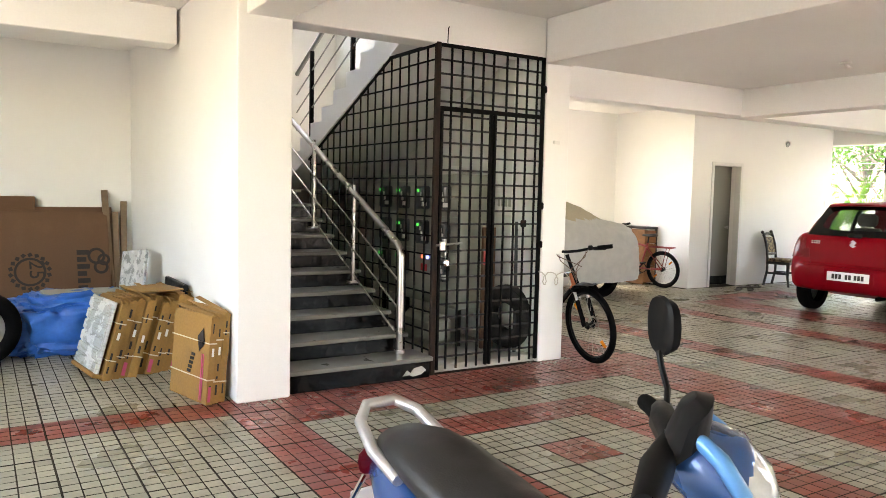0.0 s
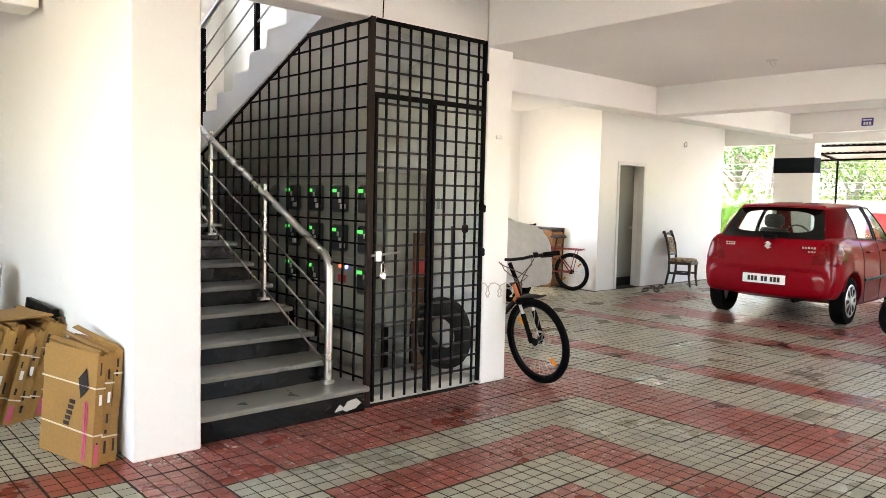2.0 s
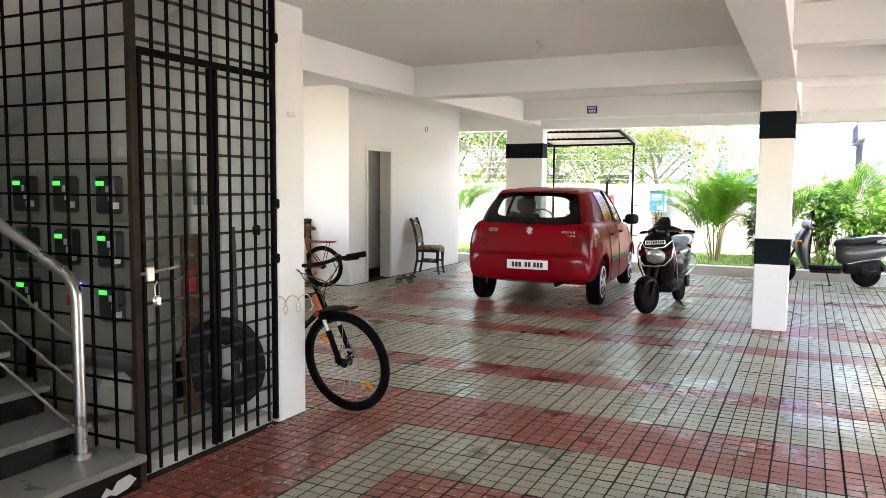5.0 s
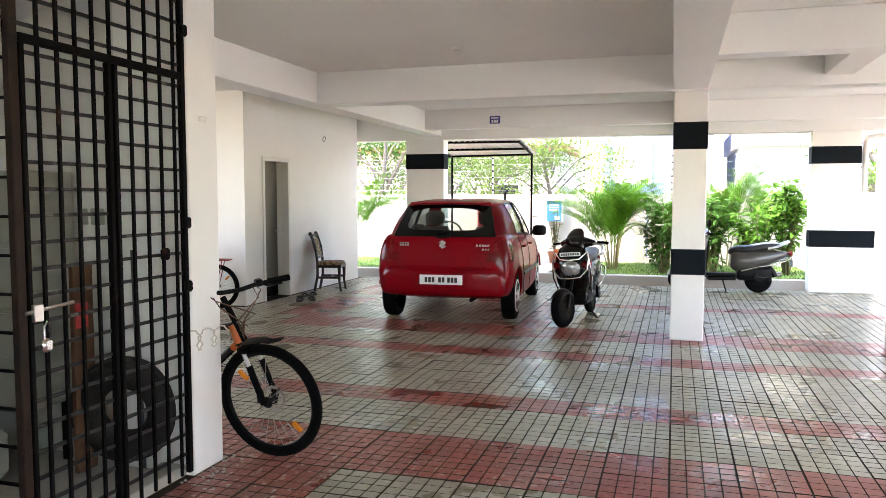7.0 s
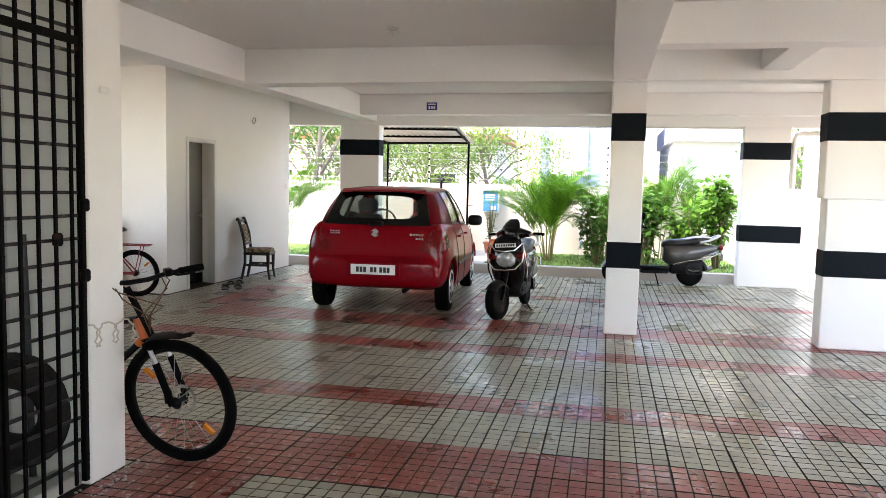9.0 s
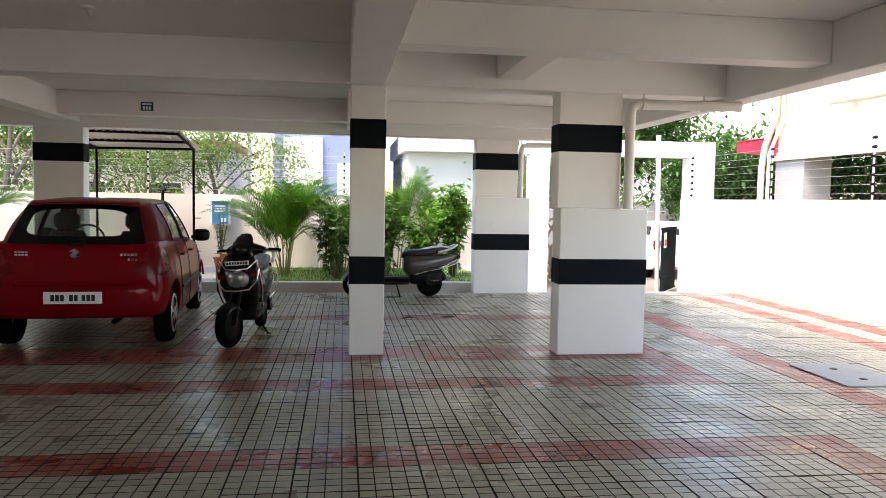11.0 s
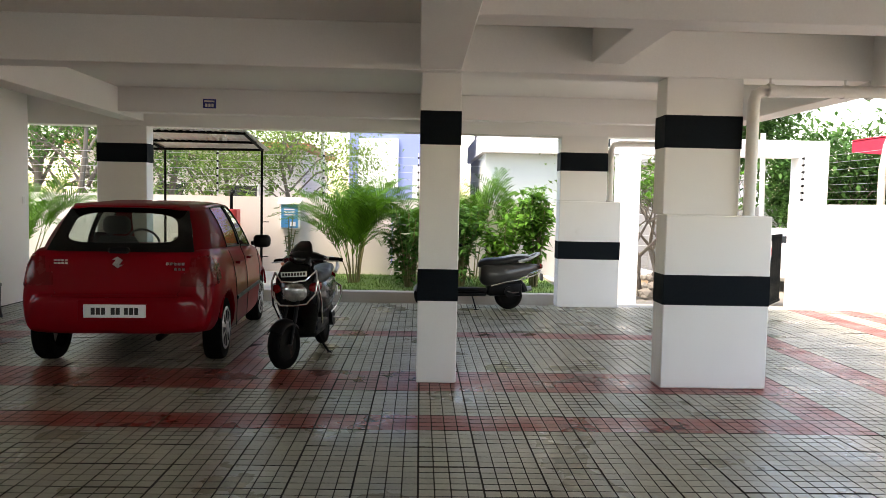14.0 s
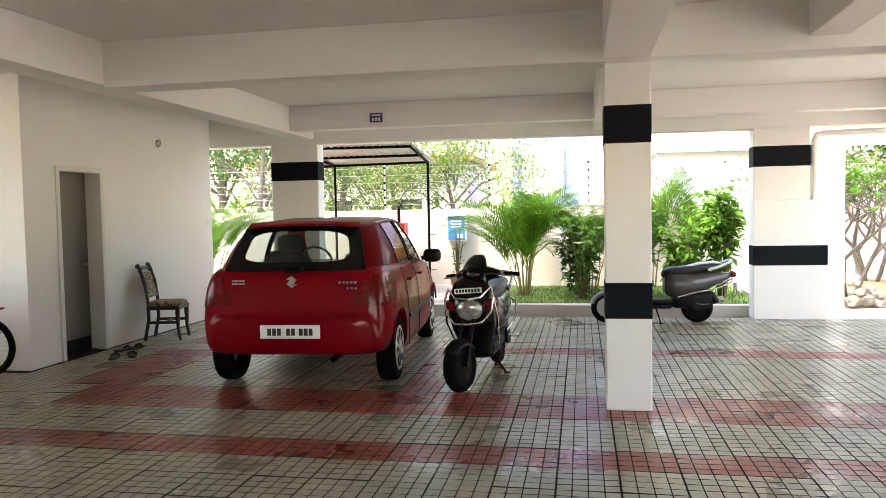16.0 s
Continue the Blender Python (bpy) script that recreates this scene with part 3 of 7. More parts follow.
wpart("chipped_patch", bm, M["concrete"], lower, "chipped grey patch in the black plinth")

upper = tagged(new("stairs_upper"), "white painted concrete upper stair flight", "stairs", kind="structure")
flat = []
for k in range(10):
    flat += [(8.1 - GO * k, 1.73 + RISE * k), (8.1 - GO * k, 1.73 + RISE * (k + 1))]
poly = [(8.4, 1.45), (8.4, 1.72)] + flat + [(5.1, 1.73 + RISE * 10), (5.1, 2.87)]
bm = B()
prism(bm, poly, 3.27, 4.42, "x")
part("flight", bm, M["whitewall"], upper, smooth=False)


def slope(y):
    return Z1 + RISE / GO * (y - YS)


rail = thing("stair_railing", "brushed stainless steel stair railing with thin rods", "railing", base(3.05, 5.02, 0.17))
bpy.context.view_layer.update()
bm = B()
cyl(bm, (3.05, 5.02, 0.165), (3.05, 5.02, 0.19), 0.045, seg=20)
tube(bm, [(3.05, 5.02, 0.17), (3.05, 5.02, 0.93), (3.05, 5.035, 0.985), (3.05, 5.08, 1.03), (3.05, 6.97, 1.93), (3.05, 8.1, 2.47)], 0.028, 14)
wpart("handrail", bm, M["steel"], rail)
for y in (5.92, 6.85, 7.78):
    bm = B()
    z = slope(y)
    box(bm, (3.037, y - 0.02, z - 0.06), (3.063, y + 0.02, z + 0.80), 0.003)
    cyl(bm, (3.05, y, z + 0.8), (3.05, y, 1.03 + (y - 5.08) * 0.4762), 0.011, seg=8)
    for q in range(6):
        cyl(bm, (3.03, y, z + 0.1 + 0.12 * q), (3.07, y, z + 0.1 + 0.12 * q), 0.012, seg=8)
    wpart("baluster", bm, M["steel"], rail, "polished flat baluster")
    wbox("base_plate", (3.01, y - 0.035, z - 0.075 + 0.0), (3.09, y + 0.035, z - 0.055), M["steel"], rail)
for q, h in enumerate((0.22, 0.44, 0.66)):
    bm = B()
    y0, y1 = 5.02, 8.0
    cyl(bm, (3.05, y0, 0.06 + h), (3.05, y1, 0.06 + h + (y1 - y0) * 0.4762), 0.008, seg=8)
    wpart("rod", bm, M["steel"], rail)

rail2 = thing("upper_stair_railing", "dark steel railing of the upper stair flight", "railing", base(3.34, 7.5, 2.15))
bpy.context.view_layer.update()


def uz(y):
    return 1.73 + RISE + (8.1 - y) * RISE / GO


for y in (7.65, 6.6, 5.55):
    wbox("post", (3.32, y - 0.02, uz(y) - 0.14), (3.36, y + 0.02, uz(y) + 0.86), M["bars"], rail2, "black square post", 0.003)
for h, r in ((0.25, 0.008), (0.45, 0.008), (0.65, 0.008), (0.88, 0.024)):
    bm = B()
    cyl(bm, (3.34, 8.1, uz(8.1) + h), (3.34, 5.2, uz(5.2) + h), r, seg=10)
    wpart("handrail" if r > 0.02 else "rod", bm, M["darksteel"], rail2)

cage = thing("security_cage", "black painted iron grille cage round the electricity meters", "cage", base(3.26, 4.85))
bpy.context.view_layer.update()
XC, YC, TOPZ = 3.26, 4.865, 2.60
wbox("corner_post", (3.235, 4.845, 0.0), (3.278, 4.882, TOPZ), M["bars_rust"], cage, "rust-brown corner post")
wbox("end_post", (4.285, 4.85, 0.03), (4.315, 4.88, TOPZ), M["bars"], cage)
wbox("top_rail", (3.285, 4.85, TOPZ - 0.03), (4.285, 4.88, TOPZ), M["bars"], cage)
wbox("middle_rail", (3.285, 4.85, 2.08), (4.285, 4.88, 2.115), M["bars"], cage)
front_x = [3.285 + 0.1 * k for k in range(1, 5)] + [3.285 + 0.105 * k + 0.11 for k in range(5, 9)]
for x in front_x:
    for z0, z1 in ((0.03, 2.08), (2.115, 2.57)):
        wbox("vertical_bar", (x - 0.0075, 4.858, z0), (x + 0.0075, 4.87, z1), M["bars"], cage, bevel=0)
wbox("gate_stile", (3.762, 4.848, 0.03), (3.785, 4.882, 2.08), M["bars"], cage)
wbox("gate_stile", (3.80, 4.848, 0.03), (3.823, 4.882, 2.08), M["bars"], cage)
wbox("vertical_bar", (3.78, 4.858, 2.115), (3.795, 4.87, 2.57), M["bars"], cage, bevel=0)
wbox("gate_stile", (3.289, 4.848, 0.03), (3.312, 4.882, 2.08), M["bars"], cage)
z = 0.13
while z < 2.55:
    if not 2.05 < z < 2.14:
        wbox("horizontal_bar", (3.285, 4.871, z - 0.0075), (4.285, 4.882, z + 0.0075), M["bars_glint"], cage, bevel=0)
    z += 0.1065


def soffit(y):
    return min(TOPZ, 1.45 + (8.25 - y) * 0.4462)


for k in range(1, 18):
    y = 4.87 + 0.152 * k
    wbox("vertical_bar", (3.252, y - 0.006, 0.0 + 0.05), (3.264, y + 0.006, soffit(y)), M["bars"], cage, bevel=0)
for k in range(1, 17):
    z = 0.03 + 0.153 * k
    yl = min(7.45, 8.25 - (z - 1.45) / 0.4462)
    if yl > 5.0:
        wbox("horizontal_bar", (3.265, 4.89, z - 0.006), (3.276, yl, z + 0.006), M["bars"], cage, bevel=0)
bm = B()
tube(bm, [(3.258, 5.66, 2.58), (3.258, 7.5, 1.77)], 0.014, 6)
wpart("sloped_rail", bm, M["bars"], cage)
wbox("side_top_rail", (3.245, 4.89, TOPZ - 0.025), (3.275, 5.66, TOPZ), M["bars"], cage)
bm = B()
cyl(bm, (3.26, 4.835, 1.03), (3.50, 4.835, 1.045), 0.008, seg=8)
box(bm, (3.29, 4.826, 0.99), (3.34, 4.845, 1.06), 0.004)
wpart("latch", bm, M["steel"], cage, "steel sliding latch")
bm = B()
box(bm, (3.33, 4.82, 0.86), (3.38, 4.845, 0.92), 0.012)
tube(bm, [(3.34, 4.832, 0.915), (3.34, 4.832, 0.965), (3.355, 4.832, 0.985), (3.37, 4.832, 0.965), (3.37, 4.832, 0.915)], 0.005, 6)
wpart("padlock", bm, M["chrome"], cage, "hanging chrome padlock")
for z, x in ((2.33, 4.3), (1.35, 4.3), (1.02, 4.3), (1.2, 4.12)):
    wbox("hinge", (x - 0.03, 4.835, z - 0.03), (x + 0.03, 4.86, z + 0.03), M["bars"], cage, bevel=0.01)
structure("cage_kerb", [((3.24, 4.9, 0), (4.32, 5.05, 0.06)), ((3.17, 4.95, 0), (3.30, 7.8, 0.06)), ((3.3, 5.05, 0), (4.42, 8.3, 0.012))], M["concrete"], "rough grey concrete base of the cage", "floor", bevel=0.006)

cab = thing("meter_cabinet", "grey steel electricity meter cabinet standing on legs", "cabinet", base(4.15, 6.4, 0.012))
bpy.context.view_layer.update()
wbox("body", (3.99, 5.62, 0.36), (4.36, 7.25, 1.62), M["cabinet"], cab, bevel=0.008)
wbox("lower_panel", (3.975, 5.66, 0.38), (3.99, 7.22, 0.66), M["cabinet"], cab, bevel=0.004)
for y in (5.68, 7.18):
    for x in (4.03, 4.32):
        wbox("leg", (x - 0.02, y - 0.02, 0.012), (x + 0.02, y + 0.02, 0.36), M["bars"], cab)
for c in range(4):
    for r in range(3):
        y, zc = 5.84 + 0.39 * c, 1.40 - 0.335 * r
        wbox("bay_panel", (3.978, y - 0.18, zc - 0.155), (3.99, y + 0.18, zc + 0.155), M["cabinet"], cab, bevel=0.003)
        if (c, r) == (1, 2):
            wbox("warning_plate", (3.97, y - 0.05, zc - 0.06), (3.978, y + 0.07, zc + 0.01), M["signred"], cab)
            for dy, mm in ((0.04, "redlamp"), (-0.06, "bluelamp")):
                bm = B()
                cyl(bm, (3.965, y + dy, zc + 0.08), (3.978, y + dy, zc + 0.08), 0.016, seg=10)
                wpart("indicator", bm, M[mm], cab)
            continue
        me = wbox("meter", (3.89, y - 0.09, zc - 0.12), (3.978, y + 0.07, zc + 0.11), M["meter"], cab, "black electricity meter", 0.015)
        bm = B()
        box(bm, (3.884, y - 0.015, zc + 0.05), (3.8905, y + 0.05, zc + 0.078), 0)
        wpart("display", bm, M["lcd"], cab, "glowing green display", smooth=False)
        bm = B()
        for q in range(3):
            box(bm, (3.885, y - 0.10 + 0.02 * q, zc - 0.09 + 0.05 * q), (3.93, y - 0.07 + 0.02 * q, zc - 0.05 + 0.05 * q), 0.004)
        wpart("breaker", bm, M["label"], cab, smooth=False)
wbox("top_notice", (3.97, 5.64, 1.63), (3.985, 5.8, 1.69), M["label"], cab)

tyre = thing("old_tyre", "worn black car tyre leaning inside the cage", "tyre", base(4.27, 5.14, 0.06))
bpy.context.view_layer.update()
bm = B()
ring(bm, (4.27, 5.24, 0.345), (0.95, 0.28, 0.12), 0.205, 0.082, 36, 12, 1.0)
wpart("tyre", bm, M["oldrubber"], tyre)
bm = B()
ring(bm, (4.27, 5.24, 0.345), (0.95, 0.28, 0.12), 0.28, 0.01, 36, 6, 5)
wpart("tread", bm, M["oldrubber"], tyre)
bd = thing("wooden_board", "narrow brown wooden board leaning on the wall", "board", base(4.2, 5.5, 0.03))
bpy.context.view_layer.update()
wbox("board", (4.10, 5.40, 0.03), (4.24, 5.43, 1.14), M["brownsheet"], bd, m=None)
bm = B()
box(bm, (4.105, 5.392, 0.80), (4.19, 5.399, 0.93), 0)
wpart("sticker", bm, M["signred"], bd, "torn red sticker", smooth=False)
pp = thing("conduit_bundle", "dark plastic conduits standing against the wall", "pipe", base(4.32, 5.2, 0.02))
bpy.context.view_layer.update()
for q in range(3):
    bm = B()
    cyl(bm, (4.3 + 0.035 * q, 5.16 + 0.012 * q, 0.02), (4.32 + 0.035 * q, 5.2, 1.2 - 0.06 * q), 0.017, seg=10)
    wpart("conduit", bm, M["meter"], pp)
sw = thing("switch_board", "white electrical switch board on the cage wall", "switchboard", base(4.4, 5.45, 1.45))
bpy.context.view_layer.update()
wbox("back_box", (4.385, 5.36, 1.25), (4.42, 5.6, 1.5), M["label"], sw)
for q in range(4):
    wbox("switch", (4.378, 5.38 + 0.055 * q, 1.33), (4.386, 5.42 + 0.055 * q, 1.42), M["cabinet"], sw)
cs = thing("cardboard_sheet", "crumpled grey sack below the meters", "sack", base(4.0, 6.2, 0.012))
bpy.context.view_layer.update()
wbox("sack", (3.75, 5.7, 0.013), (4.0, 6.3, 0.3), M["cabinet"], cs, bevel=0.06)
# clip hook hanging on the beam over the cage
hk = thing("wire_hook", "thin wire hook on the beam above the cage", "hook", base(3.32, 4.84, 2.62))
bpy.context.view_layer.update()
bm = B()
tube(bm, [(3.33, 4.845, 2.60), (3.33, 4.84, 2.71), (3.335, 4.83, 2.72)], 0.004, 6)
wpart("wire", bm, M["bars"], hk)

# ---- storage bay ----
def carton(name, w, d, h, m, parent_label, group, side=None, seed=0):
    """A flat-packed carton: w wide along the face, d thick, h tall, standing on its edge; battered corners, print and straps."""
    r = random.Random(seed * 13 + 5)
    ob = thing(name, parent_label, "carton", m, group)
    bm = B()
    box(bm, (-w / 2, 0, 0), (w / 2, d, h))
    bmesh.ops.subdivide_edges(bm, edges=list(bm.edges), cuts=6, use_grid_fill=True)
    shift = Vector((seed * 3.1, seed * 1.7, 0))
    for v in bm.verts:
        q = v.co * 7 + shift
        v.co += Vector((noise.noise(q) * 0.006, noise.noise(q + Vector((9, 0, 0))) * 0.004, noise.noise(q + Vector((0, 9, 0))) * 0.006 if v.co.z > 0.02 else 0))
        corner = (abs(v.co.x) / (w / 2)) ** 8 * (v.co.z / h) ** 8
        v.co.z -= 0.03 * corner * r.random()
    part("body", bm, side or M["carton"], ob, smooth=False)
    # the open top flap stands up a little
    bm = B()
    box(bm, (-w * 0.46, d * 0.1, 0), (w * 0.46, d * 0.85, 0.004), 0, 1, Matrix.Translation((0, 0, h + 0.004)) @ Matrix.Rotation(r.uniform(-0.12, 0.12), 4, "Y") @ Matrix.Rotation(r.uniform(0.05, 0.4), 4, "X"))
    part("flap", bm, side or M["carton"], ob, smooth=False)
    for q in (0.26 + r.uniform(-0.03, 0.03), 0.74 + r.uniform(-0.05, 0.03)):
        bm = B()
        for lo, hi in (((-w / 2 - 0.007, -0.007, h * q - 0.004), (w / 2 + 0.007, -0.005, h * q + 0.004)),
                       ((w / 2 + 0.005, -0.007, h * q - 0.004), (w / 2 + 0.007, d + 0.004, h * q + 0.004)),
                       ((-w / 2 - 0.007, -0.007, h * q - 0.004), (-w / 2 - 0.005, d + 0.004, h * q + 0.004))):
            box(bm, lo, hi)
        part("strap", bm, M["strap"], ob, "pale packing strap", smooth=False)
    if seed % 3 != 1:
        bm = B()
        z = h * r.uniform(0.42, 0.55)
        box(bm, (w / 2 + 0.0055, d * 0.35, z), (w / 2 + 0.0075, d * 0.68, z + 0.055))
        part("paper_label", bm, M["label"], ob, "white paper label", smooth=False)
    # rows of unreadable print up the narrow edge
    z = 0.06
    while z < h - 0.1:
        n = r.uniform(0.02, 0.07)
        if abs(z - h * 0.48) > 0.07 and r.random() < 0.75:
            a = r.uniform(0.2, 0.35)
            boxpart("print_bar", (w / 2 + 0.005, d * a, z), (w / 2 + 0.0065, d * (a + r.uniform(0.12, 0.3)), z + n), M["printing"], ob, bevel=0)
        z += n + r.uniform(0.012, 0.04)
    if seed % 3 == 2:
        boxpart("tape", (w / 2 + 0.005, d * 0.15, 0.02), (w / 2 + 0.0068, d * 0.6, 0.12), M["pink"], ob, "faded pink tape", bevel=0)
    return ob


rb = random.Random(11)
# a row of cartons leaning one on another towards the wall; their narrow edges face the driveway
for k in range(10):
    x = 0.965 + 0.063 * k
    y = 5.76 + 0.02 * k + rb.uniform(-0.03, 0.03)
    h = 0.60 + rb.uniform(-0.03, 0.03)
    m = Matrix.Translation((x, y, 0.004)) @ pose(0, 0, 0, 0, 15 + rb.uniform(-1, 1), 8 + rb.uniform(-2.5, 2.5)) @ pose(0, 0.3, 0, 0, 0, -90)
    carton("carton", 0.60, 0.059, h, m, "flat brown carton strapped and leaning in a row" if k else "flat carton with a film-wrapped pale face, leaning", "cartons in the bay", seed=k)
# film-wrapped tiles on the first carton's face
wf = thing("wrapped_panel", "pale tiles wrapped in film against the first carton", "panel", Matrix.Translation((0.95, 5.76, 0.02)) @ pose(0, 0, 0, 0, 15, 8))
bm = B()
box(bm, (-0.03, 0.02, 0.02), (-0.004, 0.58, 0.57), 0.006)
part("film", bm, M["wrap"], wf, smooth=False)
for q in range(6):
    bm = B()
    box(bm, (-0.042, 0.025, 0.035 + 0.088 * q), (-0.031, 0.575, 0.105 + 0.088 * q), 0.003)
    part("pale_strip", bm, M["wrap"], wf, smooth=False)
bm = B()
box(bm, (-0.05, 0.0, 0.0), (0.02, 0.6, 0.03), 0.004)
part("bottom_tray", bm, M["carton"], wf, smooth=False)
# two cartons against the column
for k in range(3):
    m = Matrix.Translation((1.47 + 0.047 * k, 4.78 + 0.02 * k, 0.004)) @ pose(0, 0, 0, 0, 4.5, 13.5 - 2 * k) @ pose(0, 0.26, 0, 0, 0, -90)
    c = carton("carton", 0.52, 0.044, 0.59 + 0.012 * k, m, "flat brown carton leaning on the white column", "cartons in the bay", seed=20 + k)
    if k == 0:
        bm = B()
        # a dark diamond mark, a pink stripe and bars of print on the broad face
        prism(bm, [(0.10, 0.44), (0.17, 0.50), (0.20, 0.40), (0.13, 0.34)], -0.007, -0.0045)
        for q in range(5):
            box(bm, (-0.02 + 0.012 * q, -0.007, 0.18 + 0.03 * q), (0.03 + 0.012 * q, -0.0045, 0.20 + 0.03 * q))
        part("mark", bm, M["printing"], c, "dark diamond mark and print", smooth=False)
        bm = B()
        box(bm, (0.17, -0.007, 0.02), (0.18, -0.0045, 0.33))
        box(bm, (0.19, -0.007, 0.02), (0.20, -0.0045, 0.33))
        part("tape", bm, M["pink"], c, "pink tape", smooth=False)
# loose carton lids on the row
ld = thing("cardboard_flap", "loose brown cardboard flap on top of the cartons", "cardboard", base(1.36, 6.1, 0.625, 12))
bm = B()
box(bm, (-0.14, -0.2, 0.0), (0.2, 0.2, 0.012), 0.002)
part("flap", bm, M["carton"], ld, smooth=False)
# big brown boards behind
sheets = thing("packing_board", "large brown packing board leaning against the white wall", "board", base(0.32, 8.3, 0.0) @ pose(0, 0, 0, -15, 0, 2))
bm = B()
box(bm, (-1.5, 0, 0), (1.1, 0.03, 1.2), 0.004)
part("front_board", bm, M["brownsheet"], sheets, smooth=False)
bm = B()
ring(bm, (0.345, -0.002, 0.57), (0, 1, 0), 0.135, 0.012, 28, 4, 0.1)
for a in range(18):
    an = a * math.tau / 18
    prism(bm, [(-0.006, 0.15), (0.03, 0.17), (0.012, 0.2), (-0.02, 0.185)], -0.004, -0.001, "y", Matrix.Translation((0.345, 0, 0.57)) @ Matrix.Rotation(an, 4, "Y"))
part("wreath_mark", bm, M["printing"], sheets, "round dark wreath mark", smooth=False)
bm = B()
ring(bm, (0.97, -0.002, 0.72), (0, 1, 0), 0.075, 0.014, 18, 4, 0.1)
ring(bm, (1.01, -0.002, 0.60), (0, 1, 0), 0.06, 0.014, 18, 4, 0.1)
ring(bm, (1.04, -0.002, 0.68), (0, 1, 0), 0.05, 0.014, 18, 4, 0.1)
for q in range(6):
    box(bm, (0.78, -0.004, 0.36 + 0.075 * q), (0.87 + 0.03 * (q % 2), -0.001, 0.41 + 0.075 * q))
part("tree_mark", bm, M["printing"], sheets, "dark emblem and bars of print", smooth=False)
cu = bpy.data.curves.new("number", "FONT")
cu.body = "25"
cu.size = 0.2
cu.extrude = 0.001
cu.align_x, cu.align_y = "CENTER", "CENTER"
nb = new("number", cu)
nb.data.materials.append(M["printing"])
nb.parent = sheets
nb.matrix_local = Matrix.Translation((0.40, -0.004, 0.59)) @ pose(0, 0, 0, 90, 0, 0) @ pose(0, 0, 0, 0, 0, -90)
tagged(nb, "printed number 25")
for k, (x0, x1, z1, dy) in enumerate(((-1.5, -0.12, 1.36, 0.05), (-0.08, 0.42, 1.36, 0.05), (0.40, 1.16, 1.25, 0.09), (0.2, 1.12, 1.22, 0.045))):
    b2 = thing("packing_board", "brown packing board standing behind the printed one", "board", base(0.32, 8.3 + dy, 0.0) @ pose(0, 0, 0, -15, 0, 2), "packing boards")
    bm = B()
    box(bm, (x0, 0, 0), (x1, 0.03, z1), 0.004)
    part("board", bm, M["brownsheet"], b2, smooth=False)
for k in range(3):
    pl = thing("plank", "rough brown timber plank leaning in the wall corner", "plank", base(1.44 + 0.055 * k, 8.42 + 0.04 * k, 0.0) @ pose(0, 0, 0, -11, 2 * k - 2, 0), "planks")
    bm = B()
    box(bm, (-0.035, 0, 0), (0.03, 0.03, 1.42 - 0.12 * ((k * 2) % 3)), 0.003)
    part("timber", bm, M["wood"], pl, smooth=False)
# blue tarpaulin bundle
tp = thing("tarpaulin_bundle", "bundle wrapped in crumpled blue tarpaulin", "tarpaulin", base(1.02, 7.12, 0.0))
bm = B()
bmesh.ops.create_icosphere(bm, subdivisions=5, radius=1.0)
for v in bm.verts:
    p = v.co.copy()
    f = 0.93 + 0.2 * noise.noise(p * 2.2) + 0.28 * abs(noise.noise(p * 3.6 + Vector((0, 0, 4)))) + 0.2 * abs(noise.noise(Vector((p.x * 9, p.y * 9, p.z * 3)) + Vector((3, 1, 2))))
    sx = math.copysign(abs(p.x) ** 0.6, p.x)
    sy = math.copysign(abs(p.y) ** 0.6, p.y)
    sz = math.copysign(abs(p.z) ** 0.55, p.z)
    v.co = Vector((sx * 0.5 * f - 0.12, sy * 0.36 * f + 0.05 * noise.noise(p * 3), max(0.0, 0.235 + sz * 0.245 * f)))
    if p.x > 0.3 and p.y < 0:
        v.co.y -= 0.12 * p.x
part("sheet", bm, M["tarp"], tp, angle=70)
bm = B()
box(bm, (-0.35, -0.1, 0.47), (0.3, 0.25, 0.5), 0.01)
part("board_on_top", bm, M["cabinet"], tp, "dusty grey board on the bundle", smooth=False)
# patterned slab and a black frame behind the cartons
sl = thing("stone_slab", "pale patterned tile slab leaning on the wall", "tile", base(1.36, 7.15, 0.0) @ pose(0, 0, 0, -6, 10, 20))
bm = B()
box(bm, (-0.02, -0.2, 0.0), (0.01, 0.2, 0.86), 0.003)
part("slab", bm, M["marble"], sl, smooth=False)
fr = thing("black_frame", "black tray edge leaning behind the cartons", "frame", base(1.56, 6.35, 0.0) @ pose(0, 0, 0, 0, 6, 0))
bm = B()
box(bm, (-0.02, -0.35, 0.0), (0.02, 0.35, 0.66), 0.006)
part("frame", bm, M["black_plastic"], fr, smooth=False)
# wheel leaning at the bay's edge
wl = thing("spare_wheel", "black tyre on a spoked grey wheel standing in the bay", "wheel", base(0.21, 6.62, 0.0))
bm = B()
ring(bm, (0, 0, 0.30), (-0.2, 0.98, 0), 0.232, 0.068, 36, 10, 0.95)
part("tyre", bm, M["rubber"], wl)
bm = B()
lathe(bm, (0, 0, 0.30), (-0.35, 0.93, 0), [(-0.05, 0.17), (-0.03, 0.175), (-0.02, 0.10), (0.02, 0.10), (0.05, 0.175)], 28)
part("rim", bm, M["darksteel"], wl)
bm = B()
lathe(bm, (0, 0, 0.30), (-0.35, 0.93, 0), [(-0.06, 0.03), (-0.05, 0.045), (0.05, 0.045)], 16)
part("hub", bm, M["darksteel"], wl)

# ---- vehicles ----
def mirror_ring(half):
    """A closed ring from a half profile (points with y >= 0, from bottom middle to top middle)."""
    return [Vector(p) for p in half] + [Vector((p[0], -p[1], p[2])) for p in half[-2:0:-1]]


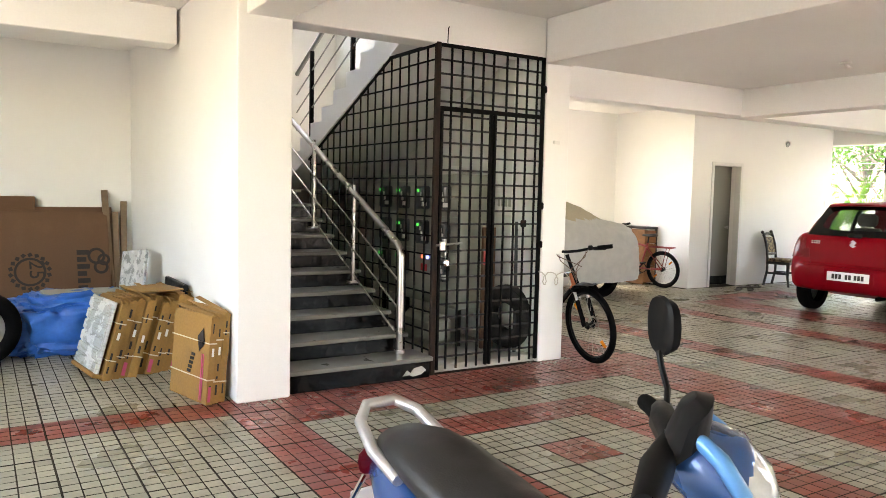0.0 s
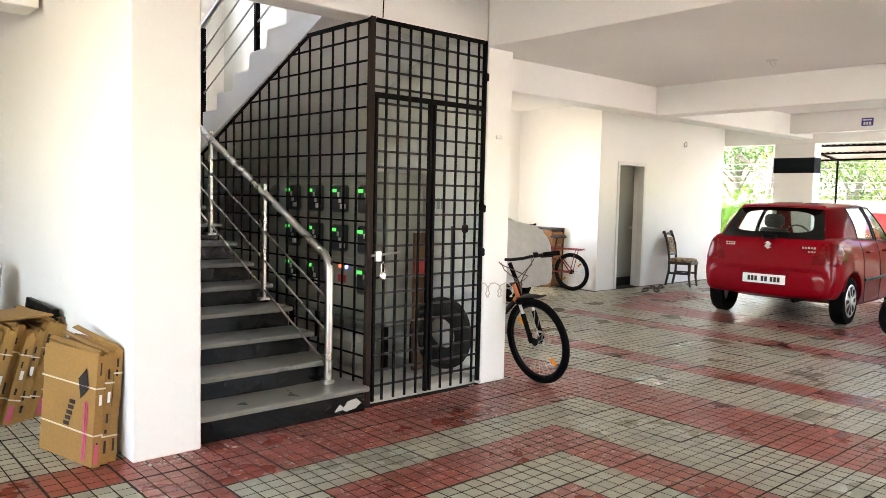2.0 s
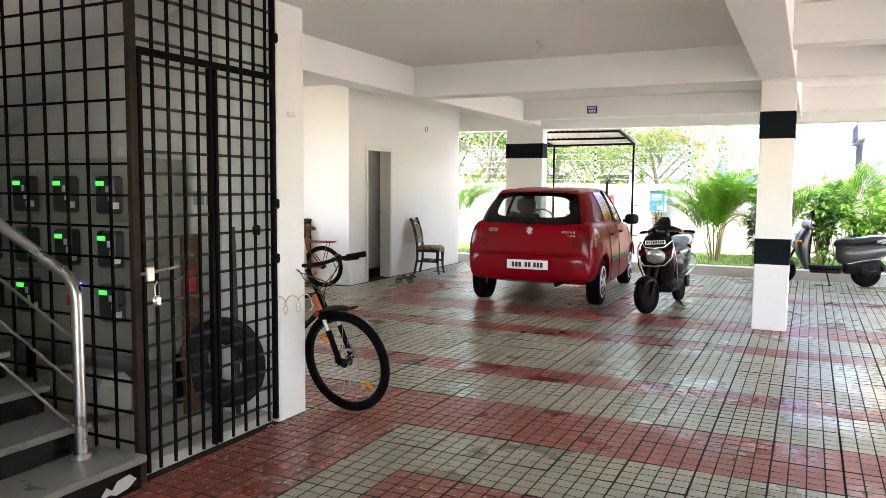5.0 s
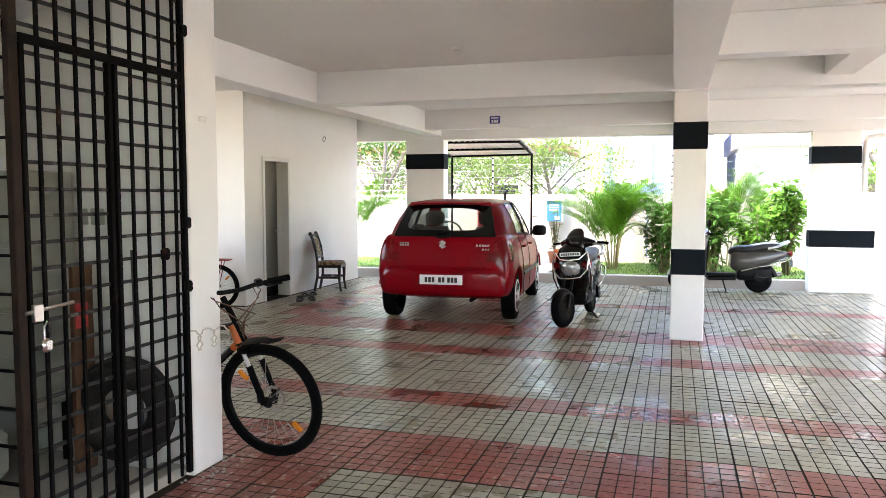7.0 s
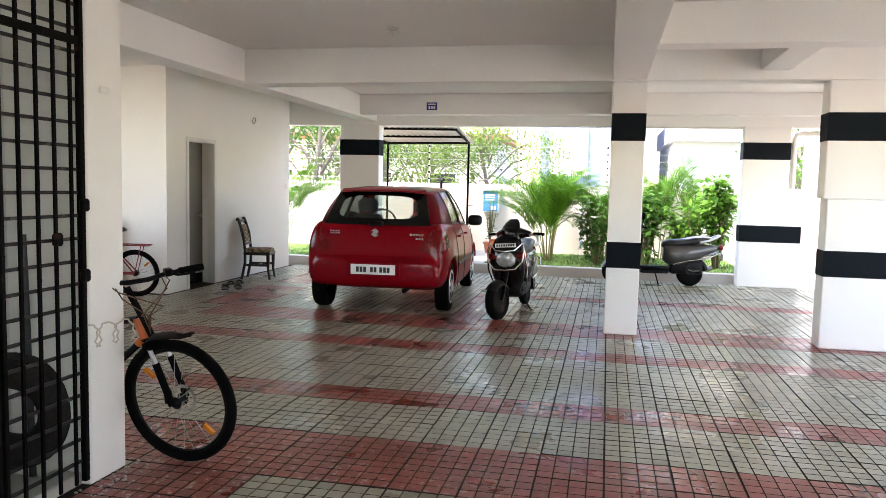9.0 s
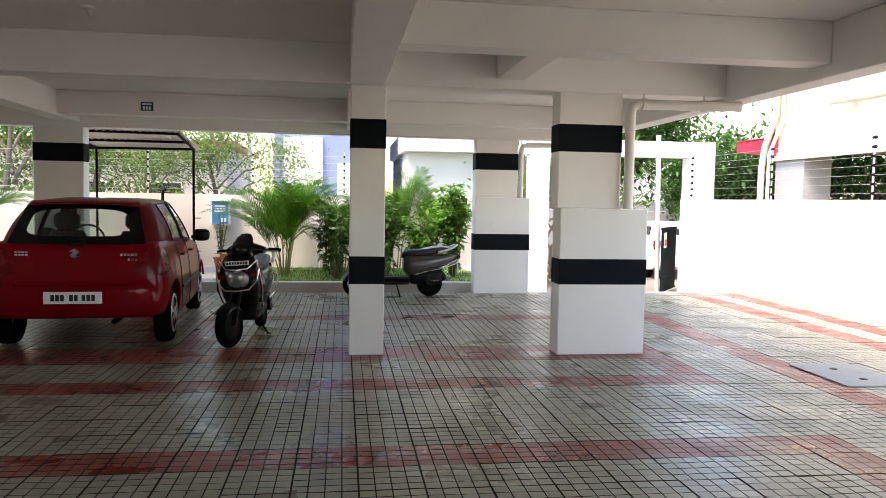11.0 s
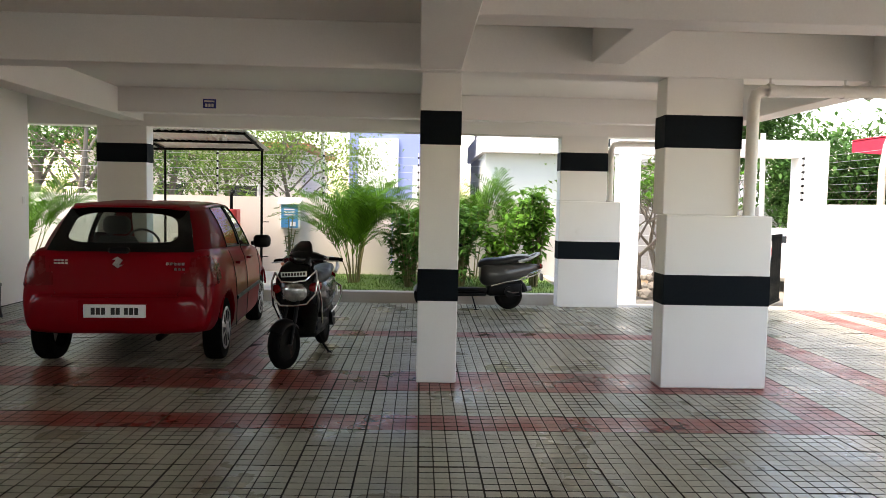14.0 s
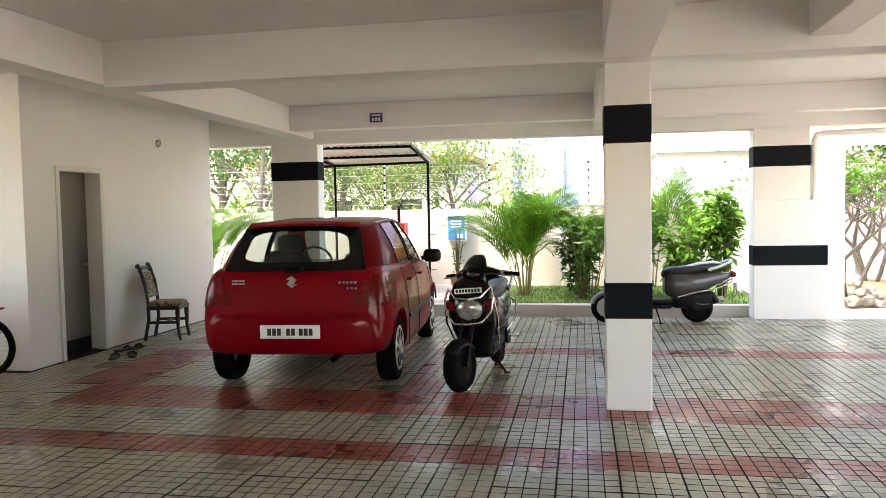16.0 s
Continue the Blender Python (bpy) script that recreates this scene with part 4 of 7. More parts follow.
def spline(P, n, closed):
    """Points along a smooth line through P, n to each span."""
    out = []
    m = len(P)
    for i in range(m if closed else m - 1):
        if closed:
            a, b, c, d = P[i - 1], P[i], P[(i + 1) % m], P[(i + 2) % m]
        else:
            a, b, c, d = P[max(i - 1, 0)], P[i], P[i + 1], P[min(i + 2, m - 1)]
        for k in range(n):
            t = k / n
            q = 0.5 * ((2 * b) + (c - a) * t + (2 * a - 5 * b + 4 * c - d) * t * t + (3 * b - a - 3 * c + d) * t ** 3)
            out.append(q * 0.6 + b.lerp(c, t) * 0.4)
    if not closed:
        out.append(P[-1])
    return out


def refine_ring(r, n):
    return spline(r, n, True)


def refine(secs, n):
    cols = [spline([s[k] for s in secs], n, False) for k in range(len(secs[0]))]
    return [[c[i] for c in cols] for i in range(len(cols[0]))]


def road_wheel(parent, c, side, R=0.29, w=0.17):
    wh = part("wheel", wheel_tyre(c, R, w), M["rubber"], parent, "black tyre")
    bm = B()
    y = c[1] + side * w * 0.5
    lathe(bm, (c[0], y, c[2]), (0, side, 0), [(-0.06, R * 0.68), (-0.004, R * 0.69), (0.004, R * 0.64), (-0.006, R * 0.56), (0.002, R * 0.2), (0.014, R * 0.16), (0.014, 0.01)], 28)
    part("wheel_cover", bm, M["silver"], wh, "silver wheel cover")
    bm = B()
    for k in range(8):
        a = k * math.tau / 8
        prism(bm, [(-0.012, R * 0.22), (0.012, R * 0.22), (0.03, R * 0.58), (-0.03, R * 0.58)], -0.004, 0.004, "y",
              Matrix.Translation((c[0], y - side * 0.001, c[2])) @ Matrix.Rotation(a, 4, "Y"))
    part("cover_vents", bm, M["black_plastic"], wh, smooth=False)
    return wh


def wheel_tyre(c, R, w):
    bm = B()
    lathe(bm, c, (0, 1, 0), [(-w * 0.46, R * 0.64), (-w * 0.5, R * 0.8), (-w * 0.46, R * 0.95), (-w * 0.3, R), (w * 0.3, R), (w * 0.46, R * 0.95), (w * 0.5, R * 0.8), (w * 0.46, R * 0.64)], 36, False)
    return bm


def red_car(m):
    car = thing("car", "red five-door hatchback parked with its tail to the hall", "car", m)
    st = [(0.0, 0.58, 0.40, 0.60), (0.02, 0.69, 0.35, 0.645), (0.05, 0.745, 0.325, 0.67), (0.07, 0.765, 0.32, 0.82), (0.10, 0.785, 0.315, 0.95), (0.15, 0.80, 0.315, 1.015),
          (0.26, 0.82, 0.30, 1.04), (0.58, 0.842, 0.27, 1.045), (1.0, 0.845, 0.18, 1.03), (1.6, 0.845, 0.17, 1.005), (2.2, 0.845, 0.17, 0.975), (2.65, 0.842, 0.18, 0.95), (3.0, 0.83, 0.19, 0.90),
          (3.3, 0.79, 0.2, 0.83), (3.5, 0.73, 0.22, 0.75), (3.6, 0.64, 0.27, 0.66), (3.66, 0.5, 0.34, 0.56)]
    secs = []
    for x, w, zb, zt in st:
        h = zt - zb
        half = [(x, 0, zb), (x, w * 0.6, zb), (x, w * 0.9, zb + 0.02), (x, w * 0.975, zb + 0.12 * h + 0.02), (x, w, zb + 0.42 * h), (x, w * 0.985, zb + 0.64 * h), (x, w * 0.95, zb + 0.83 * h),
                (x, w * 0.90, zb + 0.95 * h), (x, w * 0.83, zt), (x, w * 0.45, zt + 0.006), (x, 0, zt + 0.008)]
        secs.append(mirror_ring(half))
    secs = refine([refine_ring(q, 5) for q in secs], 7)
    bm = B()
    loft(bm, secs)
    body = new("body", mesh_of("body", bm, M["carpaint"], True, 50))
    # wheel arches cut from the body
    cut = B()
    for x in (0.58, 2.88):
        for s in (-1, 1):
            cyl(cut, (x, s * 0.58, 0.30), (x, s * 1.0, 0.30), 0.345, seg=40)
    cutter = new("cutter", mesh_of("cutter", cut, M["black_plastic"]))
    md = body.modifiers.new("arches", "BOOLEAN")
    md.object = cutter
    md.solver = "EXACT"
    bpy.context.view_layer.update()
    me = bpy.data.meshes.new_from_object(body.evaluated_get(bpy.context.evaluated_depsgraph_get()))
    body.modifiers.clear()
    body.data = me
    if len(me.materials) < 1:
        me.materials.append(M["carpaint"])
    me.materials[0] = M["carpaint"]
    bpy.data.objects.remove(cutter)
    body.parent = car
    belt = [(0.12, 0, 1.02), (0.135, 0.42, 1.02), (0.17, 0.60, 1.025), (0.30, 0.69, 1.035), (0.58, 0.735, 1.04), (0.92, 0.752, 1.03), (1.55, 0.765, 1.005), (1.65, 0.765, 1.0), (2.3, 0.758, 0.965), (2.5, 0.735, 0.95), (2.66, 0.60, 0.945), (2.82, 0, 0.945)]
    roof = [(0.40, 0, 1.405), (0.41, 0.36, 1.40), (0.44, 0.50, 1.375), (0.56, 0.545, 1.38), (0.80, 0.57, 1.395), (0.96, 0.575, 1.40), (1.5, 0.585, 1.415), (1.6, 0.585, 1.415), (1.9, 0.575, 1.40), (2.0, 0.56, 1.39), (2.06, 0.47, 1.40), (2.14, 0, 1.415)]

    def skin(run, s, v0=0.0, v1=1.0, steps=6):
        """A bowed strip of the cabin's side between the belt and the roof."""
        cols = []
        for k in run:
            p, q = Vector(belt[k]), Vector(roof[k])
            col = []
            for j in range(steps + 1):
                v = v0 + (v1 - v0) * j / steps
                c = p.lerp(q, v)
                c.y = s * (c.y + 0.022 * math.sin(math.pi * v) * min(1, c.y * 3))
                col.append(c)
            cols.append(col)
        return cols

    for s in (1, -1):
        for run, kind in (((2, 3, 4, 5), "red"), ((5, 6), "glass"), ((6, 7), "black"), ((7, 8), "glass"), ((8, 9, 10), "red"), ((10, 11), "screen")):
            bm = B()
            loft(bm, skin(run, s), caps=False, closed=False)
            if kind in ("glass", "screen"):
                part("windscreen" if kind == "screen" else "side_window", bm, M["carglass"], car)
            else:
                bmesh.ops.solidify(bm, geom=list(bm.faces), thickness=0.02)
                part("pillar", bm, M["carpaint"] if kind == "red" else M["black_plastic"], car, "" if kind == "red" else "black door pillar", angle=50)
        # black seals round the side windows
        bm = B()
        for run in ((5, 6), (7, 8)):
            a, b = skin(run, s)
            tube(bm, a + b[::-1], 0.009, 6, True)
        part("window_seal", bm, M["black_plastic"], car)

    # rear screen with its black border: a rounded pane in a wide frame
    def rs(u, v):
        bulge = 1 - abs(u) ** 2.5
        y = (1 - v) * 0.618 + v * 0.515
        return Vector(((1 - v) * (0.17 - 0.055 * bulge) + v * (0.44 - 0.04 * bulge) - 0.006, u * y, (1 - v) * 1.02 + v * (1.375 + 0.027 * bulge)))
    N = 56
    bmg, bmb = B(), B()
    def pane(f):
        out = []
        for k in range(N):
            t = k * math.tau / N
            cs, sn = math.cos(t), math.sin(t)
            out.append((f * 0.80 * math.copysign(abs(cs) ** 0.45, cs), 0.53 + f * 0.34 * math.copysign(abs(sn) ** 0.45, sn)))
        return out
    def edge(u, v):
        du, dv = u, v - 0.53
        k = min(1 / max(abs(du), 1e-6), (0.47 if dv > 0 else 0.53) / max(abs(dv), 1e-6))
        return du * k, 0.53 + dv * k
    loft(bmg, [[rs(u, v) for u, v in pane(f)] for f in (0.1, 0.5, 0.8, 1.0)], caps=False)
    ring_in = pane(1.0)
    ring_out = [edge(u, v) for u, v in ring_in]
    loft(bmb, [[rs(u, v) for u, v in ring_in], [rs((u + a) / 2, (v + b) / 2) for (u, v), (a, b) in zip(ring_in, ring_out)], [rs(a, b) for a, b in ring_out]], caps=False)
    part("rear_window", bmg, M["carglass"], car)
    part("rear_window_border", bmb, M["black_gloss"], car, "black border of the rear screen")
    # roof
    bm = B()
    full = [Vector(p) for p in roof] + [Vector((p[0], -p[1], p[2])) for p in roof[-2:0:-1]]
    full = refine_ring(full, 3)
    c = Vector((1.3, 0, 0))
    rings = []
    for f, dz in ((1.0, -0.012), (1.008, 0.004), (0.985, 0.018), (0.92, 0.03), (0.75, 0.04), (0.45, 0.045), (0.1, 0.046)):
        rings.append([Vector((c.x + (p.x - c.x) * f, p.y * f, p.z + dz)) for p in full])
    loft(bm, rings)
    part("roof", bm, M["carpaint"], car, angle=60)
    bm = B()
    loft(bm, [mirror_ring([(x, 0, zb), (x, w * 0.7, zb - 0.004), (x, w * 0.95, zb - 0.018), (x, w, zb - 0.012), (x, w * 0.95, zt - 0.012), (x, w * 0.7, zt), (x, 0, zt + 0.004)]) for x, w, zb, zt in
              ((0.335, 0.44, 1.402, 1.410), (0.36, 0.475, 1.397, 1.420), (0.5, 0.52, 1.40, 1.436))])
    part("spoiler", bm, M["carpaint"], car)
    # tail lamps: the corner skin of the body, raised a little and closed behind
    for sd in (1, -1):
        bm = B()
        keep = {}
        for f in me.polygons:
            c = f.center
            low = 0.735 + 0.15 * max(0, c.x - 0.1)
            if c.x < 0.36 and c.y * sd > 0.50 + 0.55 * (c.z - 0.735) and low < c.z < 0.985 - 0.5 * max(0, c.x - 0.2):
                vs = []
                for i in f.vertices:
                    if i not in keep:
                        v = me.vertices[i]
                        keep[i] = bm.verts.new(v.co + v.normal * 0.007)
                    vs.append(keep[i])
                bm.faces.new(vs)
        edge = [e for e in bm.edges if e.is_boundary]
        ex = bmesh.ops.extrude_edge_only(bm, edges=edge)
        for v in ex["geom"]:
            if isinstance(v, bmesh.types.BMVert):
                v.co += Vector((0.012 if v.co.x < 0.15 else 0.0, -sd * (0.0 if v.co.x < 0.15 else 0.012), 0))
        lamp = part("tail_lamp", bm, M["redlens"], car, "red wraparound tail lamp", angle=60)
    # plate, badges, handle recess, bumper details
    pl = boxpart("number_plate", (-0.014, -0.255, 0.468), (0.002, 0.255, 0.58), M["plate"], car, "white number plate with black bars", 0.003)
    for y0, count in ((0.072, 3), (-0.048, 2), (-0.198, 3)):
        for q in range(count):
            ya = y0 + 0.042 * q
            boxpart("bar", (-0.0165, ya + 0.004, 0.494), (-0.0138, ya + 0.036, 0.553), M["printing"], pl, bevel=0)
    boxpart("plate_recess", (-0.004, -0.31, 0.44), (0.03, 0.31, 0.615), M["carpaint"], car, bevel=0.008)
    bm = B()
    prism(bm, [(-0.045, 0.95), (0.0, 0.982), (0.05, 0.95), (0.012, 0.955), (0.045, 0.915), (0.0, 0.882), (-0.05, 0.914), (-0.012, 0.909)], 0.072, 0.10, "x")
    part("emblem", bm, M["chrome"], car, "small chrome emblem", smooth=False)
    for q in range(5):
        boxpart("badge_bar", (0.072, -0.40 - 0.033 * q - 0.024, 0.912), (0.096, -0.40 - 0.033 * q, 0.935), M["chrome"], car, bevel=0)
    for q in range(3):
        boxpart("badge_bar", (0.066, -0.47 - 0.033 * q - 0.022, 0.868), (0.09, -0.47 - 0.033 * q, 0.888), M["chrome"], car, bevel=0)
    for r in range(2):
        for q in range(4):
            boxpart("badge_bar", (0.074, 0.52 - 0.03 * q - 0.024, 0.912 + 0.024 * r), (0.099, 0.52 - 0.03 * q, 0.928 + 0.024 * r), M["chrome"], car, bevel=0)
    bm = B()
    cyl(bm, (0.0, -0.36, 0.295), (0.35, -0.36, 0.295), 0.028, seg=14, caps=False)
    part("exhaust", bm, M["bars"], car, "dull exhaust pipe")
    boxpart("underbody", (0.9, -0.5, 0.22), (3.4, 0.5, 0.34), M["black_plastic"], car, "", 0.02)
    bm = B()
    tube(bm, [(0.02, -0.52, 0.645), (0.045, -0.5, 0.665), (0.062, -0.53, 0.71), (0.085, -0.56, 0.9)], 0.004, 5)
    tube(bm, [(0.02, 0.52, 0.645), (0.045, 0.5, 0.665), (0.062, 0.53, 0.71), (0.085, 0.56, 0.9)], 0.004, 5)
    tube(bm, [(0.012, -0.52, 0.64), (-0.002, 0, 0.64), (0.012, 0.52, 0.64)], 0.004, 5)
    part("hatch_seam", bm, M["redlens"], car)
    boxpart("wiper_housing", (0.085, -0.09, 1.005), (0.15, 0.09, 1.06), M["black_plastic"], car, "", 0.02)
    for s in (1, -1):
        for x, xl in ((0.98, 0.05), (1.66, 0.0), (2.58, -0.03)):
            bm = B()
            tube(bm, [(x + xl, s * 0.835, 0.24), (x, s * 0.850, 0.5), (x, s * 0.838, 0.72), (x, s * 0.81, 0.88), (x, s * 0.765, 0.985)], 0.0035, 5)
            part("door_seam", bm, M["black_plastic"], car)
        boxpart("side_moulding", (1.0, s * 0.848 - 0.012, 0.50), (2.5, s * 0.848 + 0.012, 0.54), M["black_plastic"], car, "", 0.008)
        for x in (1.12, 1.82):
            bm = B()
            box(bm, (x, s * 0.825 - 0.03, 0.845), (x + 0.17, s * 0.825 + 0.022, 0.87), 0.008)
            part("door_handle", bm, M["carpaint"], car, smooth=False)
        bm = B()
        bmesh.ops.create_uvsphere(bm, u_segments=16, v_segments=10, radius=1)
        for v in bm.verts:
            c = [math.copysign(abs(k) ** 0.6, k) for k in v.co]
            v.co = Vector((2.32 + c[0] * 0.06 + 0.03 * abs(c[1]), s * (0.90 + c[1] * 0.10), 1.01 + c[2] * 0.075))
        cyl(bm, (2.36, s * 0.78, 0.98), (2.34, s * 0.9, 1.0), 0.025, seg=8)
        mr = part("door_mirror", bm, M["black_plastic"], car, "black door mirror")
        for x in (0.58, 2.88):
            road_wheel(car, (x, s * 0.735, 0.29), s)
            bm = B()
            a0 = [(x + 0.352 * math.cos(t), 0.3 + 0.352 * math.sin(t)) for t in [math.pi * (0.12 + 0.76 * q / 14) for q in range(15)]]
            tube(bm, [(px, s * 0.826, pz) for px, pz in a0], 0.012, 6)
            part("arch_lip", bm, M["carpaint"], car)
            boxpart("wheel_well", (x - 0.3, s * 0.57 - 0.02, 0.33), (x + 0.3, s * 0.57 + 0.02, 0.64), M["black_plastic"], car, "", 0.01)
    # seats
    for y in (-0.36, 0.36):
        bm = B()
        loft(bm, [oval((1.35 - 0.25 * (z - 0.55), y, z), (1, 0, 0), (0, 1, 0), 0.07, w, 14, 3) for z, w in ((0.5, 0.2), (0.7, 0.23), (1.0, 0.22), (1.1, 0.16))])
        loft(bm, [oval((1.2, y, z), (1, 0, 0), (0, 1, 0), 0.05, w, 14, 3) for z, w in ((1.12, 0.09), (1.16, 0.13), (1.26, 0.13), (1.3, 0.08))])
        part("seat", bm, M["interior"], car)
    bm = B()
    loft(bm, [oval((0.72 - 0.2 * (z - 0.55), 0, z), (1, 0, 0), (0, 1, 0), 0.07, w, 16, 4) for z, w in ((0.5, 0.6), (0.98, 0.6), (1.03, 0.52))])
    part("rear_bench", bm, M["interior"], car)
    bm = B()
    ring(bm, (2.1, 0.36, 0.98), (0.9, 0, 0.4), 0.17, 0.014, 24, 6)
    box(bm, (2.2, -0.7, 0.8), (2.7, 0.7, 0.96), 0.04, 2)
    part("dashboard", bm, M["interior"], car)
    bm = B()
    box(bm, (0.2, -0.62, 0.985), (0.5, 0.62, 0.995), 0.0)
    part("parcel_shelf", bm, M["interior"], car, smooth=False)
    return car


red_car(base(9.30, 5.02, 0, 4.0))


def scooter(m, label, body, accent, steer=0.0, guard=False, mirrors=(), seat="seat", rails="silver", nose_lamp=False, group="", lift=0.0, visor="black_gloss"):
    s = thing("scooter", label, "scooter", m, group)
    P = Matrix.Translation((0.98, 0, 0)) @ Matrix.Rotation(radians(steer), 4, "Z") @ Matrix.Translation((-0.98, 0, 0))

    def fp(name, bm, mt, lab="", parent=None, smooth=True):
        bmesh.ops.transform(bm, matrix=P, verts=bm.verts)
        return part(name, bm, mt, parent or s, lab, smooth)

    for nm, x, fn in (("rear_wheel", 0.0, None), ("front_wheel", 1.24, 1)):
        bm = B()
        lathe(bm, (x, 0, 0.215), (0, 1, 0), [(-0.035, 0.13), (-0.05, 0.165), (-0.045, 0.195), (-0.022, 0.215), (0.022, 0.215), (0.045, 0.195), (0.05, 0.165), (0.035, 0.13)], 32, False)
        w = fp(nm, bm, M["rubber"], "black tyre") if fn else part(nm, bm, M["rubber"], s, "black tyre")
        bm = B()
        lathe(bm, (x, 0, 0.215), (0, 1, 0), [(-0.04, 0.135), (-0.02, 0.125), (-0.03, 0.05), (0.03, 0.05), (0.02, 0.125), (0.04, 0.135)], 24)
        if fn:
            fp("rim", bm, M["bars"] if guard else M["darksteel"], "", w)
        else:
            part("rim", bm, M["bars"], w)
    # rear body shell
    bm = B()
    secs = []
    for x, zc, a, b in ((-0.47, 0.655, 0.03, 0.025), (-0.42, 0.645, 0.07, 0.05), (-0.30, 0.62, 0.115, 0.085), (-0.14, 0.585, 0.15, 0.125), (0.04, 0.55, 0.165, 0.16), (0.2, 0.525, 0.165, 0.19), (0.33, 0.53, 0.145, 0.19), (0.41, 0.545, 0.115, 0.165), (0.45, 0.55, 0.08, 0.12)):
        secs.append(oval((x, 0, zc), (0, 1, 0), (0, 0, 1), a, b, 18, 2.6))
    loft(bm, secs)
    part("rear_body", bm, body, s)
    bm = B()
    box(bm, (-0.2, -0.12, 0.2), (0.34, 0.1, 0.42), 0.05, 2)
    cyl(bm, (0.0, -0.13, 0.27), (0.0, 0.13, 0.27), 0.085, seg=16)
    part("engine", bm, M["black_plastic"], s)
    bm = B()
    tube(bm, [(0.3, -0.14, 0.22), (0.1, -0.15, 0.2), (-0.05, -0.16, 0.24), (-0.4, -0.17, 0.31)], 0.04, 10, taper=[0.4, 0.5, 1, 1.1])
    part("silencer", bm, M["darksteel"], s)
    bm = B()
    arc = [(0.26 * math.cos(radians(a)), 0.215 + 0.255 * math.sin(radians(a))) for a in range(60, 176, 12)]
    tube(bm, [(x, 0, z) for x, z in arc], 0.055, 8, taper=[1] * len(arc))
    part("rear_mudguard", bm, M["black_plastic"], s)
    # seat
    bm = B()
    secs = []
    for x, zc, a, b in ((-0.36, 0.785, 0.04, 0.02), (-0.32, 0.79, 0.09, 0.042), (-0.2, 0.79, 0.125, 0.058), (-0.05, 0.775, 0.14, 0.066), (0.08, 0.745, 0.145, 0.07), (0.22, 0.725, 0.14, 0.075), (0.36, 0.72, 0.11, 0.075), (0.45, 0.70, 0.08, 0.06), (0.48, 0.685, 0.04, 0.03)):
        secs.append(oval((x, 0, zc - 0.01), (0, 1, 0), (0, 0, 1), a, b, 18, 2.4))
    loft(bm, secs)
    sd = part("saddle", bm, M["seat"], s, "black vinyl seat")
    if seat == "sheen_seat":
        bm = B()
        loft(bm, [oval((x, 0, zc + 0.026), (0, 1, 0), (0, 0, 1), a * 0.82, b * 0.75, 18, 2.4) for x, zc, a, b in ((-0.34, 0.785, 0.04, 0.018), (-0.3, 0.788, 0.09, 0.038), (-0.2, 0.788, 0.12, 0.05), (-0.05, 0.773, 0.135, 0.056), (0.08, 0.742, 0.135, 0.058), (0.2, 0.725, 0.12, 0.05), (0.28, 0.715, 0.06, 0.03))])
        part("seat_top", bm, M["sheen_seat"], sd, "pale top of the two-tone seat, sky sheen put into its colour")
    bm = B()
    gw_ = 0.105 if nose_lamp else 0.13
    tube(bm, [(-0.12, gw_ + 0.02, 0.735), (-0.28, gw_ + 0.02, 0.775), (-0.40, gw_, 0.83), (-0.46, gw_ * 0.5, 0.86), (-0.46, -gw_ * 0.5, 0.86), (-0.40, -gw_, 0.83), (-0.28, -gw_ - 0.02, 0.775), (-0.12, -gw_ - 0.02, 0.735)], 0.02, 10)
    part("grab_rail", bm, M[rails], s, "silver grab rail")
    bm = B()
    loft(bm, [oval((x, 0, z), (0, 1, 0), (0, 0, 1), a, b, 14, 3) for x, z, a, b in ((-0.47, 0.665, 0.085, 0.05), (-0.52, 0.66, 0.06, 0.035), (-0.535, 0.66, 0.02, 0.015))])
    part("tail_lamp", bm, M["redlens"], s, "red tail lamp")
    bm = B()
    box(bm, (-0.53, -0.09, 0.44), (-0.515, 0.09, 0.55), 0.004, 1, None)
    part("rear_plate", bm, M["plate"], s, "number plate with dark bars", smooth=False)
    bm = B()
    for q in range(4):
        box(bm, (-0.533, -0.07 + 0.037 * q, 0.47), (-0.5305, -0.045 + 0.037 * q, 0.52))
    part("plate_bars", bm, M["printing"], s, smooth=False)
    # floor and apron
    bm = B()
    box(bm, (0.36, -0.15, 0.27), (0.86, 0.15, 0.33), 0.02, 2)
    box(bm, (0.36, -0.12, 0.2), (0.82, 0.12, 0.27), 0.02)
    part("footboard", bm, M["black_plastic"], s)
    bm = B()
    secs = []
    for z, xc, a, b, w in ((0.25, 0.86, 0.05, 0, 0.14), (0.36, 0.90, 0.07, 0, 0.18), (0.5, 0.935, 0.105, 0, 0.225), (0.64, 0.955, 0.125, 0, 0.245), (0.78, 0.94, 0.12, 0, 0.23), (0.89, 0.90, 0.085, 0, 0.175), (0.94, 0.88, 0.055, 0, 0.10)):
        k_ = 0.86 if nose_lamp else 1.0
        secs.append(oval((xc, 0, z * k_), (1, 0, 0), (0, 1, 0), a, w * (0.85 if nose_lamp or guard else 1), 20, 2.3))
    loft(bm, secs)
    part("front_apron", bm, body, s)
    bm = B()
    loft(bm, [oval((x, 0, z), (1, 0, 0), (0, 1, 0), 0.012, w, 14, 3) for z, x, w in ((0.36, 0.838, 0.15), (0.55, 0.838, 0.17), (0.75, 0.822, 0.16), (0.86, 0.812, 0.10))])
    part("leg_shield", bm, M["black_plastic"], s, "black inner leg shield")
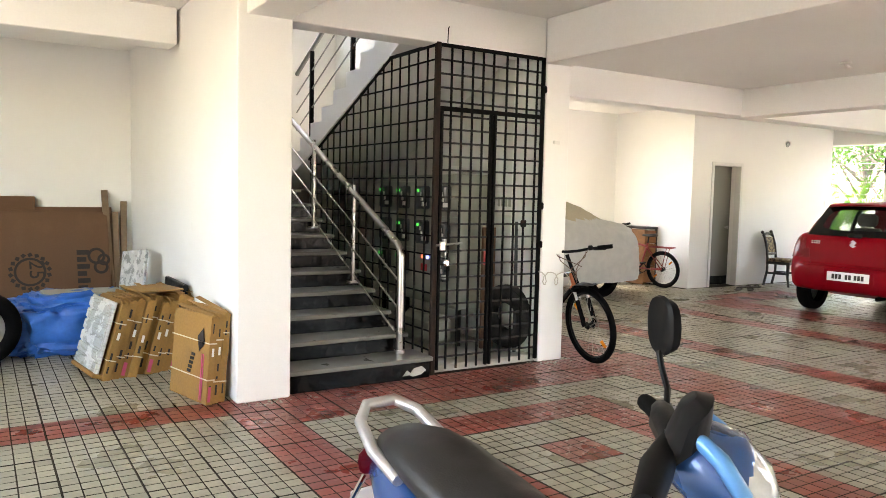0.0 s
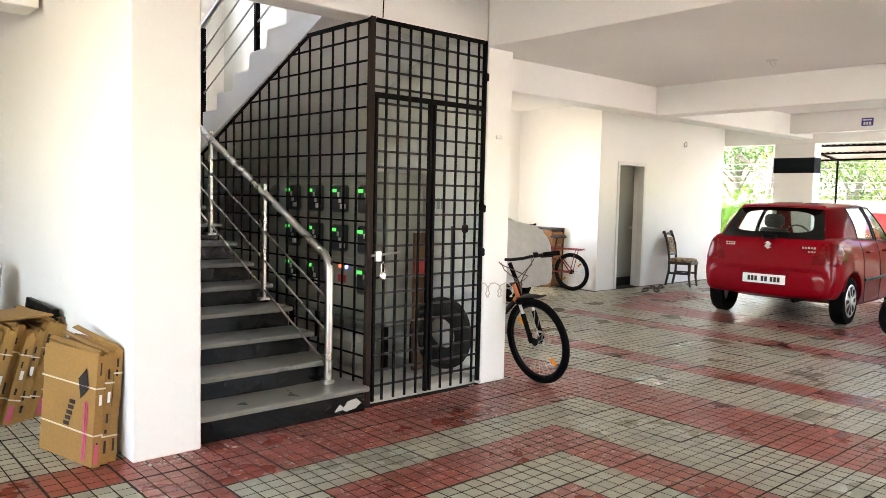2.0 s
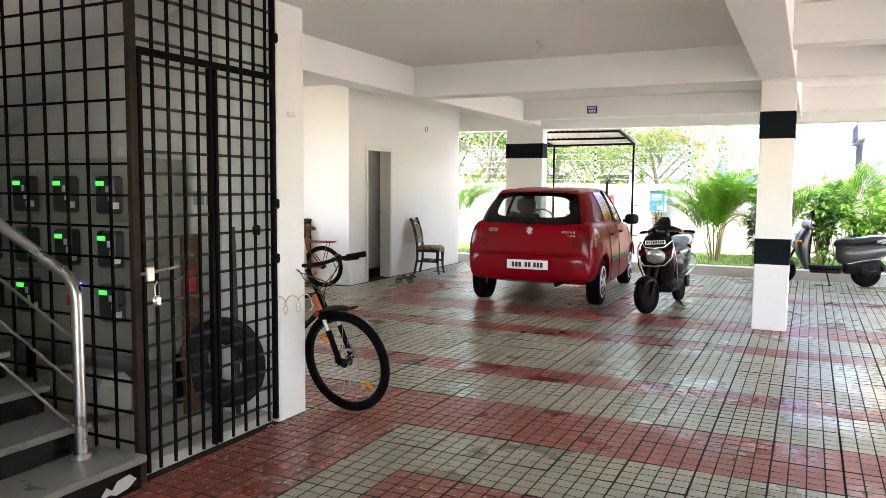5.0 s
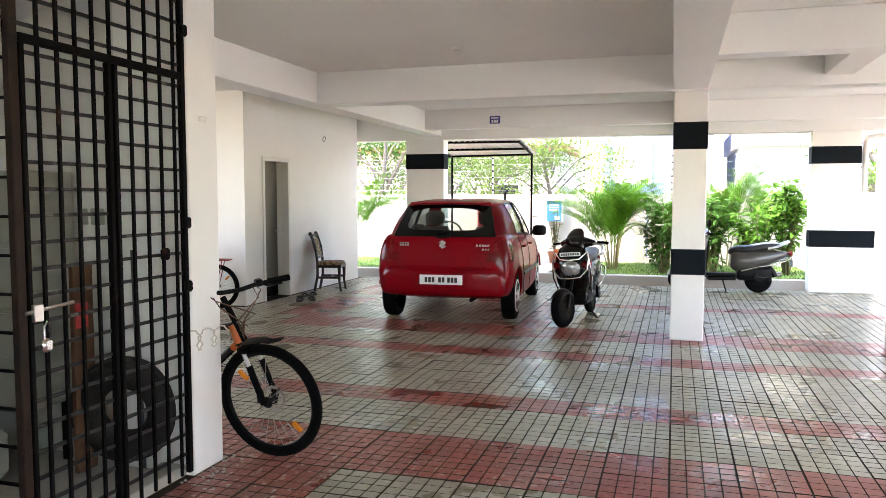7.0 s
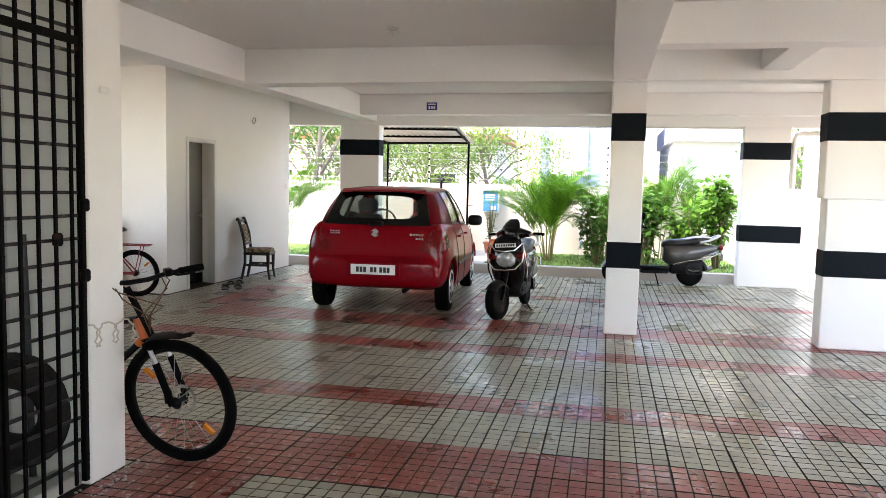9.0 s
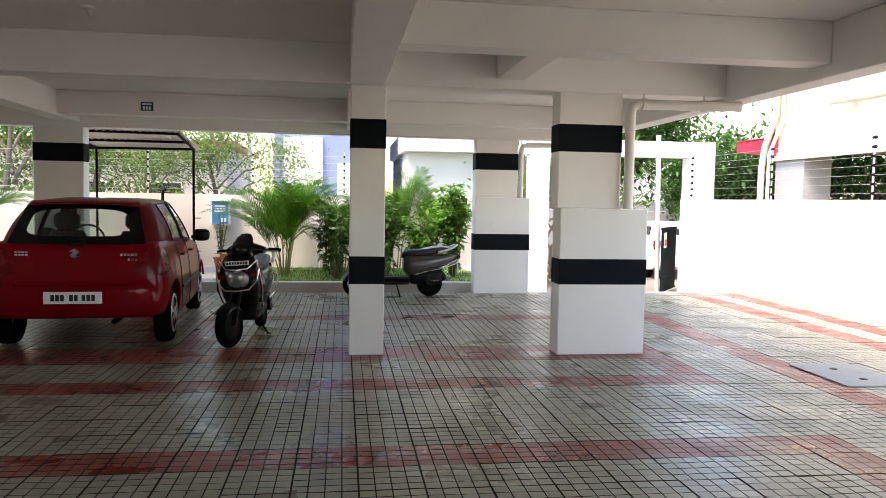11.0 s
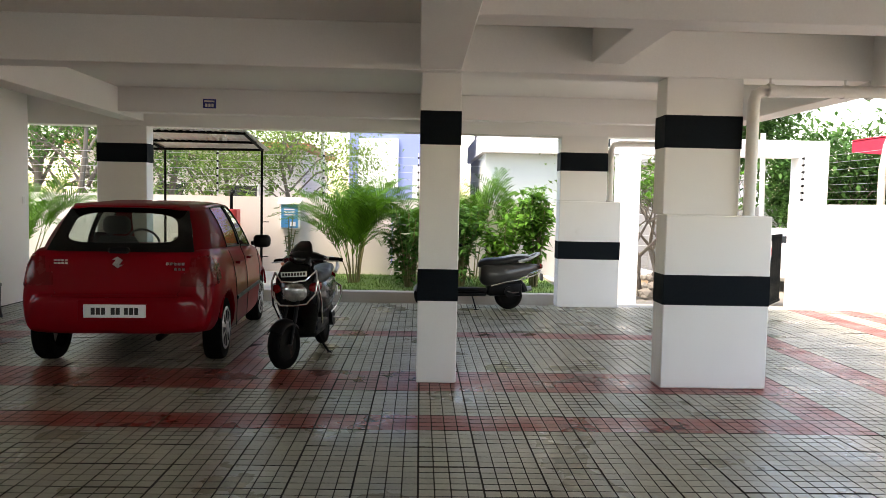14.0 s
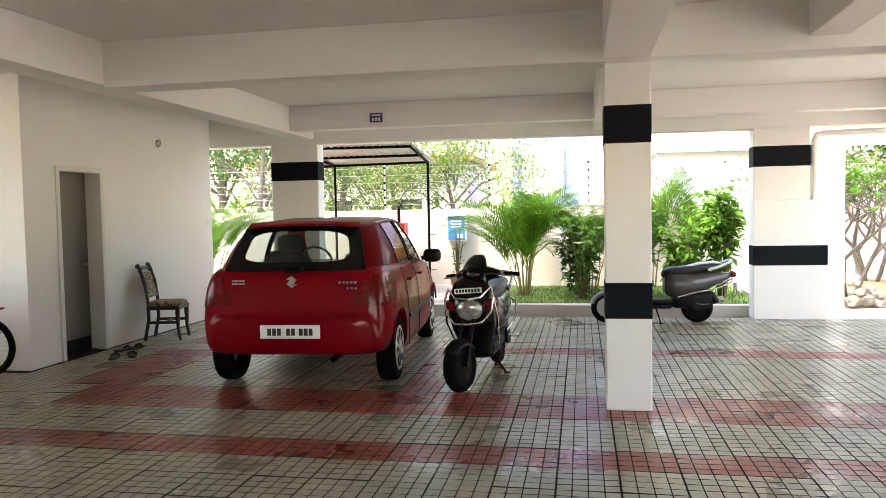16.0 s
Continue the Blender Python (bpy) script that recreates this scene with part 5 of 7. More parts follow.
    # lamp in the apron or nose, indicators, front plate
    if not nose_lamp:
        bm = B()
        loft(bm, [oval((x, 0, 0.655), (0, 1, 0), (0.2, 0, 1), a, b, 24, 2.3) for x, a, b in ((1.03, 0.115, 0.095), (1.075, 0.11, 0.088), (1.10, 0.085, 0.065), (1.112, 0.03, 0.02))])
        part("headlamp", bm, M["lens"], s, "clear round headlamp")
        for q in (1, -1):
            bm = B()
            loft(bm, [oval((x, q * y, 0.69), (0, 1, 0.25 * q), (0, 0, 1), a, b, 12, 2) for x, y, a, b in ((0.975, 0.165, 0.075, 0.055), (1.035, 0.155, 0.06, 0.042), (1.052, 0.145, 0.02, 0.015))])
            part("indicator", bm, M["redlens"] if guard else M["amber"], s, "dark red and clear indicator" if guard else "amber indicator")
        bm = B()
        box(bm, (1.045, -0.12, 0.80), (1.055, 0.12, 0.845), 0.003, 1)
        pb = part("front_plate", bm, M["plate"], s, "curved front number plate with bars", smooth=False)
        bm = B()
        for q in range(8):
            box(bm, (1.054, -0.105 + 0.027 * q, 0.81), (1.0575, -0.086 + 0.027 * q, 0.836))
        part("plate_bars", bm, M["printing"], pb, smooth=False)
    bm = B()
    arc = [(1.24 + 0.238 * math.cos(radians(a)), 0.215 + 0.236 * math.sin(radians(a))) for a in range(40 if guard else 15, 150, 11)]
    rows = []
    for xa, za in arc:
        d = Vector((xa - 1.24, 0, za - 0.215)).normalized()
        rows.append([Vector((xa, y, za)) - d * (abs(y) / 0.075) ** 2 * 0.05 for y in (-0.078, -0.06, -0.03, 0, 0.03, 0.06, 0.078)])
    top = rows
    low = [[p - Vector((p.x - 1.24, 0, p.z - 0.215)).normalized() * 0.008 for p in r] for r in rows]
    loft(bm, [a + b[::-1] for a, b in zip(top, low)])
    fp("front_mudguard", bm, M["black_plastic"] if guard else body, "")
    bm = B()
    for y in (0.062, -0.062):
        cyl(bm, (1.24, y, 0.215), (1.03, y * 0.8, 0.62), 0.018, seg=10)
    cyl(bm, (1.0, 0, 0.55), (0.86, 0, 0.95), 0.03, seg=10)
    fp("fork", bm, M["black_plastic"])
    # handlebar with its cowl
    P = Matrix.Translation((-0.01 if nose_lamp else 0, 0, lift)) @ P
    bm = B()
    if nose_lamp:
        loft(bm, [oval((x, 0, z), (0, 1, 0), (0.25, 0, 1), a, b, 18, 2.3) for x, z, a, b in
                  ((0.80, 1.0, 0.035, 0.025), (0.82, 0.995, 0.07, 0.045), (0.87, 0.975, 0.09, 0.07), (0.92, 0.945, 0.088, 0.085), (0.95, 0.92, 0.07, 0.07), (0.965, 0.91, 0.04, 0.04))])
        bar = fp("handlebar_cowl", bm, accent)
        bm = B()
        tube(bm, [(0.79, -0.24, 0.985), (0.80, -0.12, 1.0), (0.815, 0, 1.005), (0.80, 0.12, 1.0), (0.79, 0.24, 0.985)], 0.03, 10, taper=[0.8, 1, 0.7, 1, 0.8])
        fp("switch_housing", bm, M["black_plastic"], "black switch housing across the bar", bar)
    else:
        loft(bm, [oval((x, y, z), (1, 0, 0), (0, 0, 1), a, b, 14, 2.2) for x, y, z, a, b in
                  ((0.80, -0.22, 0.975, 0.03, 0.03), (0.82, -0.15, 0.985, 0.055, 0.05), (0.86, -0.06, 0.985, 0.095, 0.085), (0.87, 0, 0.985, 0.105, 0.09), (0.86, 0.06, 0.985, 0.095, 0.085), (0.82, 0.15, 0.985, 0.055, 0.05), (0.80, 0.22, 0.975, 0.03, 0.03))])
        bar = fp("handlebar_cowl", bm, accent)
    bm = B()
    loft(bm, [oval((x, 0, z), (0.8, 0, 0.6), (0, 1, 0), a, w, 16, 2.2) for x, z, a, w in (((0.90, 0.92, 0.07, 0.12), (0.885, 0.98, 0.07, 0.125), (0.85, 1.05, 0.055, 0.115), (0.81, 1.11, 0.03, 0.09), (0.785, 1.145, 0.012, 0.055)) if guard else ((0.83, 1.0, 0.07, 0.10), (0.85, 1.06, 0.05, 0.085), (0.845, 1.085, 0.02, 0.04)))])
    fp("visor", bm, M[visor], "smooth instrument visor", bar)
    if nose_lamp:
        bm = B()
        loft(bm, [oval((x, 0, z), (0, 1, 0), (0.35, 0, 1), a, b, 18, 2.2) for x, z, a, b in ((0.925, 0.925, 0.085, 0.085), (0.96, 0.905, 0.075, 0.073), (0.985, 0.895, 0.042, 0.04))])
        fp("headlamp", bm, M["bright_lens"], "clear headlamp in the cowl", bar)
        for q in (1, -1):
            bm = B()
            tube(bm, [(0.84, q * 0.06, 1.045), (0.87, q * 0.075, 1.035), (0.90, q * 0.083, 1.01), (0.935, q * 0.088, 0.955), (0.94, q * 0.078, 0.90), (0.92, q * 0.055, 0.86)], 0.016, 10, taper=[0.5, 0.9, 1, 1, 0.9, 0.5])
            fp("cowl_trim", bm, M["lightblue"], "light blue trim of the cowl", bar)
    for q in (1, -1):
        bm = B()
        tube(bm, [(0.80, q * 0.2, 0.975), (0.775, q * 0.27, 0.975), (0.75, q * 0.35, 0.965)], 0.012, 8)
        fp("bar", bm, M["darksteel"], "", bar)
        bm = B()
        tube(bm, [(0.782, q * 0.245, 0.975), (0.765, q * 0.30, 0.972), (0.747, q * 0.365, 0.963)], 0.019, 10)
        fp("grip", bm, M["rubber"], "", bar)
        bm = B()
        tube(bm, [(0.83, q * 0.21, 0.965), (0.835, q * 0.27, 0.962), (0.81, q * 0.36, 0.955)], 0.006, 6)
        fp("brake_lever", bm, M["darksteel"], "", bar)
        if q in mirrors:
            bm = B()
            tube(bm, [(0.80, q * 0.2, 0.98), (0.80, q * 0.25, 1.03), (0.785, q * 0.285, 1.07), (0.78, q * 0.295, 1.10)], 0.007, 8)
            ms = fp("mirror_stem", bm, M["black_plastic"], "", bar)
            bm = B()
            loft(bm, [oval((x, q * 0.30, 1.155), (-0.6, 0.8, 0), (0, 0, 1), a * 0.8, b * 0.8, 18, 2.4) for x, a, b in ((0.778, 0.052, 0.078), (0.785, 0.056, 0.082), (0.805, 0.045, 0.068), (0.815, 0.02, 0.035))])
            bmesh.ops.transform(bm, matrix=P, verts=bm.verts)
            part("mirror_shell", bm, M["black_plastic"], bar, "black oval rear-view mirror")
    # stands, kick lever
    bm = B()
    tube(bm, [(0.58, 0.08, 0.22), (0.55, 0.12, 0.1), (0.53, 0.17, 0.006)], 0.011, 8)
    box(bm, (0.49, 0.155, 0.0), (0.56, 0.195, 0.01), 0.003)
    part("side_stand", bm, M["bars"], s)
    bm = B()
    tube(bm, [(0.05, 0.14, 0.28), (-0.02, 0.2, 0.26), (-0.12, 0.2, 0.27)], 0.009, 8)
    part("kick_lever", bm, M["darksteel"], s)
    bm = B()
    tube(bm, [(0.30, 0.165, 0.36), (0.1, 0.20, 0.42), (-0.2, 0.185, 0.47), (-0.42, 0.15, 0.55), (-0.5, 0.05, 0.60)], 0.011, 8)
    tube(bm, [(0.30, -0.165, 0.36), (0.1, -0.20, 0.42), (-0.2, -0.185, 0.47), (-0.42, -0.15, 0.55), (-0.5, -0.05, 0.60)], 0.011, 8)
    part("side_rail", bm, M["chrome"], s, "chrome side guard rail")
    if guard:
        bm = B()
        for q in (1, -1):
            tube(bm, [(0.98, q * 0.19, 0.84), (1.04, q * 0.21, 0.76), (1.10, q * 0.195, 0.64), (1.13, q * 0.12, 0.555), (1.135, 0, 0.545)], 0.009, 8)
            tube(bm, [(0.98, q * 0.19, 0.84), (1.09, q * 0.11, 0.765), (1.115, 0, 0.755)], 0.009, 8)
            tube(bm, [(1.04, q * 0.21, 0.76), (0.99, q * 0.225, 0.55), (0.85, q * 0.19, 0.34)], 0.009, 8)
        part("crash_guard", bm, M["chrome"], s, "chrome tube crash guard")
    return s


def heading(x, y, hx, hy):
    """The pose of a two-wheeler with its rear wheel at (x, y), heading along (hx, hy)."""
    return base(x, y, 0, math.degrees(math.atan2(hy, hx)))


scooter(heading(10.77, 3.45, -0.997, 0.075) @ pose(0, 0, 0, 4, 0, 0), "black scooter on its side stand with a chrome crash guard", M["black_gloss"], M["black_gloss"], steer=-18, guard=True, lift=-0.04)
scooter(heading(13.56, 1.17, -0.10, 0.995) @ pose(0, 0, 0, 3, 0, 0) @ Matrix.Scale(0.93, 4), "dusty metallic grey scooter parked by the garden kerb", M["grey_paint"], M["grey_paint"], steer=-10, seat="sheen_seat", mirrors=(1,))
scooter(heading(1.30, 1.42, 0.02, -1.0) @ pose(0, 0, 0, 3, 0, 0) @ Matrix.Scale(0.92, 4), "blue scooter with black seat parked in the hall", M["blue_paint"], M["blue_paint"], steer=38, mirrors=(1,), nose_lamp=True, lift=0.125, visor="black_plastic")


def bicycle(m, label, frame, fork_col, R=0.335, steer=0.0, disc=True):
    b = thing("bicycle", label, "bicycle", m)
    P = Matrix.Translation((0.86, 0, 0)) @ Matrix.Rotation(radians(steer), 4, "Z") @ Matrix.Translation((-0.86, 0, 0))

    def fp(name, bm, mt, lab="", parent=None):
        bmesh.ops.transform(bm, matrix=P, verts=bm.verts)
        return part(name, bm, mt, parent or b, lab)

    for nm, x, f in (("rear_wheel", 0, False), ("front_wheel", 1.05, True)):
        mk = fp if f else part
        bm = B()
        ring(bm, (x, 0, R), (0, 1, 0), R - 0.026, 0.026, 48, 10)
        if f:
            w = fp(nm, bm, M["rubber"], "knobbly black tyre")
        else:
            w = part(nm, bm, M["rubber"], b, "knobbly black tyre")

        def sub(name, bm, mt, lab=""):
            if f:
                bmesh.ops.transform(bm, matrix=P, verts=bm.verts)
            part(name, bm, mt, w, lab)
        bm = B()
        ring(bm, (x, 0, R), (0, 1, 0), R - 0.055, 0.011, 48, 6, 1.0)
        sub("rim", bm, M["black_plastic"])
        bm = B()
        for k in range(28):
            a = k * math.tau / 28
            a2 = a + (0.35 if k % 2 else -0.35)
            y = 0.022 if k % 4 < 2 else -0.022
            cyl(bm, (x + 0.03 * math.cos(a2), y, R + 0.03 * math.sin(a2)), (x + (R - 0.06) * math.cos(a), 0, R + (R - 0.06) * math.sin(a)), 0.0014, seg=4, caps=False)
        sub("spokes", bm, M["steel"])
        bm = B()
        lathe(bm, (x, 0, R), (0, 1, 0), [(-0.05, 0.015), (-0.03, 0.034), (-0.02, 0.022), (0.02, 0.022), (0.03, 0.034), (0.05, 0.015)], 14)
        if disc:
            box(bm, (x - 0.05, -0.06, R + 0.0), (x - 0.01, -0.03, R + 0.08), 0.008)
        sub("hub", bm, M["black_plastic"])
        if disc:
            bm = B()
            ring(bm, (x, 0.04, R), (0, 1, 0), 0.066, 0.009, 24, 4, 0.15)
            for k in range(6):
                a = k * math.tau / 6
                cyl(bm, (x, 0.04, R), (x + 0.06 * math.cos(a), 0.04, R + 0.06 * math.sin(a)), 0.004, seg=4)
            sub("brake_disc", bm, M["steel"], "steel brake disc")
        for a in (-40, 140):
            bm = B()
            rr = R - 0.12
            box(bm, (-0.035, -0.01, -0.012), (0.035, 0.01, 0.012), 0.003, 1, Matrix.Translation((x + rr * math.cos(radians(a)), 0, R + rr * math.sin(radians(a)))) @ Matrix.Rotation(-radians(a), 4, "Y"))
            sub("reflector", bm, M["amber"], "amber spoke reflector")
    bb, st, hd, hb = Vector((0.42, 0, 0.29)), Vector((0.27, 0, 0.72)), Vector((0.85, 0, 0.765)), Vector((0.88, 0, 0.67))
    bm = B()
    for a, c, r in ((bb, st, 0.016), (bb, hb, 0.022), (st + Vector((0.02, 0, -0.06)), hd, 0.018), (hd, hb, 0.024)):
        cyl(bm, a, c, r, seg=10)
    for y in (0.05, -0.05):
        cyl(bm, (0, y, R), bb + Vector((0, y * 0.5, 0)), 0.01, seg=8)
        cyl(bm, (0, y, R), st + Vector((0.02, y * 0.3, -0.08)), 0.009, seg=8)
    part("frame", bm, M["black_gloss"] if disc else frame, b)
    bm = B()
    cyl(bm, hd.lerp(hb, -0.05), hd.lerp(hb, 1.05), 0.027, seg=12)
    cyl(bm, hb.lerp(bb, 0.03), hb.lerp(bb, 0.1), 0.0235, seg=12)
    part("head_tube", bm, frame, b, "bright painted head tube")
    bm = B()
    loft(bm, [oval((x, 0, z), (0, 1, 0), (0, 0, 1), a, h, 12, 2.2) for x, z, a, h in ((0.10, 0.845, 0.03, 0.015), (0.14, 0.85, 0.075, 0.028), (0.22, 0.845, 0.06, 0.025), (0.36, 0.84, 0.022, 0.018))])
    cyl(bm, st, (0.25, 0, 0.83), 0.013, seg=8)
    part("saddle", bm, M["seat"], b)
    bm = B()
    ring(bm, bb + Vector((0, -0.05, 0)), (0, 1, 0), 0.08, 0.008, 24, 4, 0.5)
    cyl(bm, bb + Vector((0, -0.07, 0)), bb + Vector((0.12, -0.07, -0.11)), 0.01, seg=6)
    cyl(bm, bb + Vector((0, 0.07, 0)), bb + Vector((-0.12, 0.07, 0.11)), 0.01, seg=6)
    box(bm, (0.50, -0.16, 0.165), (0.58, -0.07, 0.185), 0.004)
    box(bm, (0.26, 0.07, 0.39), (0.34, 0.16, 0.41), 0.004)
    part("crank", bm, M["black_plastic"], b)
    for y in (0.058, -0.058):
        bm = B()
        cyl(bm, (1.05, y, R), (0.975, y, R + 0.22), 0.019, seg=12)
        fp("fork_leg", bm, fork_col)
        bm = B()
        cyl(bm, (0.978, y, R + 0.21), (0.945, y, R + 0.30), 0.012, seg=12)
        fp("stanchion", bm, M["silver"], "silver fork stanchion")
    bm = B()
    box(bm, (0.915, -0.08, R + 0.29), (0.97, 0.08, R + 0.33), 0.012, 2)
    cyl(bm, (0.94, 0, R + 0.31), (0.80, 0, 0.93), 0.017, seg=10)
    fp("fork_crown", bm, fork_col)
    bm = B()
    tube(bm, [(0.80, -0.34, 0.975), (0.81, -0.15, 0.972), (0.845, -0.05, 0.965), (0.845, 0.05, 0.965), (0.81, 0.15, 0.972), (0.80, 0.34, 0.975)], 0.013, 10)
    P = Matrix.Translation((0.02 if disc else 0, 0, 0)) @ P @ Matrix.Translation((0.86, 0, 0)) @ Matrix.Rotation(radians(-36 if disc else 0), 4, "Z") @ Matrix.Translation((-0.86, 0, 0))
    hbz = fp("handlebar", bm, M["black_plastic"])
    for q in (1, -1):
        bm = B()
        cyl(bm, (0.807, q * 0.22, 0.974), (0.80, q * 0.35, 0.976), 0.019, seg=12)
        fp("grip", bm, M["rubber"], "", hbz)
        bm = B()
        tube(bm, [(0.82, q * 0.17, 0.972), (0.85, q * 0.2, 0.965), (0.84, q * 0.29, 0.96)], 0.007, 6)
        box(bm, (0.79, q * 0.16 - 0.02, 0.96), (0.84, q * 0.16 + 0.02, 1.0), 0.006)
        fp("brake_lever", bm, M["black_plastic"], "", hbz)
    bm = B()
    for q, (a, c) in enumerate(((0.14, 0.05), (-0.14, 0.07), (0.12, -0.04), (-0.12, 0.02))):
        tube(bm, [(0.83, a, 0.965), (0.95, a * 0.9, 0.97 - 0.02 * q), (0.99, c, 0.88 - 0.03 * q), (0.93, c * 0.3, 0.80), (0.9, 0.02, 0.74 - 0.02 * q)], 0.0035, 6)
    fp("brake_cable", bm, M["brake_cable"], "orange and grey brake cables")
    P = Matrix.Translation((0.86, 0, 0)) @ Matrix.Rotation(radians(steer), 4, "Z") @ Matrix.Translation((-0.86, 0, 0))
    bm = B()
    rows = []
    for k in range(5):
        a = radians(72 + 9 * k)
        d = Vector((math.cos(a), 0, math.sin(a)))
        c = Vector((1.05, 0, R)) + d * (R + 0.035 + (0.03 if k == 0 else 0))
        wd = 0.02 + 0.018 * min(k, 3)
        rows.append([c + Vector((0, -wd, -0.012)), c + d * 0.006, c + Vector((0, wd, -0.012)), c - d * 0.004])
    loft(bm, rows)
    fp("front_mudguard", bm, M["black_plastic"], "short black mudguard")
    return b


hd_yaw = -94.6
bicycle(base(4.815, 5.645, 0.002, hd_yaw) @ pose(0, 0, 0, 8, 0, 0), "black and orange mountain bicycle leaning on the column", M["orange"], M["rubber"], steer=0)
cyc2 = bicycle(base(9.62, 8.22, 0.002, 101) @ pose(0, 0, 0, -5, 0, 0), "red bicycle with a rear carrier parked in the corner", M["redframe"], M["redframe"], R=0.30, steer=8, disc=False)
bm = B()
for y in (-0.05, 0.05):
    cyl(bm, (-0.2, y, 0.66), (0.25, y, 0.66), 0.008, seg=6)
    cyl(bm, (0, y, 0.3), (-0.1, y, 0.66), 0.006, seg=6)
for k in range(5):
    cyl(bm, (-0.2 + 0.1 * k, -0.05, 0.66), (-0.2 + 0.1 * k, 0.05, 0.66), 0.006, seg=6)
part("carrier", bm, M["redframe"], cyc2, "red rear carrier")
ct = thing("wooden_crate", "old brown wooden crate with a dark lid edge", "crate", base(9.79, 8.98, 0, 90))
for k in range(4):
    boxpart("board", (-0.30, -0.13, 0.03 + 0.22 * k), (0.30, -0.11, 0.235 + 0.22 * k), M["crate"], ct, bevel=0.004)
    boxpart("board", (-0.30, -0.11, 0.03 + 0.22 * k), (-0.28, 0.13, 0.235 + 0.22 * k), M["crate"], ct, bevel=0.004)
for x in (-0.29, 0.29):
    boxpart("post", (x - 0.025, -0.145, 0), (x + 0.025, -0.131, 0.93), M["darkwood"], ct)
boxpart("back", (-0.28, 0.11, 0.0), (0.30, 0.13, 0.92), M["crate"], ct)
boxpart("lid", (-0.32, -0.15, 0.93), (0.32, 0.14, 0.965), M["darkwood"], ct, "dark lid")
# cable lock tied from the handlebar round the column and grille
lk = thing("cable_lock", "thin pale cable tying the bicycle to the grille", "cable", base(4.45, 4.84, 0.72))
bpy.context.view_layer.update()
bm = B()
pts = []
for k in range(40):
    t = k / 39
    x = 4.28 + 0.34 * t
    a = t * math.tau * 2.6
    pts.append((x + 0.045 * math.sin(a), 4.825 - 0.012 * (k % 2), 0.735 + 0.055 * math.cos(a) - 0.02 * t))
tube(bm, pts, 0.0045, 6)
wpart("cable", bm, M["cable"], lk)

# covered car
cc = thing("covered_car", "car under a pale dust cover with a tan roof", "car", base(6.72, 8.5, 0))
prof = [(-1.85, 0.28, 0.80, 0.70), (-1.8, 0.27, 1.0, 0.80), (-1.3, 0.24, 1.25, 0.84), (-0.9, 0.22, 1.43, 0.85), (0.3, 0.22, 1.46, 0.85), (0.75, 0.22, 1.34, 0.85), (1.15, 0.22, 1.15, 0.85), (1.65, 0.23, 1.08, 0.82), (1.82, 0.25, 1.0, 0.76), (1.86, 0.3, 0.75, 0.7)]
bm = B()
secs = []
for x, zb, zt, w in prof:
    half = [(x, 0, zb + 0.05), (x, w * 0.6, zb + 0.02), (x, w * 1.0, zb), (x, w * 1.02, zb + 0.25 * (zt - zb)), (x, w * 0.99, zb + 0.55 * (zt - zb)), (x, w * 0.92, zb + 0.78 * (zt - zb)), (x, w * 0.74, zb + 0.96 * (zt - zb)), (x, w * 0.4, zt), (x, 0, zt + 0.015)]
    secs.append(mirror_ring(half))
loft(bm, secs)
bmesh.ops.subdivide_edges(bm, edges=list(bm.edges), cuts=5, use_grid_fill=True, smooth=0.4)
for v in bm.verts:
    n = noise.noise(v.co * 3.0) * 0.022 + noise.noise(Vector((v.co.x * 7, v.co.y * 7, v.co.z * 2.2))) * 0.02 + abs(noise.noise(Vector((v.co.x * 9 + v.co.z * 6, v.co.y * 9, v.co.z * 9 - v.co.x * 4)))) * 0.03
    v.co.x += n * 0.6
    v.co.y += math.copysign(n, v.co.y)
    if v.co.z < 0.45:
        v.co.z += 0.02 * noise.noise(Vector((v.co.x * 6, v.co.y * 6, 0)))
cover = part("dust_cover", bm, M["cover"], cc, angle=80)
cover.data.materials.append(M["cover_tan"])
for f in cover.data.polygons:
    if f.center.z > 1.12 and f.center.x < 1.2:
        f.material_index = 1
for x in (-1.15, 1.15):
    for s in (1, -1):
        part("wheel", wheel_tyre((x, s * 0.68, 0.29), 0.29, 0.17), M["rubber"], cc, "black tyre")
boxpart("underbody", (-1.6, -0.6, 0.2), (1.6, 0.6, 0.4), M["black_plastic"], cc)

# dining chair by the store room
ch = thing("chair", "dark carved wooden chair with patterned upholstery", "chair", base(11.9, 7.66, 0, -78))
boxpart("seat_frame", (-0.2, -0.2, 0.37), (0.2, 0.2, 0.42), M["darkwood"], ch, bevel=0.01)
bm = B()
loft(bm, [oval((0, 0, z), (1, 0, 0), (0, 1, 0), a, a, 20, 5) for z, a in ((0.42, 0.2), (0.45, 0.2), (0.468, 0.18), (0.472, 0.1))])
part("seat_cushion", bm, M["tapestry"], ch, "patterned seat cushion")
for x, y in ((0.17, 0.17), (0.17, -0.17)):
    bm = B()
    loft(bm, [oval((x + dx, y, z), (1, 0, 0), (0, 1, 0), a, a, 10, 4) for z, a, dx in ((0.0, 0.016, 0.025), (0.15, 0.018, 0.0), (0.3, 0.024, 0.0), (0.38, 0.026, 0.0))])
    part("leg", bm, M["darkwood"], ch)
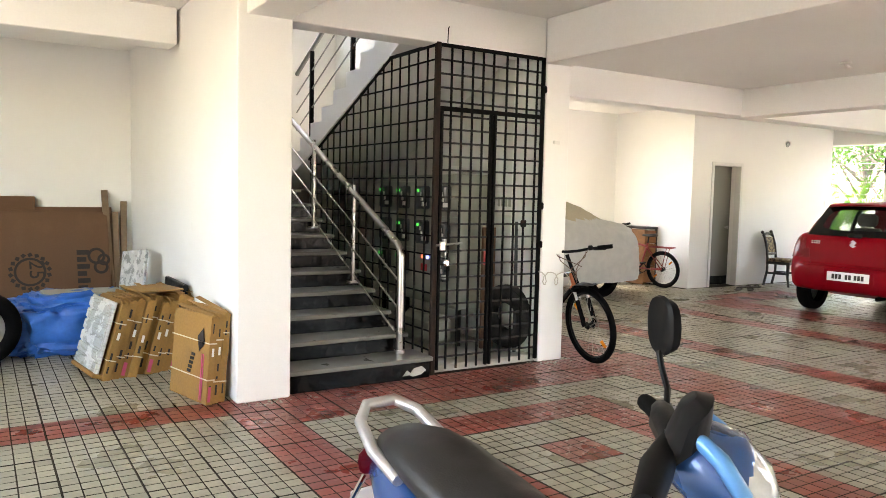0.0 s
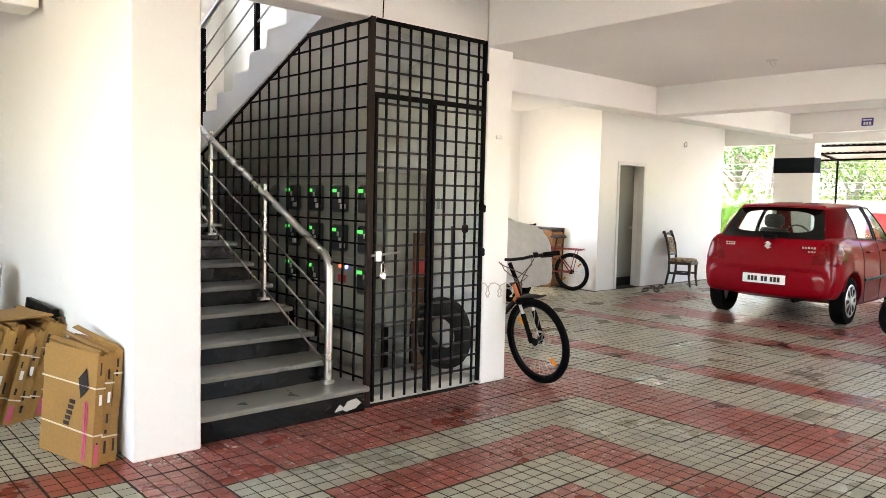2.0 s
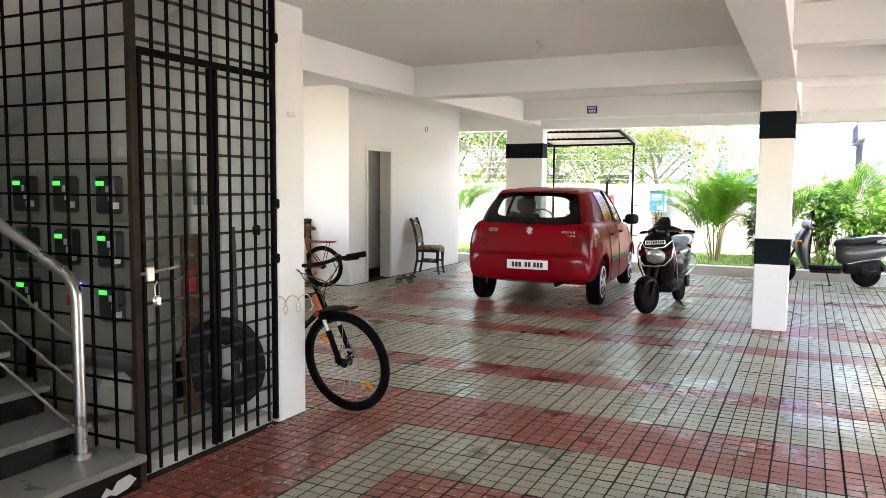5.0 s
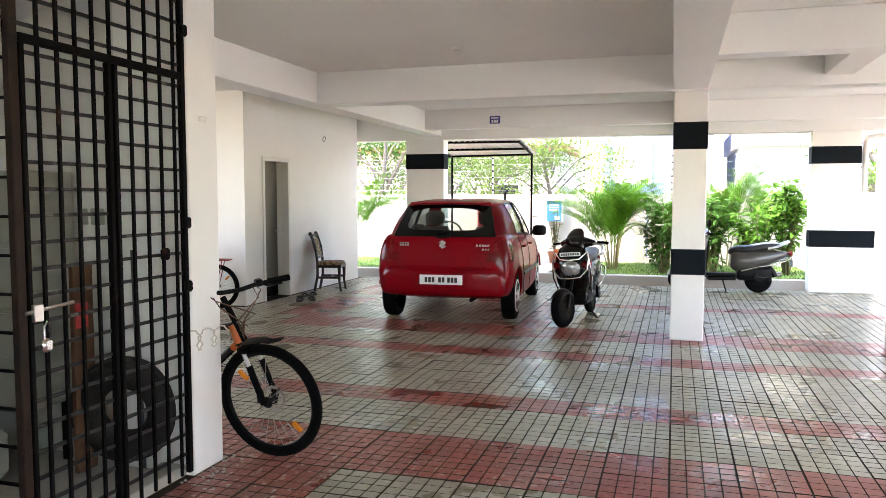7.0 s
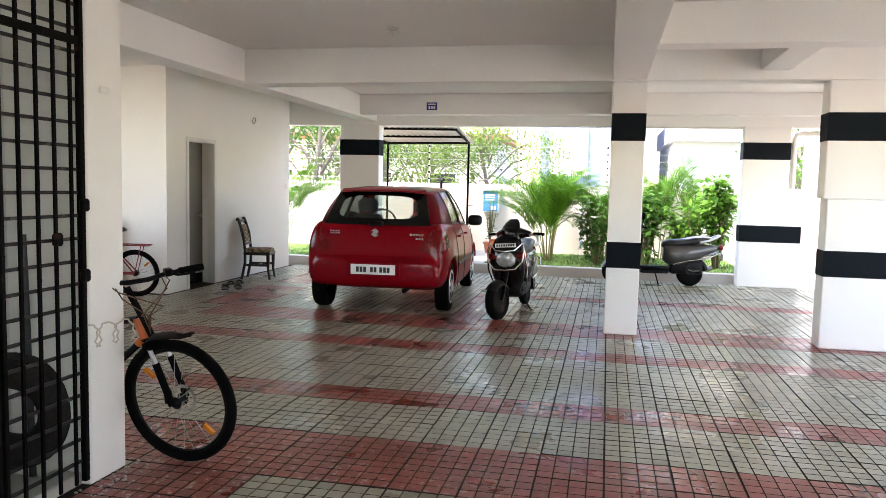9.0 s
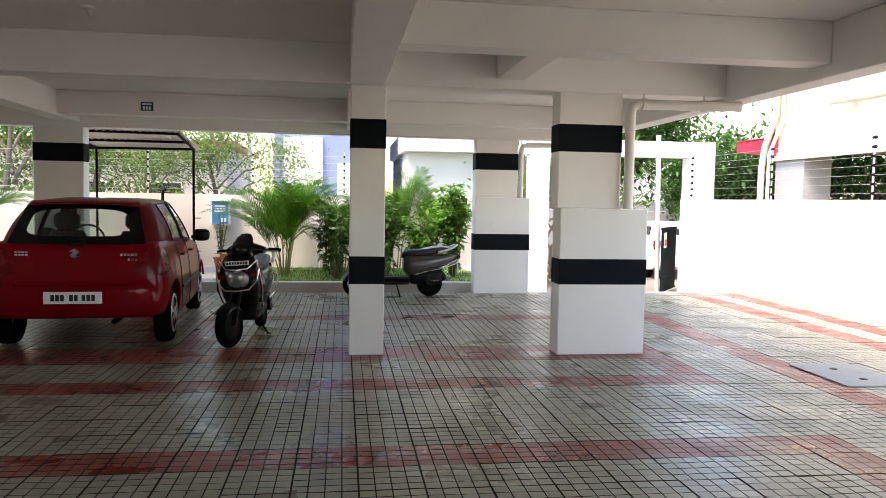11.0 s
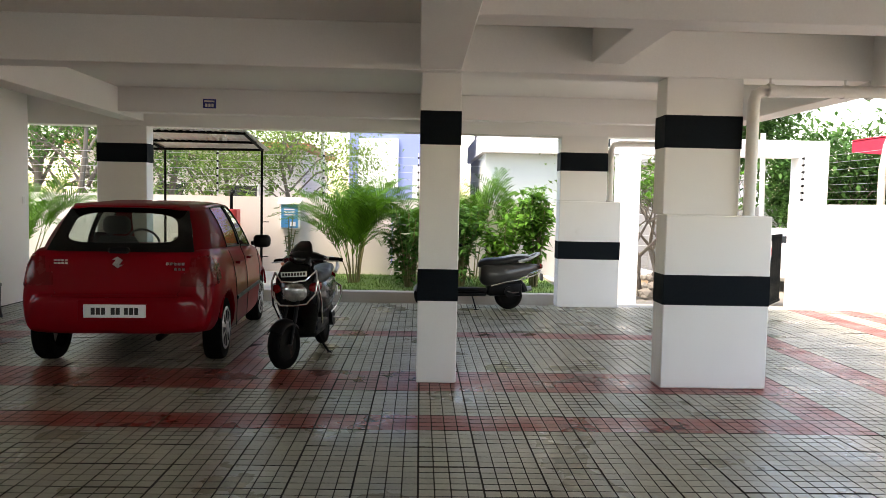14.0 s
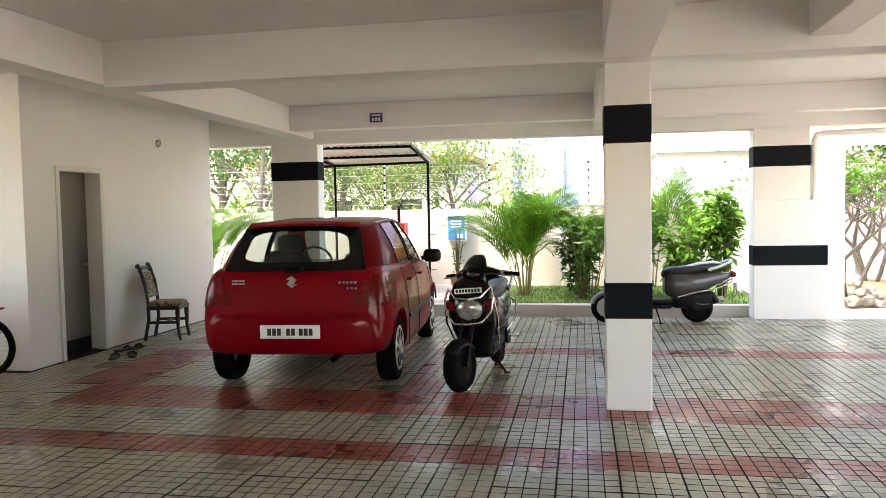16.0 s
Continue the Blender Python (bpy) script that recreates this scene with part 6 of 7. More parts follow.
for y in (0.17, -0.17):
    bm = B()
    tube(bm, [(-0.23, y, 0.0), (-0.18, y, 0.25), (-0.18, y, 0.45), (-0.21, y, 0.7), (-0.27, y, 0.88), (-0.29, y, 0.9)], 0.021, 10)
    bmesh.ops.create_uvsphere(bm, u_segments=10, v_segments=8, radius=0.03, matrix=Matrix.Translation((-0.29, y, 0.905)))
    part("back_leg", bm, M["darkwood"], ch)
    boxpart("stretcher", (-0.18, y - 0.01, 0.2), (0.17, y + 0.01, 0.235), M["darkwood"], ch)
boxpart("stretcher", (-0.01, -0.17, 0.2), (0.015, 0.17, 0.225), M["darkwood"], ch)
tilt = pose(-0.20, 0, 0.56, 0, -14, 0)
bm = B()
box(bm, (-0.02, -0.15, 0.0), (0.02, 0.15, 0.27), 0.012, 2, tilt)
part("back_cushion", bm, M["tapestry"], ch, "patterned back cushion")
bm = B()
box(bm, (-0.018, -0.16, -0.045), (0.018, 0.16, -0.005), 0.006, 1, tilt)
part("lower_rail", bm, M["darkwood"], ch, smooth=False)
bm = B()
tube(bm, [(-0.27, -0.17, 0.845), (-0.275, -0.1, 0.875), (-0.282, 0, 0.885), (-0.275, 0.1, 0.875), (-0.27, 0.17, 0.845)], 0.022, 8)
part("crest_rail", bm, M["darkwood"], ch)

for x, y, a in ((10.62, 7.55, 20), (10.75, 7.42, 35), (11.05, 7.72, -15), (11.2, 7.66, -5)):
    sp = thing("slipper", "dark leather slipper lying by the doorway", "slipper", base(x, y, 0.0, a), "slippers at the door")
    bm = B()
    loft(bm, [oval((0, 0, z), (1, 0, 0), (0, 1, 0), 0.13, 0.045, 18, 2.6) for z in (0.001, 0.018)])
    part("sole", bm, M["leather"], sp)
    bm = B()
    tube(bm, [(0.03, -0.045, 0.015), (0.05, -0.03, 0.036), (0.055, 0, 0.042), (0.05, 0.03, 0.036), (0.03, 0.045, 0.015)], 0.012, 6)
    part("strap", bm, M["leather"], sp)

# ---- fixtures of the hall ----
fr = tagged(new("door_1"), "grey flush door in a white timber frame", "door", kind="structure")
fr.location = (10.79, 8.0, 0)
bpy.context.view_layer.update()
wbox("frame_post", (10.40, 7.982, 0), (10.455, 8.1, 2.06), M["label"], fr, "white painted frame")
wbox("frame_post", (11.125, 7.982, 0), (11.18, 8.1, 2.06), M["label"], fr, "white painted frame")
wbox("frame_head", (10.455, 7.982, 2.0), (11.125, 8.1, 2.06), M["label"], fr, "white painted frame")
dl = wbox("door_leaf", (10.30, 8.212, 0.0), (11.30, 8.252, 2.1), M["doorleaf"], fr, "grey flush door leaf")
wbox("kick_plate", (10.31, 8.2025, 0.005), (11.29, 8.211, 0.15), M["blackstone"], fr, "black kick plate")
bm = B()
bmesh.ops.create_uvsphere(bm, u_segments=12, v_segments=8, radius=0.025, matrix=Matrix.Translation((11.06, 8.165, 0.98)))
cyl(bm, (11.06, 8.212, 0.98), (11.06, 8.165, 0.98), 0.01, seg=8)
wpart("door_knob", bm, M["steel"], fr)

for x, y in ((8.05, 4.47), (10.55, 3.28)):
    lm = thing("ceiling_lamp", "small white ceiling lamp holder without a bulb", "lamp", base(x, y, 2.92), "ceiling lamp holders")
    bm = B()
    lathe(bm, (0, 0, 0), (0, 0, -1), [(0.0, 0.055), (0.015, 0.055), (0.02, 0.045)], 20)
    part("base_plate", bm, M["label"], lm)
    bm = B()
    tube(bm, [(0, 0, -0.02), (0.03, 0, -0.04), (0.07, 0, -0.045)], 0.018, 10)
    part("socket", bm, M["label"], lm)

sg = thing("slot_sign", "small blue parking sign with white bars on the beam", "sign", base(12.92, 5.23, 2.66))
bpy.context.view_layer.update()
wbox("plate", (12.908, 5.145, 2.665), (12.919, 5.315, 2.785), M["signblue"], sg)
bm = B()
for q in range(3):
    box(bm, (12.9045, 5.175 + 0.04 * q, 2.68), (12.9075, 5.203 + 0.04 * q, 2.725))
box(bm, (12.9045, 5.165, 2.745), (12.9075, 5.295, 2.765))
wpart("white_bars", bm, M["label"], sg, smooth=False)

dp = thing("drain_pipe", "white plastic drain pipe bracketed below the beam", "pipe", base(8.88, -0.2, 1.5))
bpy.context.view_layer.update()
bm = B()
tube(bm, [(8.94, -0.22, 1.445), (8.94, -0.22, 2.36), (8.94, -0.235, 2.42), (8.94, -0.30, 2.45), (8.90, -1.25, 2.455), (8.88, -1.32, 2.45)], 0.048, 16)
wpart("pipe", bm, M["white_pvc"], dp)
for y in (-0.34, -0.95, -1.15):
    bm = B()
    cyl(bm, (8.92, y - 0.02, 2.452), (8.92, y + 0.02, 2.452), 0.056, seg=18)
    cyl(bm, (8.92, y, 2.5), (8.92, y, 2.55), 0.01, seg=6)
    wpart("bracket", bm, M["white_pvc"], dp)
dp2 = thing("drain_pipe", "white plastic drain pipe on the garden column", "pipe", base(13.9, -0.35, 1.56))
bpy.context.view_layer.update()
bm = B()
tube(bm, [(13.9, -0.33, 1.565), (13.9, -0.33, 2.33), (13.9, -0.36, 2.39), (13.9, -0.45, 2.41), (13.9, -1.2, 2.42)], 0.042, 14)
wpart("pipe", bm, M["white_pvc"], dp2)
cd = thing("conduit", "thin white conduit running below the beam", "conduit", base(13.8, 1.0, 2.45))
bpy.context.view_layer.update()
bm = B()
tube(bm, [(13.80, 2.7, 2.49), (13.80, 2.2, 2.485), (13.8, 0.44, 2.475)], 0.014, 8)
wpart("tube", bm, M["white_pvc"], cd)

hr = thing("wall_ring", "small grey metal ring on the white wall", "ring", base(12.36, 7.99, 2.44))
bpy.context.view_layer.update()
bm = B()
ring(bm, (12.36, 7.985, 2.44), (0, 1, 0.2), 0.045, 0.006, 20, 6)
wpart("ring", bm, M["darksteel"], hr)
for x, z in ((13.6, 1.41), (4.45, 1.93)):
    y = 8.0 if x > 10 else 4.85
    swi = thing("switch_plate", "small white switch plate on the wall", "switch", base(x, y, z))
    boxpart("plate", (-0.035, -0.012, -0.05), (0.035, 0.0, 0.05) if x > 10 else (0.035, 0.0, -0.02), M["label"], swi)
# rubble and plaster crumbs at the foot of the columns
rr = random.Random(8)
bm = B()
for k in range(70):
    x, y = (rr.uniform(1.66, 2.2), rr.uniform(4.62, 4.74)) if k < 35 else (rr.uniform(4.2, 4.7), rr.uniform(4.72, 4.86))
    s = rr.uniform(0.002, 0.007)
    box(bm, (x - s, y - s, 0), (x + s, y + s, s * 1.2), 0, 1, None)
tagged(part("plaster_crumbs", bm, M["concrete"], None, smooth=False), "plaster crumbs at the foot of the columns", "debris", kind="stuff")
mh = thing("manhole_cover", "grey concrete inspection cover in the driveway", "manhole", base(8.0, -1.95, 0))
boxpart("cover", (-0.42, -0.3, 0.0), (0.42, 0.3, 0.012), M["concrete"], mh)
for x in (-0.2, 0.2):
    bm = B()
    cyl(bm, (x, 0, 0.0121), (x, 0, 0.016), 0.035, seg=14)
    part("lifting_hole", bm, M["black_plastic"], mh, "dark lifting hole")

# ---- garden, street and neighbours ----
def frond(bm, p, yaw, up, length, droop, width, n=26):
    """An arching feather frond: a thin rib with many paired, narrow, pointed leaflets."""
    d = Vector((math.cos(yaw), math.sin(yaw), 0))
    pts = [Vector(p)]
    for k in range(n):
        a = radians(up) - droop * ((k + 1) / n) ** 1.6
        pts.append(pts[-1] + (d * math.cos(a) + Vector((0, 0, math.sin(a)))) * (length / n))
    side = Vector((-d.y, d.x, 0))
    for r, (a, b) in enumerate(zip(pts, pts[1:])):
        w = 0.005 * (1 - r / n) + 0.0015
        bm.faces.new([bm.verts.new(a - side * w), bm.verts.new(a + side * w), bm.verts.new(b + side * w * 0.9), bm.verts.new(b - side * w * 0.9)])
    for k in range(5, n + 1):
        t = k / n
        L = width * (math.sin(math.pi * min(1.0, 0.12 + 0.82 * t)) ** 0.6) * (1.0 + 0.12 * math.sin(k * 2.3))
        fw = (pts[k] - pts[k - 1]).normalized()
        nrm = side.cross(fw)
        if nrm.z < 0:
            nrm = -nrm
        for s in (1, -1):
            out = (side * s * 0.62 + fw * 0.78 + nrm * 0.3).normalized()
            mid = pts[k] + out * L * 0.5
            tip = pts[k] + out * L * 0.95 - Vector((0, 0, L * 0.2))
            hw = fw * 0.0135
            a, b = bm.verts.new(pts[k] - hw * 0.5), bm.verts.new(pts[k] + hw * 0.5)
            c, e, f = bm.verts.new(mid + hw), bm.verts.new(mid - hw), bm.verts.new(tip)
            bm.faces.new((a, b, c, e))
            bm.faces.new((e, c, f))


def palm(x, y, z, h, spread, n, seed, label, fans=4, upright=0.0, reach=0.3):
    """A clump of thin canes, each with a few arching fronds."""
    r = random.Random(seed)
    pm = thing("palm", label, "palm", base(x, y, z), "garden palms")
    leaves = B()
    for k in range(n):
        a = k * 2.4 + r.uniform(-0.5, 0.5)
        f = r.random() ** 0.5
        bx, by = 0.13 * math.cos(a) * f, 0.13 * math.sin(a) * f
        hh = h * r.uniform(0.2, 0.4)
        top = Vector((bx + reach * 0.55 * spread * math.cos(a) * f, by + reach * 0.55 * spread * math.sin(a) * f, hh))
        stems = B()
        tube(stems, [(bx, by, 0), (bx * 0.6 + top.x * 0.4, by * 0.6 + top.y * 0.4, hh * 0.55), top], 0.013, 6, taper=[1.2, 0.9, 0.6])
        part("stem", stems, M["stem"], pm)
        for q in range(fans):
            frond(leaves, top, a + r.uniform(-1.1, 1.1), min(88, r.uniform(56, 87) + upright), h * r.uniform(0.5, 0.8), r.uniform(0.5, 1.6) * (1 - upright / 40), 0.37 * spread, 26)
    part("fronds", leaves, M["palm"], pm, "arching green fronds", smooth=False)
    return pm


palm(15.76, 3.56, 0.10, 1.9, 1.05, 14, 1, "clump of green areca palms in the garden bed", 5)
palm(15.94, 2.52, 0.10, 1.7, 0.95, 9, 2, "clump of green areca palms in the garden bed", 4)
palm(16.85, 1.45, 0.10, 1.85, 1.15, 4, 3, "tall palm fronds behind the leafy shrub", 4, 14)
palm(16.9, 0.75, 0.10, 1.85, 1.15, 3, 4, "tall palm fronds behind the leafy shrub", 4, 15)
palm(15.3, 8.9, 0.10, 1.8, 1.1, 7, 5, "young palm by the far garden wall")


def leaf(bm, p, d, up, L, W):
    """One pointed leaf, folded a little along its middle."""
    d = d.normalized()
    s = d.cross(up).normalized()
    n = s.cross(d).normalized()
    a = bm.verts.new(p)
    m1, m2 = bm.verts.new(p + d * L * 0.45 + s * W + n * W * 0.3), bm.verts.new(p + d * L * 0.45 - s * W + n * W * 0.3)
    t = bm.verts.new(p + d * L - n * L * 0.12)
    c = bm.verts.new(p + d * L * 0.5)
    bm.faces.new((a, m1, c))
    bm.faces.new((m1, t, c))
    bm.faces.new((a, c, m2))
    bm.faces.new((c, t, m2))


def shrub(x, y, z, h, w, n, seed, label, L=0.16, flowers=0, mt="leaf", W=0.2):
    r = random.Random(seed)
    sh = thing("shrub", label, "shrub", base(x, y, z))
    lv, fl = B(), B()
    for k in range(n):
        a = r.uniform(0, math.tau)
        top = Vector((w * math.cos(a) * r.random() ** 0.6, w * math.sin(a) * r.random() ** 0.6, h * r.uniform(0.45, 1.0)))
        st = B()
        tube(st, [(0.05 * math.cos(a), 0.05 * math.sin(a), 0), top * 0.5 + Vector((0.03, 0, 0.05)), top], 0.012, 5, taper=[1.2, 0.8, 0.4])
        part("branch", st, M["stem"], sh)
        for q in range(30):
            b = r.uniform(0, math.tau)
            d = Vector((math.cos(b), math.sin(b), r.uniform(-0.9, 0.55)))
            p = top - Vector((top.x * 0.5, top.y * 0.5, h * 0.42)) * r.random() ** 1.5 + Vector((r.uniform(-0.05, 0.05), r.uniform(-0.05, 0.05), 0))
            leaf(lv, p, d, Vector((r.uniform(-0.7, 0.7), r.uniform(-0.7, 0.7), 1)), L * r.uniform(0.6, 1.25), L * W * r.uniform(0.8, 1.2))
        if k < flowers:
            fl = B()
            for q in range(7):
                b = q * math.tau / 7
                leaf(fl, top + Vector((-0.09, 0, 0.09)), Vector((math.cos(b), math.sin(b), 0.5)), Vector((0, 0, 1)), 0.095, 0.04)
            part("flower", fl, M["petal"], sh, "white flower head", smooth=False)
    part("leaves", lv, M[mt], sh, smooth=False)
    return sh


shrub(15.25, 2.62, 0.10, 1.42, 0.36, 24, 21, "flowering shrub with white blossoms", 0.15, 7, W=0.18)
shrub(15.5, 1.75, 0.10, 1.35, 0.40, 20, 22, "dense broad-leaved green shrub", 0.18, W=0.18)
shrub(15.4, 1.05, 0.10, 1.42, 0.45, 24, 23, "dense broad-leaved green shrub", 0.17, mt="leaf_bright", W=0.2)
shrub(15.6, 0.50, 0.10, 1.68, 0.32, 20, 24, "tall bright green plant beside the column", 0.2, mt="leaf_bright", W=0.2)
bmg = B()
rg = random.Random(31)
for k in range(9000):
    if k < 6500:
        x, y = rg.uniform(14.32, 17.2), rg.uniform(0.15, 4.58)
    else:
        x, y = rg.uniform(14.32, 17.2), rg.uniform(7.25, 10.4)
    a = rg.uniform(0, math.tau)
    h = rg.uniform(0.02, 0.055)
    d = Vector((math.cos(a), math.sin(a), 0))
    p = Vector((x, y, 0.10))
    bmg.faces.new([bmg.verts.new(p - d * 0.006), bmg.verts.new(p + d * 0.006), bmg.verts.new(p + Vector((d.y * 0.02, -d.x * 0.02, h)))])
tagged(part("grass_blades", bmg, M["grass"], None, smooth=False), "short green lawn grass in the garden bed", "grass", kind="stuff")

# potted plant on the platform
pot = thing("potted_plant", "leafy plant in a terracotta pot on the platform", "plant", base(16.4, 4.78, 0.135))
bm = B()
lathe(bm, (0, 0, 0), (0, 0, 1), [(0, 0.09), (0.2, 0.13), (0.2, 0.145), (0.23, 0.145), (0.23, 0.12), (0.19, 0.11)], 20)
part("pot", bm, M["terracotta"], pot)
st, lv = B(), B()
rp = random.Random(4)
for k in range(6):
    top = Vector((rp.uniform(-0.15, 0.15), rp.uniform(-0.15, 0.15), rp.uniform(0.6, 1.15)))
    tube(st, [(0, 0, 0.2), top * 0.5 + Vector((0, 0, 0.1)), top], 0.009, 5)
    for q in range(14):
        b = rp.uniform(0, math.tau)
        leaf(lv, top * (0.4 + 0.6 * q / 14), Vector((math.cos(b), math.sin(b), 0.2)), Vector((0, 0, 1)), 0.1, 0.03)
part("stalk", st, M["stem"], pot)
part("leaves", lv, M["leaf"], pot, smooth=False)
bk = thing("bucket", "small orange plastic tub on the platform", "tub", base(16.2, 4.62, 0.135))
bm = B()
lathe(bm, (0, 0, 0), (0, 0, 1), [(0, 0.1), (0.3, 0.14), (0.3, 0.13), (0.02, 0.09)], 18)
part("tub", bm, M["orange"], bk)

# blue box on the garden wall, red hydrant cabinet, canopy
bx = thing("wall_box", "blue notice box with a white cap on the garden wall", "box", base(17.15, 4.89, 0.95))
bpy.context.view_layer.update()
wbox("casing", (17.08, 4.72, 0.95), (17.25, 5.07, 1.42), M["label"], bx)
wbox("front_panel", (17.07, 4.74, 0.97), (17.081, 5.05, 1.40), M["blueboard"], bx, "blue printed panel")
bm = B()
for q in range(3):
    box(bm, (17.066, 4.80, 1.30 - 0.05 * q), (17.0695, 5.0, 1.325 - 0.05 * q))
box(bm, (17.066, 4.78, 1.0), (17.0695, 4.88, 1.08))
wpart("printed_bars", bm, M["label"], bx, smooth=False)
bm = B()
prism(bm, [(17.03, 1.42), (17.25, 1.42), (17.25, 1.50), (17.14, 1.50)], 4.69, 5.10)
wpart("cap", bm, M["label"], bx, "white sloping cap", smooth=False)
rdb = thing("hydrant_cabinet", "red fire hydrant cabinet with a black pipe on top", "cabinet", base(16.9, 5.98, 0.135))
bpy.context.view_layer.update()
wbox("cabinet", (16.75, 5.8, 0.135), (17.05, 6.5, 1.30), M["signred"], rdb, bevel=0.01)
wbox("door", (16.74, 5.83, 0.3), (16.751, 6.2, 1.25), M["signred"], rdb)
bm = B()
tube(bm, [(16.85, 5.92, 1.3), (16.85, 5.92, 1.55), (16.84, 5.9, 1.6), (16.8, 5.86, 1.61)], 0.03, 10)
wpart("pipe", bm, M["black_plastic"], rdb)
cp = thing("canopy", "corrugated tin canopy on thin black steel posts", "canopy", base(15.5, 6.5, 0.135))
bpy.context.view_layer.update()
for x, y, z in ((16.05, 5.2, 2.34), (16.4, 6.97, 2.34), (14.72, 7.2, 2.52)):
    bm = B()
    cyl(bm, (x, y, 0.12), (x, y, z), 0.022, seg=10)
    wpart("post", bm, M["bars"], cp)
for a, b in (((16.05, 5.18, 2.34), (16.4, 7.3, 2.34)), ((14.72, 5.18, 2.50), (14.72, 7.3, 2.52)), ((15.5, 5.18, 2.42), (15.6, 7.3, 2.43)), ((14.72, 5.2, 2.5), (16.05, 5.2, 2.34)), ((14.72, 7.0, 2.52), (16.4, 6.97, 2.33))):
    bm = B()
    tube(bm, [a, b], 0.022, 8)
    wpart("rafter", bm, M["bars"], cp)
bm = B()
rows = []
for k in range(90):
    y = 5.14 + 2.25 * k / 89
    dz = 0.014 * math.sin(k * math.pi / 2.2)
    rows.append([Vector((14.6, y, 2.545 + dz)), Vector((16.5, y, 2.36 + dz)), Vector((16.5, y, 2.354 + dz)), Vector((14.6, y, 2.539 + dz))])
loft(bm, rows)
wpart("roof_sheet", bm, M["tinsheet"], cp, "dull corrugated tin sheet")
for x, y in ((16.05, 5.2),):
    bm = B()
    for z in (0.5, 1.1):
        cyl(bm, (x, y, z), (x, y - 0.12, z), 0.008, seg=6)
    wpart("peg", bm, M["bars"], cp)


def fence(name, label, posts, wires, z0, dz):
    f = thing(name, label, "fence", base(posts[0][0], posts[0][1], z0))
    bpy.context.view_layer.update()
    for x, y in posts:
        wbox("post", (x - 0.012, y - 0.012, z0), (x + 0.012, y + 0.012, z0 + dz * wires + 0.05), M["silver"], f)
        for k in range(wires):
            bm = B()
            cyl(bm, (x - 0.03, y, z0 + dz * (k + 0.7)), (x + 0.03, y, z0 + dz * (k + 0.7)), 0.022, seg=8)
            wpart("insulator", bm, M["black_plastic"], f)
    for k in range(wires):
        bm = B()
        z = z0 + dz * (k + 0.7)
        pts = [Vector((x, y, z)) for x, y in posts]
        tube(bm, pts, 0.0035, 4)
        wpart("wire", bm, M["silver"], f)


fence("wire_fence", "electric wire fence on the driveway wall", [(9.0, -4.52), (11.2, -4.52), (13.62, -4.52), (16.5, -4.52)], 7, 1.6, 0.125)
fence("wire_fence", "electric wire fence on the garden wall", [(17.33, 10.2), (17.33, 6.3), (17.33, 4.3), (17.33, 2.5), (17.33, -1.0)], 6, 1.54, 0.14)

# white gateway, gate leaf, pole
gw = tagged(new("gateway"), "white rendered gateway frame at the street", "gateway", kind="structure")
bm = B()
box(bm, (16.72, -5.12, 2.46), (17.06, -1.1, 2.78), 0.01)
box(bm, (16.72, -5.12, 1.55), (17.06, -4.56, 2.46), 0.01)
box(bm, (16.85, -4.98, -0.42), (17.06, -4.56, 1.55), 0.01)
box(bm, (16.72, -1.6, -0.42), (17.06, -1.2, 2.46), 0.01)
part("frame", bm, M["whitewall"], gw, smooth=False)
gt = thing("gate", "dark ribbed metal gate leaf standing open", "gate", base(16.9, -4.1, -0.4))
ga = math.degrees(math.atan2(-0.75, 1.0))
gt.matrix_world = base(16.9, -4.1, -0.40, ga)
for k in range(14):
    boxpart("slat", (0.02 + 0.09 * k, -0.02, 0.08), (0.09 + 0.09 * k, 0.02, 1.38), M["band"], gt)
for z in (0.05, 0.35, 1.36):
    boxpart("rail", (0.0, -0.03, z), (1.28, 0.03, z + 0.05), M["band"], gt)
boxpart("poster", (0.05, -0.035, 0.98), (0.28, -0.031, 1.3), M["label"], gt, "white notice with a red block", 0.001)
boxpart("notice_block", (0.08, -0.038, 1.02), (0.25, -0.0355, 1.16), M["signred"], gt, "", 0.0005)
sp = thing("bamboo_pole", "pale slanting pole by the gate", "pole", base(17.6, -4.33, -0.42))
bm = B()
cyl(bm, (0, 0, 0), (-0.1, 0.12, 3.4), 0.05, seg=10)
part("pole", bm, M["white_pvc"], sp)
lp = thing("street_lamp", "grey street lamp post with a flat lamp head", "street lamp", base(21.8, 4.9, -0.42))
bm = B()
cyl(bm, (0, 0, 0), (0, 0, 4.2), 0.06, 0.04, seg=12)
part("post", bm, M["silver"], lp)
boxpart("lamp_head", (-0.25, -0.45, 4.1), (0.1, 0.45, 4.28), M["silver"], lp)

